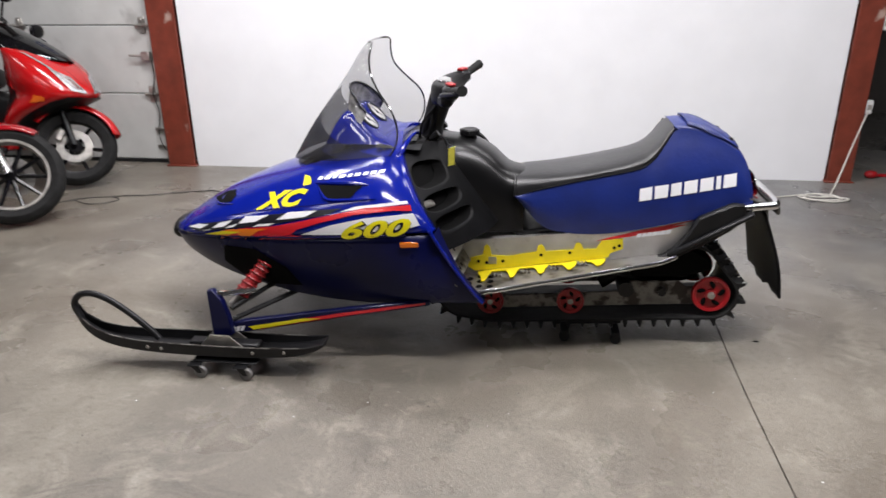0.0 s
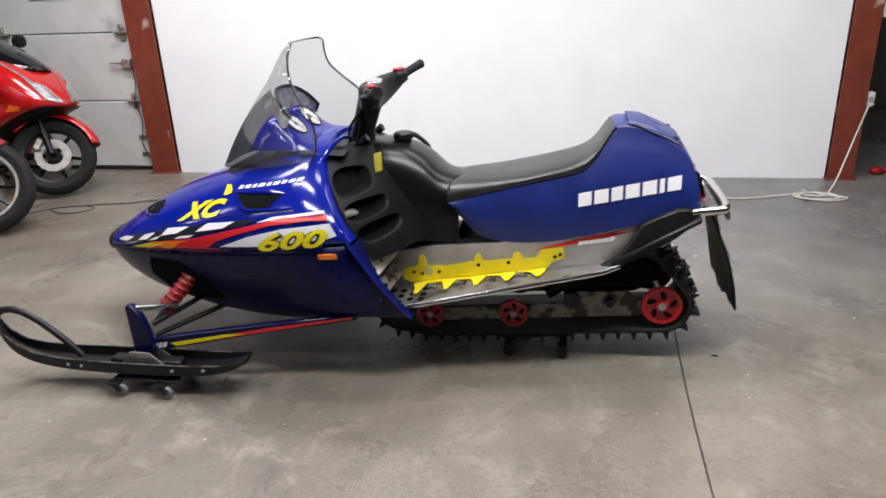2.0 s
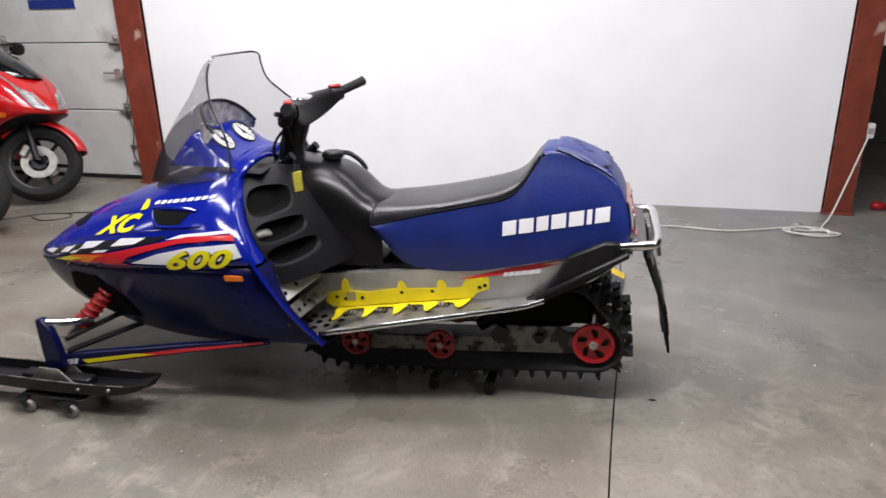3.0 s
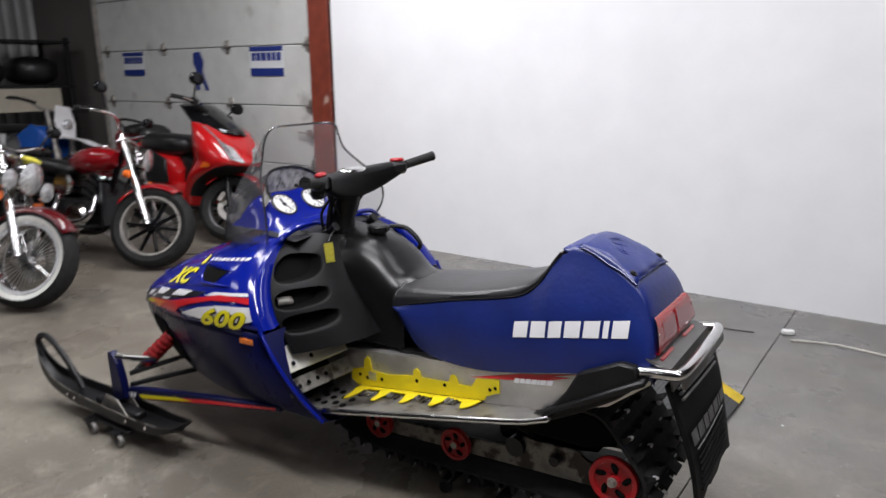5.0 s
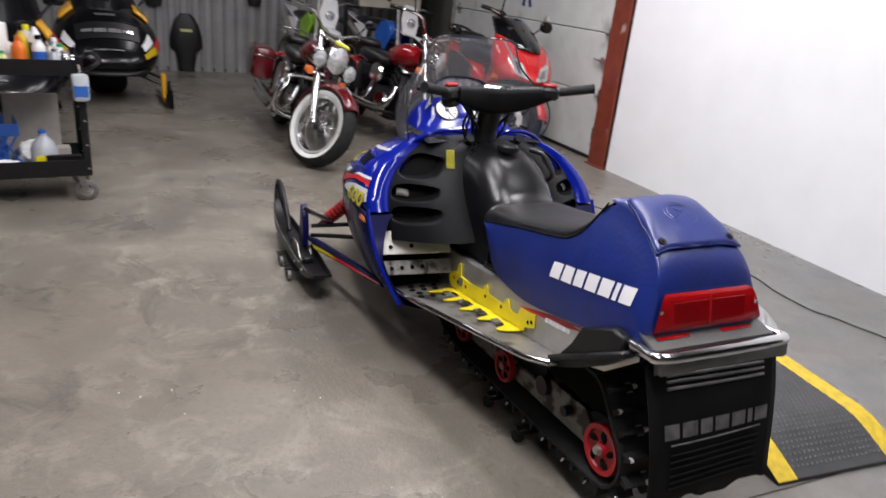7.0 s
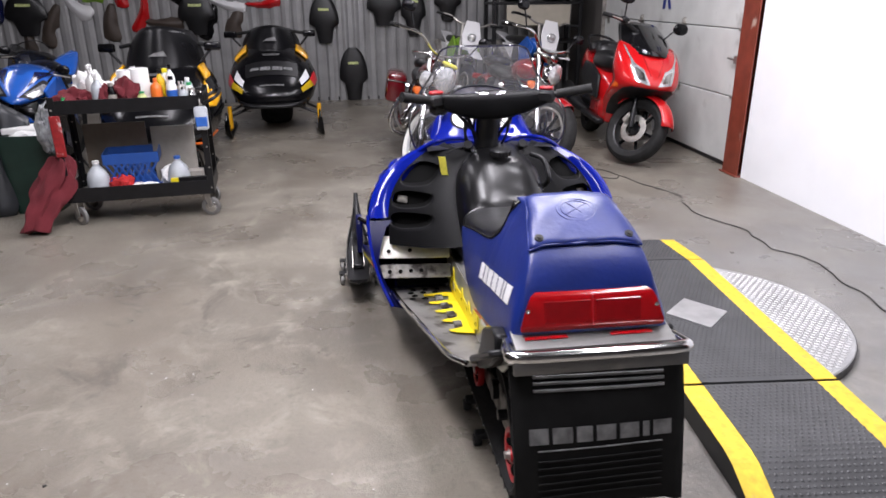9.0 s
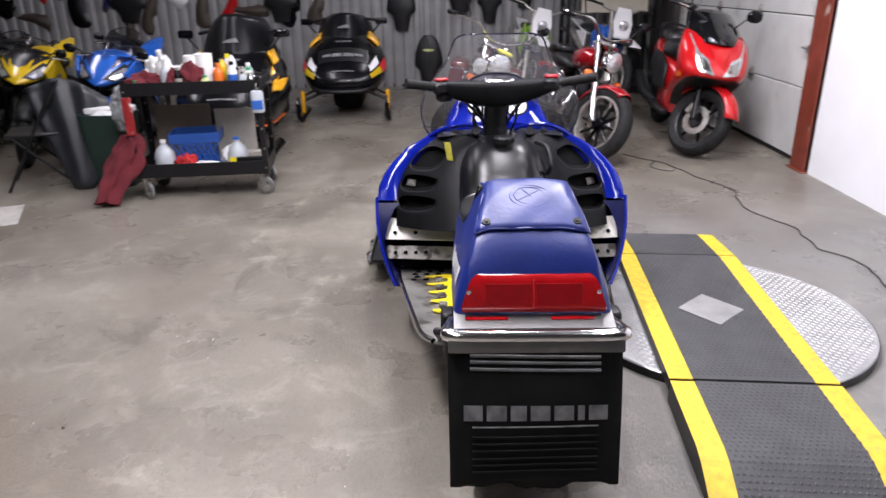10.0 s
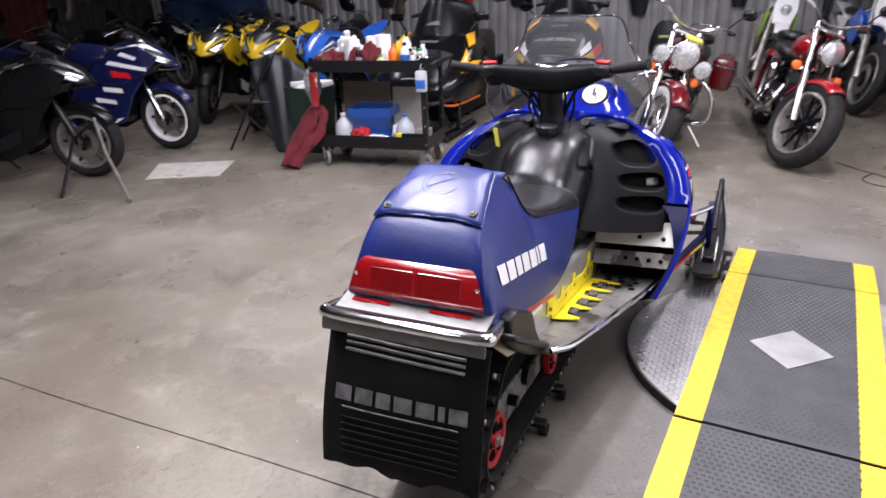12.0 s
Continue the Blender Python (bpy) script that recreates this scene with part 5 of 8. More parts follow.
    sh_ = [0.030, 0.036, 0.042, 0.046, 0.048, 0.050, 0.050, 0.046, 0.038, 0.026, 0.014]
    cy = s * 0.59
    rings = []
    for k in range(41):
        x = -2.632 + (2.632 - 1.565) * k / 40
        z, w, h = (spl(x, bx, c) for c in (bz, hw, sh_))
        rings.append([(x, cy - w, z + h), (x, cy - w, z + 0.006), (x, cy - w * 0.6, z), (x, cy - 0.014, z), (x, cy, z - 0.010), (x, cy + 0.014, z), (x, cy + w * 0.6, z), (x, cy + w, z + 0.006), (x, cy + w, z + h), (x, cy + w - 0.007, z + h), (x, cy + w - 0.010, z + 0.013), (x, cy - w + 0.010, z + 0.013), (x, cy - w + 0.007, z + h)])
    ski = part("ski", loft(rings, closed=True, caps=True), PLASTIC, sled, "black plastic ski with a loop handle", angle=30)
    part("ski_loop", tube([(-2.615, cy, 0.195), (-2.635, cy, 0.255), (-2.60, cy, 0.300), (-2.53, cy, 0.305), (-2.44, cy, 0.262), (-2.34, cy, 0.18), (-2.28, cy, 0.115)], 0.0135, 10), PLASTIC, ski)
    part("saddle", box(0.30, 0.055, 0.03, pose(-1.99, cy, 0.112), 0.006), STEEL_BLACK, ski)
    for q in (-1, 1):
        part("saddle_plate", slab([(-2.10, 0.095), (-2.04, 0.165), (-1.96, 0.165), (-1.88, 0.095)], cy + q * 0.030 - 0.003, cy + q * 0.030 + 0.003, 0.001), STEEL, ski, smooth=False)
        part("scuffed_edge", tube([(x, cy + q * (spl(x, bx, hw) - 0.003), spl(x, bx, bz) + spl(x, bx, sh_) + 0.001) for x in (-2.60, -2.54, -2.46, -2.34, -2.2, -2.0, -1.8, -1.66)], 0.0025, 5, False), RAIL, ski, "scuffed upper edge")
    part("wear_rod", tube([(-2.2, cy, 0.070), (-1.75, cy, 0.076)], 0.005, 6, False), STEEL, ski)
    for x in (-2.30, -2.24, -1.85, -1.72):
        part("bolt", lathe([(0, 0.006), (0.006, 0.005), (0.007, 0)], 8, "y", pose(x, cy - spl(x, bx, hw) - 0.001, spl(x, bx, bz) + 0.028, 0, 0, 180), closed=False), STEEL, ski)

# wheeled ski dollies and track dolly, things of their own
CASTER = mat("grey_caster_wheel", (0.17, 0.165, 0.16), 0.5, 0.2, vary=0.3, grain=40)


def caster(parent, x, y, top, r, name="caster"):
    b = box(0.05, 0.036, 0.004, pose(x, y, top - 0.002))
    for q in (-1, 1):
        slab([(x - 0.016, top - 0.004), (x + 0.016, top - 0.004), (x + 0.030, r), (x + 0.012, r)], y + q * 0.013 - 0.0015, y + q * 0.013 + 0.0015, bm=b)
    f = part(name, b, STEEL_BLACK, parent, "small swivel caster", smooth=False)
    part("wheel", lathe([(0, -0.008), (r * 0.9, -0.009), (r, -0.005), (r, 0.005), (r * 0.9, 0.009), (0, 0.008)], 18, "y", pose(x + 0.020, y, r)), CASTER, f)
    return f


for s in (-1, 1):
    d = thing("ski_dolly", pose(-1.96, 0.013 + s * 0.59, 0), "black wheeled dolly plate under a snowmobile ski", "dolly", "ski dollies")
    part("deck", box(0.27, 0.15, 0.006, pose(0, 0, 0.0655), 0.002), STEEL_BLACK, d)
    for x in (-0.118, 0.075):
        for y in (-0.088, 0.088):
            caster(d, x, y, 0.062, 0.027)
d = thing("track_dolly", pose(-0.49, 0.013, 0), "low black wheeled dolly carrying the snowmobile track", "dolly")
part("deck", box(0.30, 0.24, 0.012, pose(0, 0, 0.052, 0, -4, 0), 0.003), STEEL_BLACK, d)
for x in (-0.10, 0.12):
    for y in (-0.20, 0.20):
        f = part("wheel", lathe([(0, -0.012), (0.02, -0.014), (0.023, -0.008), (0.023, 0.008), (0.02, 0.014), (0, 0.012)], 16, "y", pose(x, y, 0.023)), RUBBER, d)
    part("cross_bar", box(0.035, 0.42, 0.025, pose(x, 0, 0.042), 0.004), STEEL_BLACK, d)

# ---- lift and turntable ----
DIAMOND_PLATE = mat("tread_plate", (0.42, 0.42, 0.42), 0.42, 0.8, vary=0.15, grain=10)
MAT_RUBBER = mat("studded_mat", (0.038, 0.039, 0.041), 0.5, vary=0.2, grain=9, bump=0.1)
LIFT_YELLOW = mat("yellow_safety_strip", (0.56, 0.395, 0.02), 0.55, vary=0.18, grain=30, bump=0.2, bump_scale=150, spots=(0.40, 0.30, 0.05), spot_scale=14, spot_at=0.64)

turn = thing("turntable", pose(-1.166, 1.013, 0), "round steel tread-plate turntable set low on the floor", "turntable")
part("disc", lathe([(0.0, 0.040), (0.655, 0.040), (0.660, 0.036), (0.660, 0.0)], 72, "z", closed=False), DIAMOND_PLATE, turn, smooth=False)
part("skirt", lathe([(0.661, 0.034), (0.664, 0.034), (0.664, 0.0)], 72, "z", closed=False), STEEL_BLACK, turn, smooth=False)
# raised bars of the tread plate, in one mesh
V, F = [], []
for i in range(-34, 35):
    for j in range(-34, 35):
        cx, cy = i * 0.0195, j * 0.0195
        if cx * cx + cy * cy > 0.642**2 or abs(cy + 0.05) < 0.20:
            continue
        a = math.pi / 4 if (i + j) % 2 else -math.pi / 4
        c, q = math.cos(a), math.sin(a)
        n0 = len(V)
        for lx, ly, lz in ((-0.011, 0, 0.0402), (0, -0.0035, 0.0402), (0.011, 0, 0.0402), (0, 0.0035, 0.0402), (-0.005, 0, 0.0425), (0.005, 0, 0.0425)):
            V.append((cx + lx * c - ly * q, cy + lx * q + ly * c, lz))
        F += [(n0 + a_, n0 + b_, n0 + c_) for a_, b_, c_ in ((0, 1, 4), (0, 4, 3), (2, 5, 1), (2, 3, 5), (1, 5, 4), (3, 4, 5))]
me = bpy.data.meshes.new("tread")
me.from_pydata(V, [], F)
me.materials.append(DIAMOND_PLATE)
tr = new("tread", me)
tr.parent = turn
tr["kind"] = "stuff"

LIFT = pose(-1.15, 0.961, 0, 0, 0, -4.3)
lift = thing("ramp_lift", LIFT, "low black ramp with studded mat and yellow edges over the turntable", "ramp")
segs = [(-1.025, -0.596, 0.050, 0.088), (-0.586, 0.670, 0.090, 0.090), (0.680, 1.285, 0.090, 0.010)]
for n, (x0, x1, z0, z1) in enumerate(segs):
    xs = [x0, x1] if n < 2 else [x0, 1.06, 1.12, 1.17, x1]
    zs = [z0, z1] if n < 2 else [0.089, 0.086, 0.076, 0.058, 0.010]
    for a, c, za, zc_ in zip(xs, xs[1:], zs, zs[1:]):
        a1, c1 = a + (0.002 if a == x0 else 0.0), c - (0.002 if c == x1 else 0.0)
        bb = bmesh.new()
        loft([[(a, -0.305, 0.002 if n != 1 else 0.045), (a, 0.305, 0.002 if n != 1 else 0.045), (a, 0.305, za), (a, -0.305, za)], [(c, -0.305, 0.002 if n != 1 else 0.045), (c, 0.305, 0.002 if n != 1 else 0.045), (c, 0.305, zc_), (c, -0.305, zc_)]], closed=True, caps=True, bm=bb)
        part("deck", bb, STEEL_BLACK, lift, smooth=False)
        for y0, y1, nm, mt in ((-0.305, -0.218, "edge_strip", LIFT_YELLOW), (0.218, 0.305, "edge_strip", LIFT_YELLOW), (-0.2175, 0.2175, "mat", MAT_RUBBER)):
            h = 0.004 if nm == "edge_strip" else 0.006
            bb = loft([[(a1, y0, za + 0.0005), (a1, y1, za + 0.0005), (a1, y1, za + h), (a1, y0, za + h)], [(c1, y0, zc_ + 0.0005), (c1, y1, zc_ + 0.0005), (c1, y1, zc_ + h), (c1, y0, zc_ + h)]], closed=True, caps=True)
            part(nm, bb, mt, lift, "yellow anti-slip strip" if nm == "edge_strip" else "black studded rubber mat", smooth=False)
V, F = [], []
for n, (x0, x1, z0, z1) in enumerate(segs):
    nx = int((x1 - x0 - 0.03) / 0.021)
    for i in range(nx):
        x = x0 + 0.02 + i * 0.021
        z = z0 + (z1 - z0) * (x - x0) / (x1 - x0) if n < 2 else float(np.interp(x, [0.680, 1.06, 1.12, 1.17, 1.285], [0.089, 0.086, 0.076, 0.058, 0.010]))
        for j in range(20):
            y = -0.205 + 0.0215 * j + (0.0107 if i % 2 else 0)
            if abs(x - 0.08) / 0.155 + abs(y) / 0.143 < 1.05:
                continue
            n0 = len(V)
            V += [(x - 0.006, y - 0.006, z + 0.0062), (x + 0.006, y - 0.006, z + 0.0062), (x + 0.006, y + 0.006, z + 0.0062), (x - 0.006, y + 0.006, z + 0.0062), (x, y, z + 0.0095)]
            F += [(n0, n0 + 1, n0 + 4), (n0 + 1, n0 + 2, n0 + 4), (n0 + 2, n0 + 3, n0 + 4), (n0 + 3, n0, n0 + 4)]
me = bpy.data.meshes.new("studs")
me.from_pydata(V, [], F)
me.materials.append(MAT_RUBBER)
st = new("studs", me)
st.parent = lift
st["kind"] = "stuff"
part("pivot_plate", slab([(-0.075, 0.0), (0.08, -0.143), (0.235, 0.0), (0.08, 0.143)], 0.096, 0.101, axis="z"), DIAMOND_PLATE, lift, "bare steel diamond plate", smooth=False)


# ---- motorcycles ----
RED_PAINT = mat("bright_red_paint", (0.50, 0.008, 0.010), 0.2, vary=0.05, grain=4, coat=0.8)
CANDY_RED = mat("candy_red_paint", (0.27, 0.005, 0.009), 0.15, vary=0.1, grain=5, coat=0.9)
DEEP_RED = mat("deep_red_paint", (0.10, 0.004, 0.007), 0.18, vary=0.1, grain=5, coat=0.9)
BLACK_PAINT = mat("black_gloss_paint", (0.004, 0.004, 0.005), 0.20, vary=0.1, grain=5, coat=0.12, spec=0.25)
BIKE_YELLOW = mat("yellow_paint", (0.56, 0.38, 0.008), 0.25, vary=0.06, grain=5, coat=0.6)
BIKE_BLUE = mat("azure_paint", (0.015, 0.10, 0.45), 0.25, vary=0.1, grain=6, coat=0.6)
NAVY = mat("navy_paint", (0.007, 0.010, 0.055), 0.22, vary=0.1, grain=6, coat=0.7)
WHITE_PAINT = mat("white_paint", (0.75, 0.75, 0.76), 0.3, vary=0.04, grain=6, coat=0.4)
GREEN_PLASTIC = mat("lime_plastic", (0.22, 0.42, 0.03), 0.4, vary=0.1, grain=10)
ENGINE = mat("engine_alloy", (0.018, 0.018, 0.019), 0.33, 0.4, vary=0.4, grain=25)
ORANGE_LENS = mat("orange_lens", (0.8, 0.16, 0.02), 0.25, coat=0.5)


def steer(turn, r, rake=28.0):
    """Turn of a front wheel and all on its fork about the raked steering axis."""
    k = radians(rake)
    return pose(0, 0, r) @ Matrix.Rotation(radians(turn), 4, Vector((-math.sin(k), 0, math.cos(k)))) @ pose(0, 0, -r)


def bike_wheel(parent, name, x, r, w, turn=0.0, rim=CHROME, spokes=10, white=False, disc=True, hub_r=0.04, tyre=RUBBER, sides=(-1, 1), spoke_mat=None):
    m = steer(turn, r) @ pose(x, 0, r)
    k = w / 2
    rr = r * 0.70
    t = part(name, lathe([(rr, -k * 0.72), (rr + (r - rr) * 0.5, -k), (r - 0.022, -k * 0.85), (r - 0.004, -k * 0.45), (r, 0), (r - 0.004, k * 0.45), (r - 0.022, k * 0.85), (rr + (r - rr) * 0.5, k), (rr, k * 0.72)], 40, "y", m), tyre, parent, "black tyre")
    if white:
        for s in (-1, 1):
            part("whitewall", lathe([(rr + 0.010, s * k * 0.80), (rr + (r - rr) * 0.30, s * (k * 0.93 + 0.003)), (rr + (r - rr) * 0.46, s * (k + 0.002))], 40, "y", m, closed=False), WHITE_RUBBER, t, "white sidewall")
    part("rim", lathe([(rr + 0.004, -k * 0.74), (rr - 0.012, -k * 0.62), (rr - 0.02, 0), (rr - 0.012, k * 0.62), (rr + 0.004, k * 0.74), (rr - 0.004, 0)], 36, "y", m), rim, t)
    if rim in (CHROME, WHITE_DECAL, STEEL):
        for s in (-1, 1):
            part("rim_lip", lathe([(rr - 0.014, s * k * 0.70), (rr - 0.010, s * k * 0.84), (rr + 0.006, s * k * 0.86), (rr + 0.010, s * k * 0.74), (rr, s * k * 0.62)], 40, "y", m), BRIGHT_RIM if rim is CHROME else rim, t)
    b = lathe([(0, -k * 0.8), (hub_r, -k * 0.8), (hub_r * 0.8, 0), (hub_r, k * 0.8), (0, k * 0.8)], 16, "y", m)
    for i in range(spokes):
        a = 2 * math.pi * i / spokes
        sw = 0.016 if spokes < 14 else 0.004
        p0, p1 = (m @ Vector((q * math.cos(a), 0, q * math.sin(a))) for q in (hub_r * 0.7, rr - 0.01))
        tube([p0, p1], [sw, sw * 0.8], 6, False, b)
    part("spokes", b, spoke_mat or ENGINE if rim is not CHROME or spokes < 14 else CHROME, t)
    if disc:
        for s in sides:
            part("brake_disc", lathe([(r * 0.24, s * k * 0.80), (r * 0.42, s * k * 0.80), (r * 0.42, s * (k * 0.80 + 0.005)), (r * 0.24, s * (k * 0.80 + 0.005))], 32, "y", m), BRAKE, t)
    return t


def fender(parent, x, r, w, a0, a1, material, turn=0.0, label=""):
    rings = []
    for i in range(15):
        a = radians(a0 + (a1 - a0) * i / 14)
        c, s = math.cos(a), math.sin(a)
        rings.append([Vector(((r + 0.025 * (1 - abs(q)) ** 0.5 - 0.03 * abs(q) ** 3) * c, q * w / 2, (r + 0.025 * (1 - abs(q)) ** 0.5 - 0.03 * abs(q) ** 3) * s)) for q in (-1, -0.85, -0.5, 0, 0.5, 0.85, 1)])
    b = loft(rings)
    bmesh.ops.transform(b, matrix=steer(turn, r * 0.94) @ pose(x, 0, r * 0.94), verts=b.verts)
    ob = part("fender", b, material, parent, label)
    ob.modifiers.new("thickness", "SOLIDIFY").thickness = 0.004
    return ob


def fork(parent, x, z0, tx, z1, half, material, turn=0.0, r=0.024):
    m = steer(turn, z0)
    for s in (-1, 1):
        a, c = m @ Vector((x, s * half, z0)), m @ Vector((tx, s * half, z1))
        leg = part("fork_leg", tube([a, a.lerp(c, 0.5), a.lerp(c, 0.52), c], [r * 1.25, r * 1.2, r * 0.85, r * 0.85], 10, False), material, parent)
    return m


def mirror(parent, p0, p1, r=0.055):
    m = part("mirror", tube([p0, (Vector(p0) + Vector(p1)) / 2 + Vector((0, 0, 0.02)), p1], 0.007, 6), STEEL_BLACK, parent)
    part("mirror_head", blob(0.02, r, r * 0.75, Matrix.Translation(p1), 2.4, 14), BLACK_PAINT, m)


def cruiser(m, label, paint, white, touring, turn, group="motorcycles by the garage door"):
    o = thing("motorcycle", m, label, "motorcycle", group)
    L = 1.62
    bike_wheel(o, "front_wheel", 0, 0.325, 0.135, turn, CHROME if white else STEEL, 40 if white else 10, white, sides=(1,), spoke_mat=None if white else BLACK_PAINT)
    bike_wheel(o, "rear_wheel", -L, 0.325, 0.16, 0, CHROME, 40 if white else 10, white, sides=(1,), spoke_mat=None if white else BLACK_PAINT)
    fender(o, 0, 0.335, 0.16, 42 if touring else 62, 165 if touring else 152, paint, turn)
    fender(o, -L, 0.345, 0.20, 40, 190, paint)
    fork(o, 0, 0.325, -0.34, 1.0, 0.105, CHROME, turn)
    st = steer(turn, 0.325) @ pose(-0.22, 0, 0)
    g = 1.22 if touring else 1.0
    hl = part("headlamp", lathe([(0, -0.09 * g), (0.05 * g, -0.085 * g), (0.088 * g, -0.03), (0.092 * g, 0.03), (0.088 * g, 0.035)], 24, "x", st @ pose(0.05, 0, 0.84), closed=False), CHROME, o)
    part("lens", lathe([(0, 0.052), (0.05 * g, 0.047), (0.086 * g, 0.034)], 24, "x", st @ pose(0.05, 0, 0.84), closed=False), LENS, hl)
    for s in (-1, 1):
        part("lamp_bracket", box(0.03, 0.012, 0.20, st @ pose(-0.02, s * 0.10, 0.80, 0, -18, 0), 0.004), CHROME, hl)
    part("triple_clamp", box(0.09, 0.26, 0.035, st @ pose(-0.10, 0, 0.955, 0, -26, 0), 0.012), CHROME, o)
    if touring:
        for s in (-1, 1):
            sl = part("spot_lamp", lathe([(0, -0.06), (0.06, -0.035), (0.070, 0.02)], 18, "x", st @ pose(0.06, s * 0.18, 0.79), closed=False), CHROME, o)
            part("lens", lathe([(0, 0.034), (0.066, 0.02)], 18, "x", st @ pose(0.06, s * 0.18, 0.79), closed=False), LENS, sl)
        part("yellow_cover", blob(0.045, 0.075, 0.020, st @ pose(0.03, 0.02, 0.965), 2.5, 14), TAG, o)
    for s in (-1, 1):
        part("turn_signal", lathe([(0, -0.03), (0.03, -0.02), (0.034, 0.02), (0, 0.034)], 14, "x", st @ pose(0.03, s * 0.19, 0.68), closed=False), ORANGE_LENS, o)
    hb = [st @ Vector(p) for p in ((-0.34, 0.42, 1.08), (-0.22, 0.40, 1.09), (-0.12, 0.26, 1.10), (-0.14, 0.08, 1.02), (-0.14, -0.08, 1.02), (-0.12, -0.26, 1.10), (-0.22, -0.40, 1.09), (-0.34, -0.42, 1.08))]
    bar_ = part("handlebar", tube(hb, 0.013, 8), CHROME, o)
    for a, c in ((hb[0], hb[1]), (hb[7], hb[6])):
        part("grip", tube([a, a.lerp(c, 0.9)], 0.019, 10, False), RUBBER, bar_)
    for s in (-1, 1):
        mirror(o, st @ Vector((-0.16, s * 0.30, 1.10)), st @ Vector((-0.18, s * 0.42, 1.26)))
    # tank, seat, engine
    rings = []
    for i in range(15):
        t = i / 14
        x = -0.40 - 0.55 * t
        w = 0.155 * math.sin(math.pi * (0.12 + 0.80 * t)) ** 0.6 * (1 - 0.25 * t)
        h = 0.115 * math.sin(math.pi * (0.10 + 0.80 * t)) ** 0.6
        rings.append([(x, w * math.cos(a), 0.83 - 0.05 * t + h * math.sin(a)) for a in (2 * math.pi * k / 18 for k in range(18))])
    part("tank", loft(rings, closed=True, caps=True), paint, o, "painted fuel tank")
    part("filler_cap", lathe([(0, 0.012), (0.03, 0.01), (0.032, 0)], 14, "z", pose(-0.58, 0, 0.925), closed=False), CHROME, o)
    part("seat", blob(0.30, 0.155, 0.065, pose(-1.16, 0, 0.735, 0, 4, 0), 2.8), VINYL_BLACK, o)
    part("pillion_seat", blob(0.19, 0.125, 0.055, pose(-1.52, 0, 0.825, 0, -6, 0), 2.8), VINYL_BLACK, o)
    part("frame", tube([(-0.36, 0, 0.92), (-0.48, 0, 0.60), (-0.55, 0, 0.26), (-1.05, 0, 0.24), (-1.3, 0, 0.5)], 0.024, 8), BLACK_PAINT, o)
    e = part("engine", box(0.46, 0.26, 0.26, pose(-0.82, 0, 0.36), 0.05, seg=2), ENGINE, o, "black and chrome twin engine")
    for a, x in ((28, -0.66), (-24, -0.95)):
        for k in range(7):
            part("fin", box(0.17, 0.18, 0.010, pose(x, 0, 0.52) @ pose(0, 0, 0, 0, a, 0) @ pose(0, 0, 0.028 * k - 0.02), 0.003), ENGINE if k % 2 else BLACK_PAINT, e)
        part("rocker_cover", box(0.15, 0.16, 0.05, pose(x, 0, 0.52) @ pose(0, 0, 0, 0, a, 0) @ pose(0, 0, 0.19), 0.015), CHROME, e)
    part("radiator", box(0.05, 0.24, 0.36, pose(-0.47, 0, 0.46, 0, -10, 0), 0.012), BLACK_PAINT, o, "black radiator")
    part("side_box", box(0.42, 0.25, 0.30, pose(-1.20, 0, 0.52), 0.05, seg=2), BLACK_PAINT, o)
    part("rear_guard", box(0.30, 0.22, 0.22, pose(-1.05, 0, 0.33), 0.04, seg=2), ENGINE, o)
    for q in range(5):
        part("hose", tube([(-0.50 - 0.08 * q, 0.13 - 0.05 * (q % 2), 0.62), (-0.54 - 0.09 * q, 0.17, 0.50 - 0.03 * q), (-0.60 - 0.10 * q, 0.14, 0.36)], 0.009, 6), CHROME if q % 2 else RUBBER, e)
    part("air_cleaner", lathe([(0, -0.03), (0.085, -0.03), (0.095, 0), (0.085, 0.02), (0, 0.025)], 22, "y", pose(-0.80, -0.19, 0.60)), CHROME, e)
    for s in (-1, 1):
        part("side_cover", lathe([(0, -0.02), (0.10, -0.02), (0.115, 0.01), (0, 0.03)], 22, "y", pose(-0.70 - 0.12 * (s > 0), s * 0.15, 0.34)), CHROME, e)
    for z, x0 in ((0.30, -0.52), (0.22, -0.95)):
        part("exhaust", tube([(x0, -0.12, 0.52), (x0 + 0.02, -0.19, 0.36), (x0 - 0.2, -0.20, z), (-1.25, -0.21, z), (-2.0, -0.21, z + 0.02)], [0.022, 0.024, 0.026, 0.045, 0.047], 10), CHROME, o)
    if touring:
        part("crash_bar", tube([(-0.46, 0.04, 0.62), (-0.40, 0.22, 0.62), (-0.38, 0.32, 0.50), (-0.40, 0.30, 0.32), (-0.46, 0.05, 0.26), (-0.46, -0.05, 0.26), (-0.40, -0.30, 0.32), (-0.38, -0.32, 0.50), (-0.40, -0.22, 0.62), (-0.46, -0.04, 0.62)], 0.017, 10), CHROME, o)
        for s in (-1, 1):
            bag = part("saddlebag", box(0.52, 0.20, 0.30, pose(-1.72, s * 0.27, 0.55), 0.05, seg=2), paint, o, "dark red hard saddlebag")
            part("bag_trim", box(0.535, 0.205, 0.016, pose(-1.72, s * 0.27, 0.62), 0.005), CHROME, bag)
        part("luggage_rack", tube([(-1.55, 0.12, 0.88), (-1.95, 0.12, 0.90), (-1.95, -0.12, 0.90), (-1.55, -0.12, 0.88)], 0.010, 8), CHROME, o)
    part("tail_lamp", box(0.05, 0.14, 0.06, pose(-L - 0.40, 0, 0.62), 0.012), RED_LENS, o)
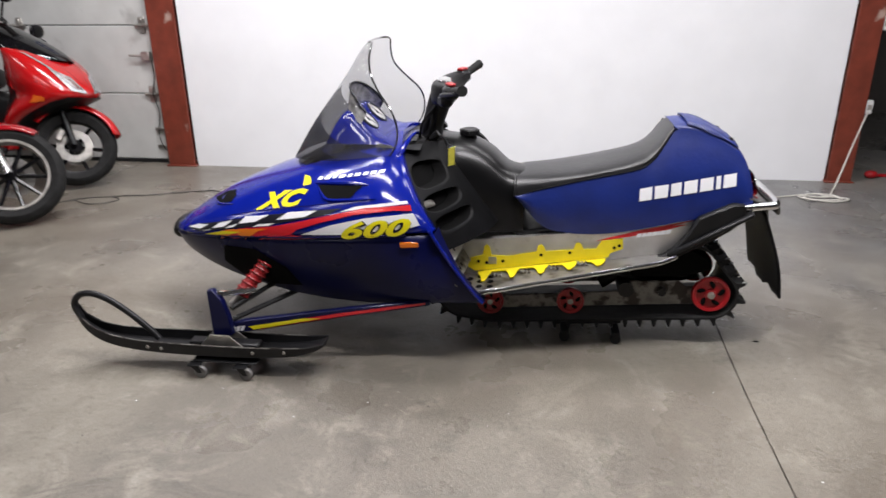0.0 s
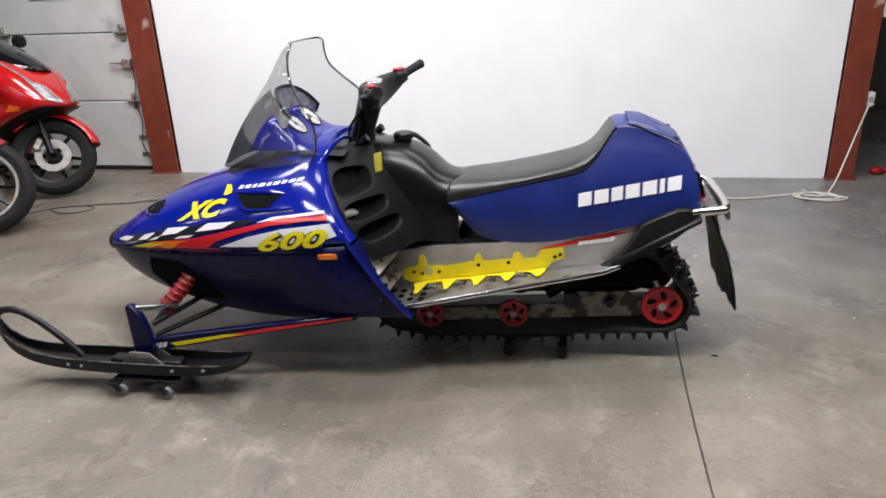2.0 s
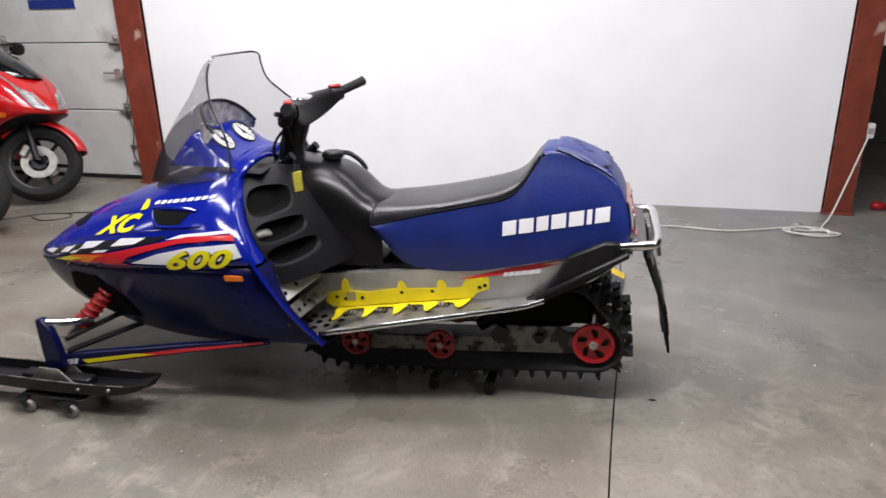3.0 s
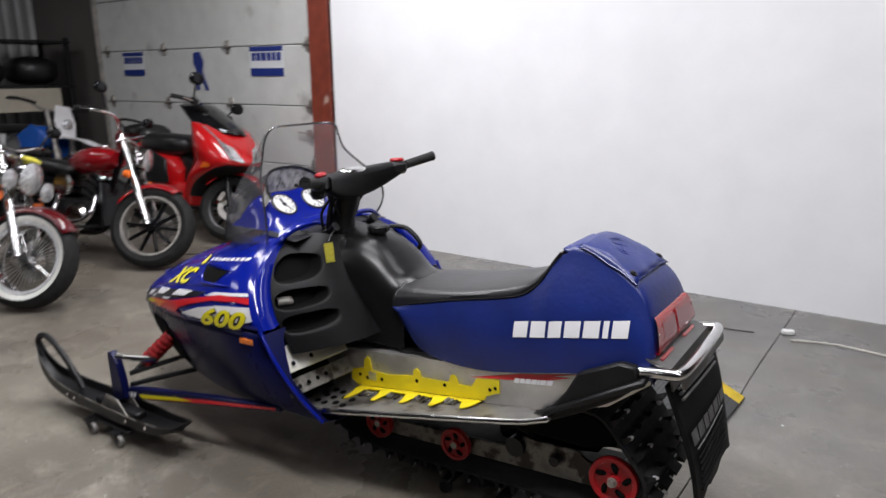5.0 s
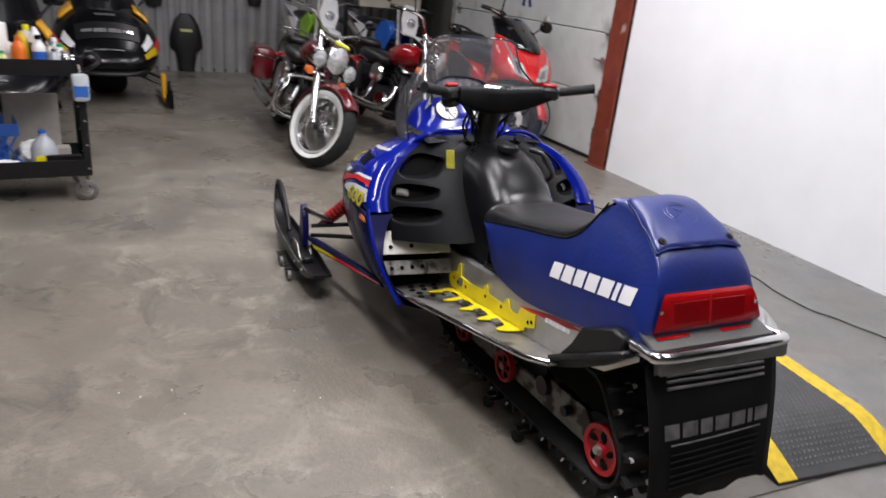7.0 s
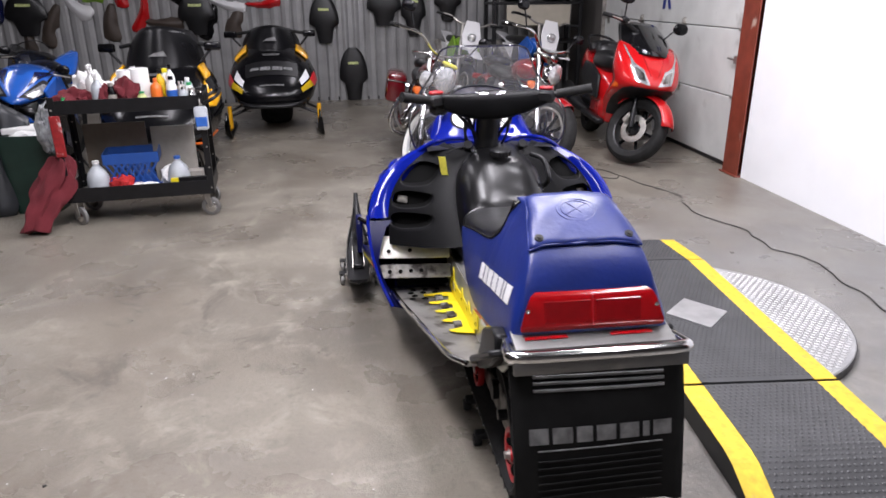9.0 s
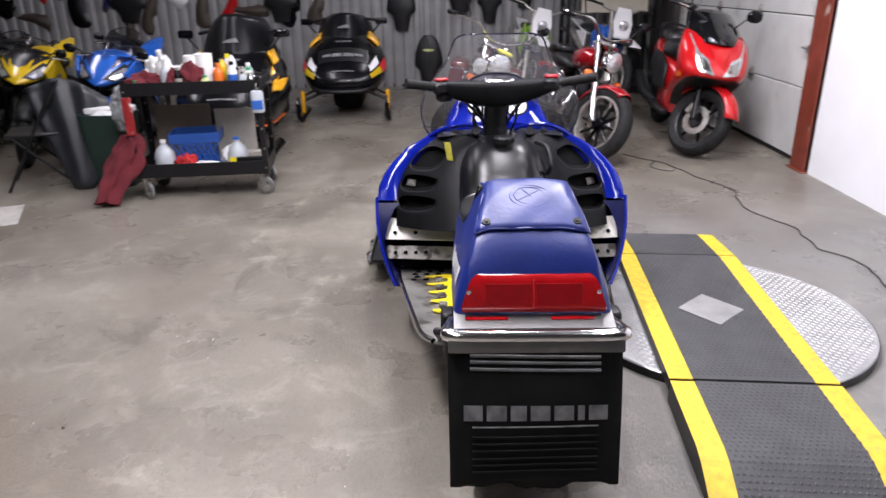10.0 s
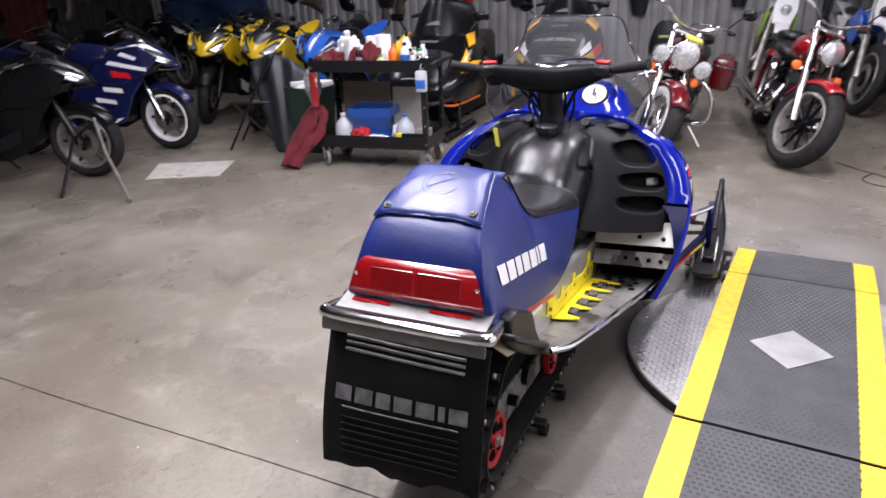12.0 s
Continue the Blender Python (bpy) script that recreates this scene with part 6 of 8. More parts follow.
    part("side_stand", tube([(-0.75, 0.12, 0.25), (-0.70, 0.33, 0.015), (-0.62, 0.36, 0.012)], 0.011, 8, False), CHROME, o)
    part("foot_peg", tube([(-0.55, -0.30, 0.28), (-0.55, 0.30, 0.28)], 0.013, 8, False), RUBBER, o)
    return o


AZ = [0.26, 0.38, 0.48, 0.56, 0.62, 0.66, 0.72, 0.80, 0.88, 0.93, 0.96]
AXF = [-0.38, -0.30, -0.18, 0.0, 0.13, 0.16, 0.12, 0.05, -0.05, -0.16, -0.30]
AW = [0.17, 0.215, 0.245, 0.255, 0.25, 0.255, 0.27, 0.27, 0.255, 0.235, 0.20]


def apron_pt(z, a, off=0.0):
    """A point of the scooter's front fairing: height and angle round it (0: straight ahead)."""
    xf, w = spl(z, AZ, AXF) + off, spl(z, AZ, AW) + off
    c, q = math.cos(a), math.sin(a)
    return (-0.46 + (xf + 0.46) * (0.5 + 0.5 * c) ** 0.72, w * math.copysign(abs(q) ** 0.8, q), z)


def apron_patch(corners, off, n=6):
    """A curved patch on the fairing between four (height, degrees) corners."""
    (z0, a0), (z1, a1), (z2, a2), (z3, a3) = corners
    rows = []
    for i in range(n + 1):
        t = i / n
        row = []
        for k in range(n + 1):
            u = k / n
            z = (z0 + (z1 - z0) * u) * (1 - t) + (z3 + (z2 - z3) * u) * t
            a = (a0 + (a1 - a0) * u) * (1 - t) + (a3 + (a2 - a3) * u) * t
            row.append(apron_pt(z, radians(a), off))
        rows.append(row)
    return loft(rows)


def scooter(m, label):
    o = thing("scooter", m @ Matrix.Scale(1.10, 4), label, "motor scooter")
    L, turn = 1.46, 40
    bike_wheel(o, "front_wheel", 0, 0.275, 0.125, turn, ENGINE, 6, hub_r=0.05, spoke_mat=BLACK_PAINT)
    bike_wheel(o, "rear_wheel", -L, 0.26, 0.14, 0, ENGINE, 6)
    fork(o, 0, 0.275, -0.13, 0.62, 0.095, BLACK_PAINT, turn, 0.019)
    fender(o, 0, 0.295, 0.17, 22, 150, RED_PAINT, turn, "red front fender")
    st = steer(turn, 0.275)
    part("caliper", box(0.05, 0.03, 0.09, st @ pose(-0.09, -0.075, 0.34, 0, 20, 0), 0.01), STEEL, o)
    rings = [[apron_pt(0.26 + 0.70 * k / 24, 2 * math.pi * i / 36) for i in range(36)] for k in range(25)]
    body = part("front_apron", loft(rings, closed=True, caps=True), RED_PAINT, o, "bright red front fairing", angle=50)
    part("mouth", apron_patch([(0.34, -62), (0.34, 62), (0.60, 50), (0.60, -50)], 0.004, 10), PLASTIC, body, "black lower grille")
    part("mouth_lip", apron_patch([(0.60, -50), (0.60, 50), (0.63, 34), (0.63, -34)], 0.012, 8), PLASTIC, body)
    part("nose_badge", apron_patch([(0.60, -3), (0.60, 3), (0.615, 2), (0.615, -2)], 0.004, 3), STEEL, body)
    for s in (-1, 1):
        hl = part("headlamp", apron_patch([(0.655, s * 4), (0.675, s * 28), (0.825, s * 38), (0.765, s * 13)], 0.005), LENS, body, "clear twin headlamp")
        part("lamp_bowl", apron_patch([(0.680, s * 9), (0.695, s * 22), (0.775, s * 27), (0.745, s * 14)], 0.008, 4), CHROME, hl)
        part("running_lamp", apron_patch([(0.80, s * 28), (0.81, s * 34), (0.925, s * 58), (0.915, s * 50)], 0.005), LENS, body)
        part("body_seam", apron_patch([(0.885, s * 16), (0.89, s * 16), (0.72, s * 3), (0.715, s * 3)], 0.003), BLACK_PAINT, body)
        part("side_vent", apron_patch([(0.50, s * 118), (0.48, s * 150), (0.72, s * 152), (0.66, s * 122)], 0.004), PLASTIC, body, "black side vent")
        part("turn_signal", apron_patch([(0.60, s * 62), (0.59, s * 84), (0.64, s * 88), (0.63, s * 70)], 0.005), ORANGE_LENS, body)
        for k in range(4):
            part("lamp_chip", apron_patch([(0.70 + 0.02 * k, s * (20 + 2 * k)), (0.70 + 0.02 * k, s * (22 + 2 * k)), (0.716 + 0.02 * k, s * (22 + 2 * k)), (0.716 + 0.02 * k, s * (20 + 2 * k))], 0.008, 2), CHROME, hl)
    rows = [[(0.0 - 0.46 * t - 0.20 * abs(u) ** 2.2 * (1 - 0.35 * t), (0.225 - 0.045 * t * t) * u, 0.875 + 0.235 * t ** 0.75 - 0.03 * abs(u) ** 2.5) for u in [k / 8 - 1 for k in range(17)]] for t in [j / 8 for j in range(9)]]
    ob = part("windscreen", loft(rows), TINT, o, "dark tinted windscreen")
    ob.modifiers.new("thickness", "SOLIDIFY").thickness = 0.004
    part("floor_tunnel", box(0.60, 0.34, 0.20, pose(-0.72, 0, 0.34), 0.05, seg=2), RED_PAINT, o)
    for s in (-1, 1):
        part("foot_board", box(0.62, 0.08, 0.05, pose(-0.72, s * 0.20, 0.25), 0.015), PLASTIC, o)
    part("centre_tunnel", box(0.40, 0.16, 0.26, pose(-0.60, 0, 0.52, 0, 14, 0), 0.05, seg=2), PLASTIC, o)
    rings = []
    for x, z0, z1, w in ((-0.62, 0.36, 0.56, 0.12), (-0.74, 0.33, 0.66, 0.18), (-1.0, 0.34, 0.70, 0.21), (-1.3, 0.42, 0.74, 0.21), (-1.6, 0.54, 0.79, 0.18), (-1.85, 0.66, 0.81, 0.11), (-1.95, 0.73, 0.80, 0.05)):
        rings.append([(x, w * math.copysign(abs(math.cos(a)) ** 0.6, math.cos(a)), (z0 + z1) / 2 + (z1 - z0) / 2 * math.copysign(abs(math.sin(a)) ** 0.6, math.sin(a))) for a in (2 * math.pi * k / 20 for k in range(20))])
    part("rear_body", loft(rings, closed=True, caps=True), RED_PAINT, o, "bright red rear body")
    for s in (-1, 1):
        part("side_panel", slab([(-0.66, 0.42), (-0.72, 0.62), (-1.0, 0.69), (-1.32, 0.70), (-1.42, 0.58), (-1.1, 0.40)], s * 0.195, s * 0.222, 0.01), PLASTIC, o, "black lower side panel")
    part("seat", blob(0.38, 0.190, 0.105, pose(-0.98, 0, 0.735, 0, -2, 0), 3), VINYL_BLACK, o)
    part("back_bolster", blob(0.06, 0.15, 0.09, pose(-1.27, 0, 0.81, 0, -25, 0), 2.6), VINYL_BLACK, o)
    part("pillion_seat", blob(0.25, 0.15, 0.07, pose(-1.48, 0, 0.83, 0, -6, 0), 3), VINYL_BLACK, o)
    part("grab_rail", tube([(-1.45, 0.15, 0.80), (-1.75, 0.13, 0.90), (-1.86, 0, 0.93), (-1.75, -0.13, 0.90), (-1.45, -0.15, 0.80)], 0.013, 8), STEEL_BLACK, o)
    part("engine", box(0.5, 0.24, 0.20, pose(-1.32, 0, 0.28), 0.05), ENGINE, o)
    part("exhaust", tube([(-1.1, -0.14, 0.24), (-1.4, -0.2, 0.28), (-1.85, -0.22, 0.38)], [0.03, 0.06, 0.065], 12), PLASTIC, o)
    hs = steer(turn * 0.8, 0.275) @ pose(-0.36, 0, 0)
    hb = part("handlebar", tube([hs @ Vector(p) for p in ((-0.20, 0.37, 1.03), (-0.08, 0.28, 1.04), (0, 0.08, 1.0), (0, -0.08, 1.0), (-0.08, -0.28, 1.04), (-0.20, -0.37, 1.03))], 0.018, 8), RUBBER, o)
    for s in (-1, 1):
        mirror(o, hs @ Vector((-0.06, s * 0.26, 1.05)), hs @ Vector((-0.02, s * 0.36, 1.20)), 0.065)
        part("lever", tube([hs @ Vector((-0.03, s * 0.22, 1.04)), hs @ Vector((-0.08, s * 0.37, 1.03))], 0.007, 6, False), STEEL, hb)
        part("switch_block", box(0.06, 0.07, 0.05, hs @ pose(-0.06, s * 0.25, 1.045), 0.01), PLASTIC, hb)
    part("dash", box(0.20, 0.28, 0.10, pose(-0.36, 0, 0.985), 0.04, seg=2), PLASTIC, o)
    part("side_stand", tube([(-0.85, 0.12, 0.22), (-0.80, 0.34, 0.06)], 0.012, 8, False), STEEL_BLACK, o)
    return o


def sport_bike(m, label, paint, accent, turn=0, white_rim=False, accent2=None):
    o = thing("sport_bike", m, label, "motorcycle", "row of sport bikes")
    L = 1.40
    bike_wheel(o, "front_wheel", 0, 0.30, 0.115, turn, WHITE_DECAL if white_rim else ENGINE if paint is BIKE_YELLOW else STEEL, 6)
    bike_wheel(o, "rear_wheel", -L, 0.315, 0.17, 0, WHITE_DECAL if white_rim else ENGINE, 6)
    fork(o, 0, 0.30, -0.20, 0.86, 0.10, CHROME if white_rim else STEEL_BLACK, turn, 0.024)
    fender(o, 0, 0.31, 0.14, 30, 150, PLASTIC if paint is BIKE_YELLOW else paint, turn)
    # beak-nosed fairing
    NX = [0.17, 0.12, 0.04, -0.08, -0.22, -0.36]
    NZ, NH, NW = [0.745, 0.765, 0.80, 0.84, 0.865, 0.86], [0.012, 0.045, 0.085, 0.12, 0.13, 0.12], [0.02, 0.085, 0.165, 0.215, 0.225, 0.22]

    def nose_pt(x, a, off=0.0):
        xs = [-q for q in NX]
        zc, h, w = (float(np.interp(-x, xs, c)) for c in (NZ, NH, NW))
        c, q = math.cos(a), math.sin(a)
        return (x, (w + off) * math.copysign(abs(c) ** 1.05, c), zc + (h + off) * math.copysign(abs(q) ** 1.15, q))

    def nose_patch(c, off, n=4):
        rows = []
        for i in range(n + 1):
            t = i / n
            rows.append([])
            for k in range(n + 1):
                u = k / n
                x = (c[0][0] + (c[1][0] - c[0][0]) * u) * (1 - t) + (c[3][0] + (c[2][0] - c[3][0]) * u) * t
                a = (c[0][1] + (c[1][1] - c[0][1]) * u) * (1 - t) + (c[3][1] + (c[2][1] - c[3][1]) * u) * t
                rows[-1].append(nose_pt(x, radians(a), off))
        return loft(rows)

    rings = [[nose_pt(0.17 - 0.53 * k / 14, 2 * math.pi * i / 28) for i in range(28)] for k in range(15)]
    nose = part("nose_fairing", loft(rings, closed=True, caps=True), paint, o, "painted nose fairing", angle=50)
    for s in (-1, 1):
        f = (lambda a: a) if s > 0 else (lambda a: 180 - a)
        part("lamp_surround", nose_patch([(0.14, f(52)), (0.10, f(-12)), (-0.10, f(-6)), (-0.06, f(40))], 0.003), PLASTIC, nose)
        part("headlamp", nose_patch([(0.115, f(44)), (0.09, f(0)), (-0.06, f(2)), (-0.03, f(32))], 0.006), LENS, nose, "clear slanted headlamp")
        part("nose_flash", nose_patch([(0.06, f(58)), (-0.07, f(44)), (-0.24, f(30)), (-0.10, f(64))], 0.004), PLASTIC if paint is BIKE_YELLOW else accent, nose)
        part("air_scoop", nose_patch([(0.12, f(-40)), (0.06, f(-20)), (-0.06, f(-26)), (0.0, f(-52))], 0.004), DARK, nose)
        if paint is BIKE_YELLOW:
            part("visor_panel", nose_patch([(0.07, f(90)), (0.04, f(70)), (-0.34, f(40)), (-0.34, f(90))], 0.006, 6), SCREEN_BLACK, nose, "black panel under the screen")
        b = slab([(0.06, 0.775), (-0.06, 0.765), (-0.24, 0.70), (-0.16, 0.66), (0.0, 0.71)], s * 0.13, s * 0.195, 0.008)
        part("chin", b, PLASTIC, nose)
        side = [(-0.02, 0.86), (-0.10, 0.66), (-0.22, 0.50), (-0.30, 0.30), (-0.52, 0.20), (-0.86, 0.22), (-0.98, 0.32), (-0.80, 0.50), (-0.66, 0.62), (-0.52, 0.78), (-0.36, 0.90), (-0.15, 0.93)]
        b = slab(side, s * 0.205, s * 0.222, 0.006)
        for v in b.verts:
            v.co.y += s * (0.03 * (v.co.z - 0.55) - 0.06 * max(0, v.co.x + 0.25) / 0.25 - 0.05 * max(0, 0.5 - v.co.z))
        sf = part("side_fairing", b, BLACK_PAINT if paint in (BIKE_YELLOW, BIKE_BLUE) else paint, o, "painted side fairing")
        def skin(shape, y, wing=False):
            b = slab(shape, s * y, s * (y + 0.003))
            for v in b.verts:
                if wing:
                    v.co.y -= s * (0.30 * max(0, v.co.x + 0.12) + 0.10 * max(0, 0.72 - v.co.z))
                else:
                    v.co.y += s * (0.03 * (v.co.z - 0.55) - 0.06 * max(0, v.co.x + 0.25) / 0.25 - 0.05 * max(0, 0.5 - v.co.z))
            return b

        if white_rim:
            for shape in ([(-0.06, 0.715), (-0.05, 0.745), (-0.37, 0.815), (-0.40, 0.785)], [(-0.14, 0.81), (-0.12, 0.835), (-0.25, 0.885), (-0.285, 0.86)]):
                part("flash", skin(shape, 0.2445, True), accent, sf, smooth=False)
            part("flash", skin([(-0.19, 0.655), (-0.21, 0.705), (-0.37, 0.735), (-0.36, 0.675)], 0.2445, True), accent2, sf, "red block", smooth=False)
            for shape in ([(-0.29, 0.535), (-0.30, 0.575), (-0.47, 0.595), (-0.46, 0.555)], [(-0.36, 0.44), (-0.37, 0.475), (-0.55, 0.505), (-0.54, 0.465)], [(-0.315, 0.32), (-0.53, 0.215), (-0.62, 0.225), (-0.42, 0.31)]):
                part("lower_flash", skin(shape, 0.2235), accent, sf, smooth=False)
        else:
            part("flash", skin([(-0.16, 0.80), (-0.30, 0.66), (-0.62, 0.56), (-0.80, 0.44), (-0.66, 0.60), (-0.40, 0.74)], 0.224), paint if paint in (BIKE_YELLOW, BIKE_BLUE) else accent, sf, smooth=False)
            part("lower_flash", skin([(-0.36, 0.46), (-0.62, 0.36), (-0.80, 0.28), (-0.60, 0.26), (-0.40, 0.34)], 0.224), accent2 or accent, sf, smooth=False)
        part("air_intake", slab([(-0.14, 0.74), (-0.28, 0.62), (-0.36, 0.70), (-0.24, 0.80)], s * 0.226, s * 0.231), DARK, sf, smooth=False)
        b = slab([(0.04, 0.83), (-0.06, 0.70), (-0.30, 0.60), (-0.52, 0.63), (-0.40, 0.78), (-0.22, 0.92), (-0.10, 0.93)], s * 0.222, s * 0.244, 0.006)
        for v in b.verts:
            v.co.y -= s * (0.30 * max(0, v.co.x + 0.12) + 0.10 * max(0, 0.72 - v.co.z))
        part("cowl_wing", b, paint, o, "painted fairing wing", smooth=False)
        mirror(o, (-0.12, s * 0.17, 0.94), (-0.10, s * 0.29, 0.985), 0.05)
        hb = part("clip_on", tube([(-0.27, s * 0.10, 0.93), (-0.34, s * 0.30, 0.91)], 0.016, 8, False), RUBBER, o)
        part("lever", tube([(-0.24, s * 0.14, 0.93), (-0.27, s * 0.30, 0.91)], 0.006, 6, False), STEEL, hb)
    rows = [[(0.0 - 0.32 * t - 0.10 * abs(u) ** 2, (0.165 - 0.02 * t) * u, 0.905 + 0.18 * t ** 0.8 - 0.06 * abs(u) ** 2) for u in [k / 6 - 1 for k in range(13)]] for t in [j / 6 for j in range(7)]]
    part("windscreen", loft(rows), SMOKE, o, "smoked windscreen")
    part("screen_edging", tube(rows[-1], 0.005, 6, False), CHROME if white_rim else PLASTIC, o)
    part("tank", blob(0.27, 0.155, 0.13, pose(-0.62, 0, 0.84, 0, 10, 0), 2.6), BLACK_PAINT if paint is BIKE_BLUE else paint, o, "painted fuel tank")
    part("seat", blob(0.22, 0.13, 0.045, pose(-0.98, 0, 0.80, 0, 4, 0), 3), VINYL_BLACK, o)
    rings = []
    for x, zc, h, w in ((-1.05, 0.80, 0.06, 0.14), (-1.25, 0.86, 0.055, 0.12), (-1.45, 0.92, 0.045, 0.09), (-1.66, 0.97, 0.02, 0.04)):
        rings.append([(x, w * math.copysign(abs(math.cos(a)) ** 0.7, math.cos(a)), zc + h * math.copysign(abs(math.sin(a)) ** 0.7, math.sin(a))) for a in (2 * math.pi * k / 18 for k in range(18))])
    part("tail", loft(rings, closed=True, caps=True), paint, o, "painted tail")
    part("engine", box(0.46, 0.34, 0.34, pose(-0.58, 0, 0.44), 0.05), ENGINE, o)
    part("swingarm", box(0.62, 0.22, 0.06, pose(-1.08, 0, 0.36, 0, 4, 0), 0.02), ENGINE, o)
    part("exhaust", tube([(-0.7, -0.15, 0.22), (-1.0, -0.18, 0.32), (-1.5, -0.20, 0.58)], [0.03, 0.05, 0.055], 12), STEEL, o)
    part("side_stand", tube([(-0.8, 0.14, 0.24), (-0.76, 0.32, 0.015)], 0.011, 8, False), STEEL_BLACK, o)
    return o


def dirt_bike(m, label, paint, accent):
    o = thing("dirt_bike", m, label, "dirt bike", "off-road bikes by the ribbed wall")
    L = 1.46
    bike_wheel(o, "front_wheel", 0, 0.35, 0.09, 6, STEEL, 36, disc=True)
    bike_wheel(o, "rear_wheel", -L, 0.335, 0.12, 0, STEEL, 36, disc=True)
    fork(o, 0, 0.35, -0.36, 1.12, 0.10, STEEL, 6, 0.026)
    b = slab([(0.32, 0.80), (0.10, 0.86), (-0.20, 0.88), (-0.46, 0.90), (-0.46, 0.885), (-0.18, 0.86), (0.10, 0.84), (0.32, 0.785)], -0.07, 0.07, 0.004)
    part("front_fender", b, paint, o)
    part("number_plate", slab([(-0.09, -0.06), (0.09, -0.06), (0.12, 0.12), (0.08, 0.30), (-0.08, 0.30), (-0.12, 0.12)], 0, 0.012, 0.004, axis="x"), WHITE_PAINT, o, "white front plate").matrix_local = pose(-0.16, 0, 0.90, 0, -18, 0)
    part("headlamp", blob(0.03, 0.055, 0.05, pose(-0.15, 0, 1.0), 2.4, 14), LENS, o)
    part("handlebar", tube([(-0.48, 0.40, 1.20), (-0.42, 0.26, 1.20), (-0.38, 0.12, 1.14), (-0.38, -0.12, 1.14), (-0.42, -0.26, 1.20), (-0.48, -0.40, 1.20)], 0.013, 8), STEEL, o)
    for s in (-1, 1):
        part("hand_guard", tube([(-0.50, s * 0.41, 1.20), (-0.36, s * 0.40, 1.20), (-0.32, s * 0.24, 1.18)], 0.016, 6), PLASTIC, o)
        b = slab([(-0.26, 0.86), (-0.36, 0.62), (-0.60, 0.66), (-0.72, 0.86), (-0.5, 0.98)], s * 0.14, s * 0.16, 0.008)
        part("shroud", b, accent, o)
        b = slab([(-0.95, 0.62), (-1.3, 0.72), (-1.34, 0.86), (-0.95, 0.86)], s * 0.12, s * 0.135, 0.006)
        part("side_panel", b, paint, o)
    part("tank", blob(0.22, 0.12, 0.12, pose(-0.56, 0, 0.86), 2.5), accent, o)
    part("seat", blob(0.46, 0.085, 0.05, pose(-1.05, 0, 0.93, 0, -2, 0), 3.5), VINYL_BLACK, o)
    part("rear_fender", slab([(-1.20, 0.86), (-1.5, 0.93), (-1.85, 1.0), (-1.85, 0.985), (-1.5, 0.91), (-1.20, 0.83)], -0.08, 0.08, 0.004), paint, o)
    part("engine", box(0.34, 0.24, 0.40, pose(-0.62, 0, 0.46), 0.05), ENGINE, o)
    part("swingarm", box(0.60, 0.18, 0.06, pose(-1.12, 0, 0.38, 0, 2, 0), 0.015), STEEL, o)
    part("exhaust", tube([(-0.46, -0.08, 0.55), (-0.42, -0.14, 0.40), (-0.8, -0.16, 0.60), (-1.4, -0.17, 0.84)], [0.02, 0.022, 0.03, 0.05], 10), STEEL, o)
    part("side_stand", tube([(-0.8, 0.10, 0.34), (-0.78, 0.30, 0.015)], 0.010, 8, False), STEEL_BLACK, o)
    return o


SX = [0.0, 0.05, 0.18, 0.40, 0.65, 0.95]
SZT, SZC, SZB, SW = [0.44, 0.53, 0.66, 0.80, 0.91, 0.98], [0.40, 0.42, 0.46, 0.50, 0.52, 0.54], [0.34, 0.30, 0.27, 0.25, 0.25, 0.27], [0.16, 0.33, 0.44, 0.49, 0.50, 0.46]


def cowl_pt(x, a, off=0.0):
    """A point on a parked machine's hood: distance behind the nose and angle from the crown."""
    zt, zc, w = (float(np.interp(x, SX, c)) for c in (SZT, SZC, SW))
    q, c = math.sin(a), math.cos(a)
    return (-x, (w + off) * math.copysign(abs(q) ** 0.9, q), zc + (zt - zc + off) * abs(c) ** 0.85)


def cowl_patch(corners, off, n=5):
    rows = []
    (x0, a0), (x1, a1), (x2, a2), (x3, a3) = corners
    for i in range(n + 1):
        t = i / n
        rows.append([cowl_pt((x0 + (x1 - x0) * u) * (1 - t) + (x3 + (x2 - x3) * u) * t, radians((a0 + (a1 - a0) * u) * (1 - t) + (a3 + (a2 - a3) * u) * t), off) for u in (k / n for k in range(n + 1))])
    return loft(rows)


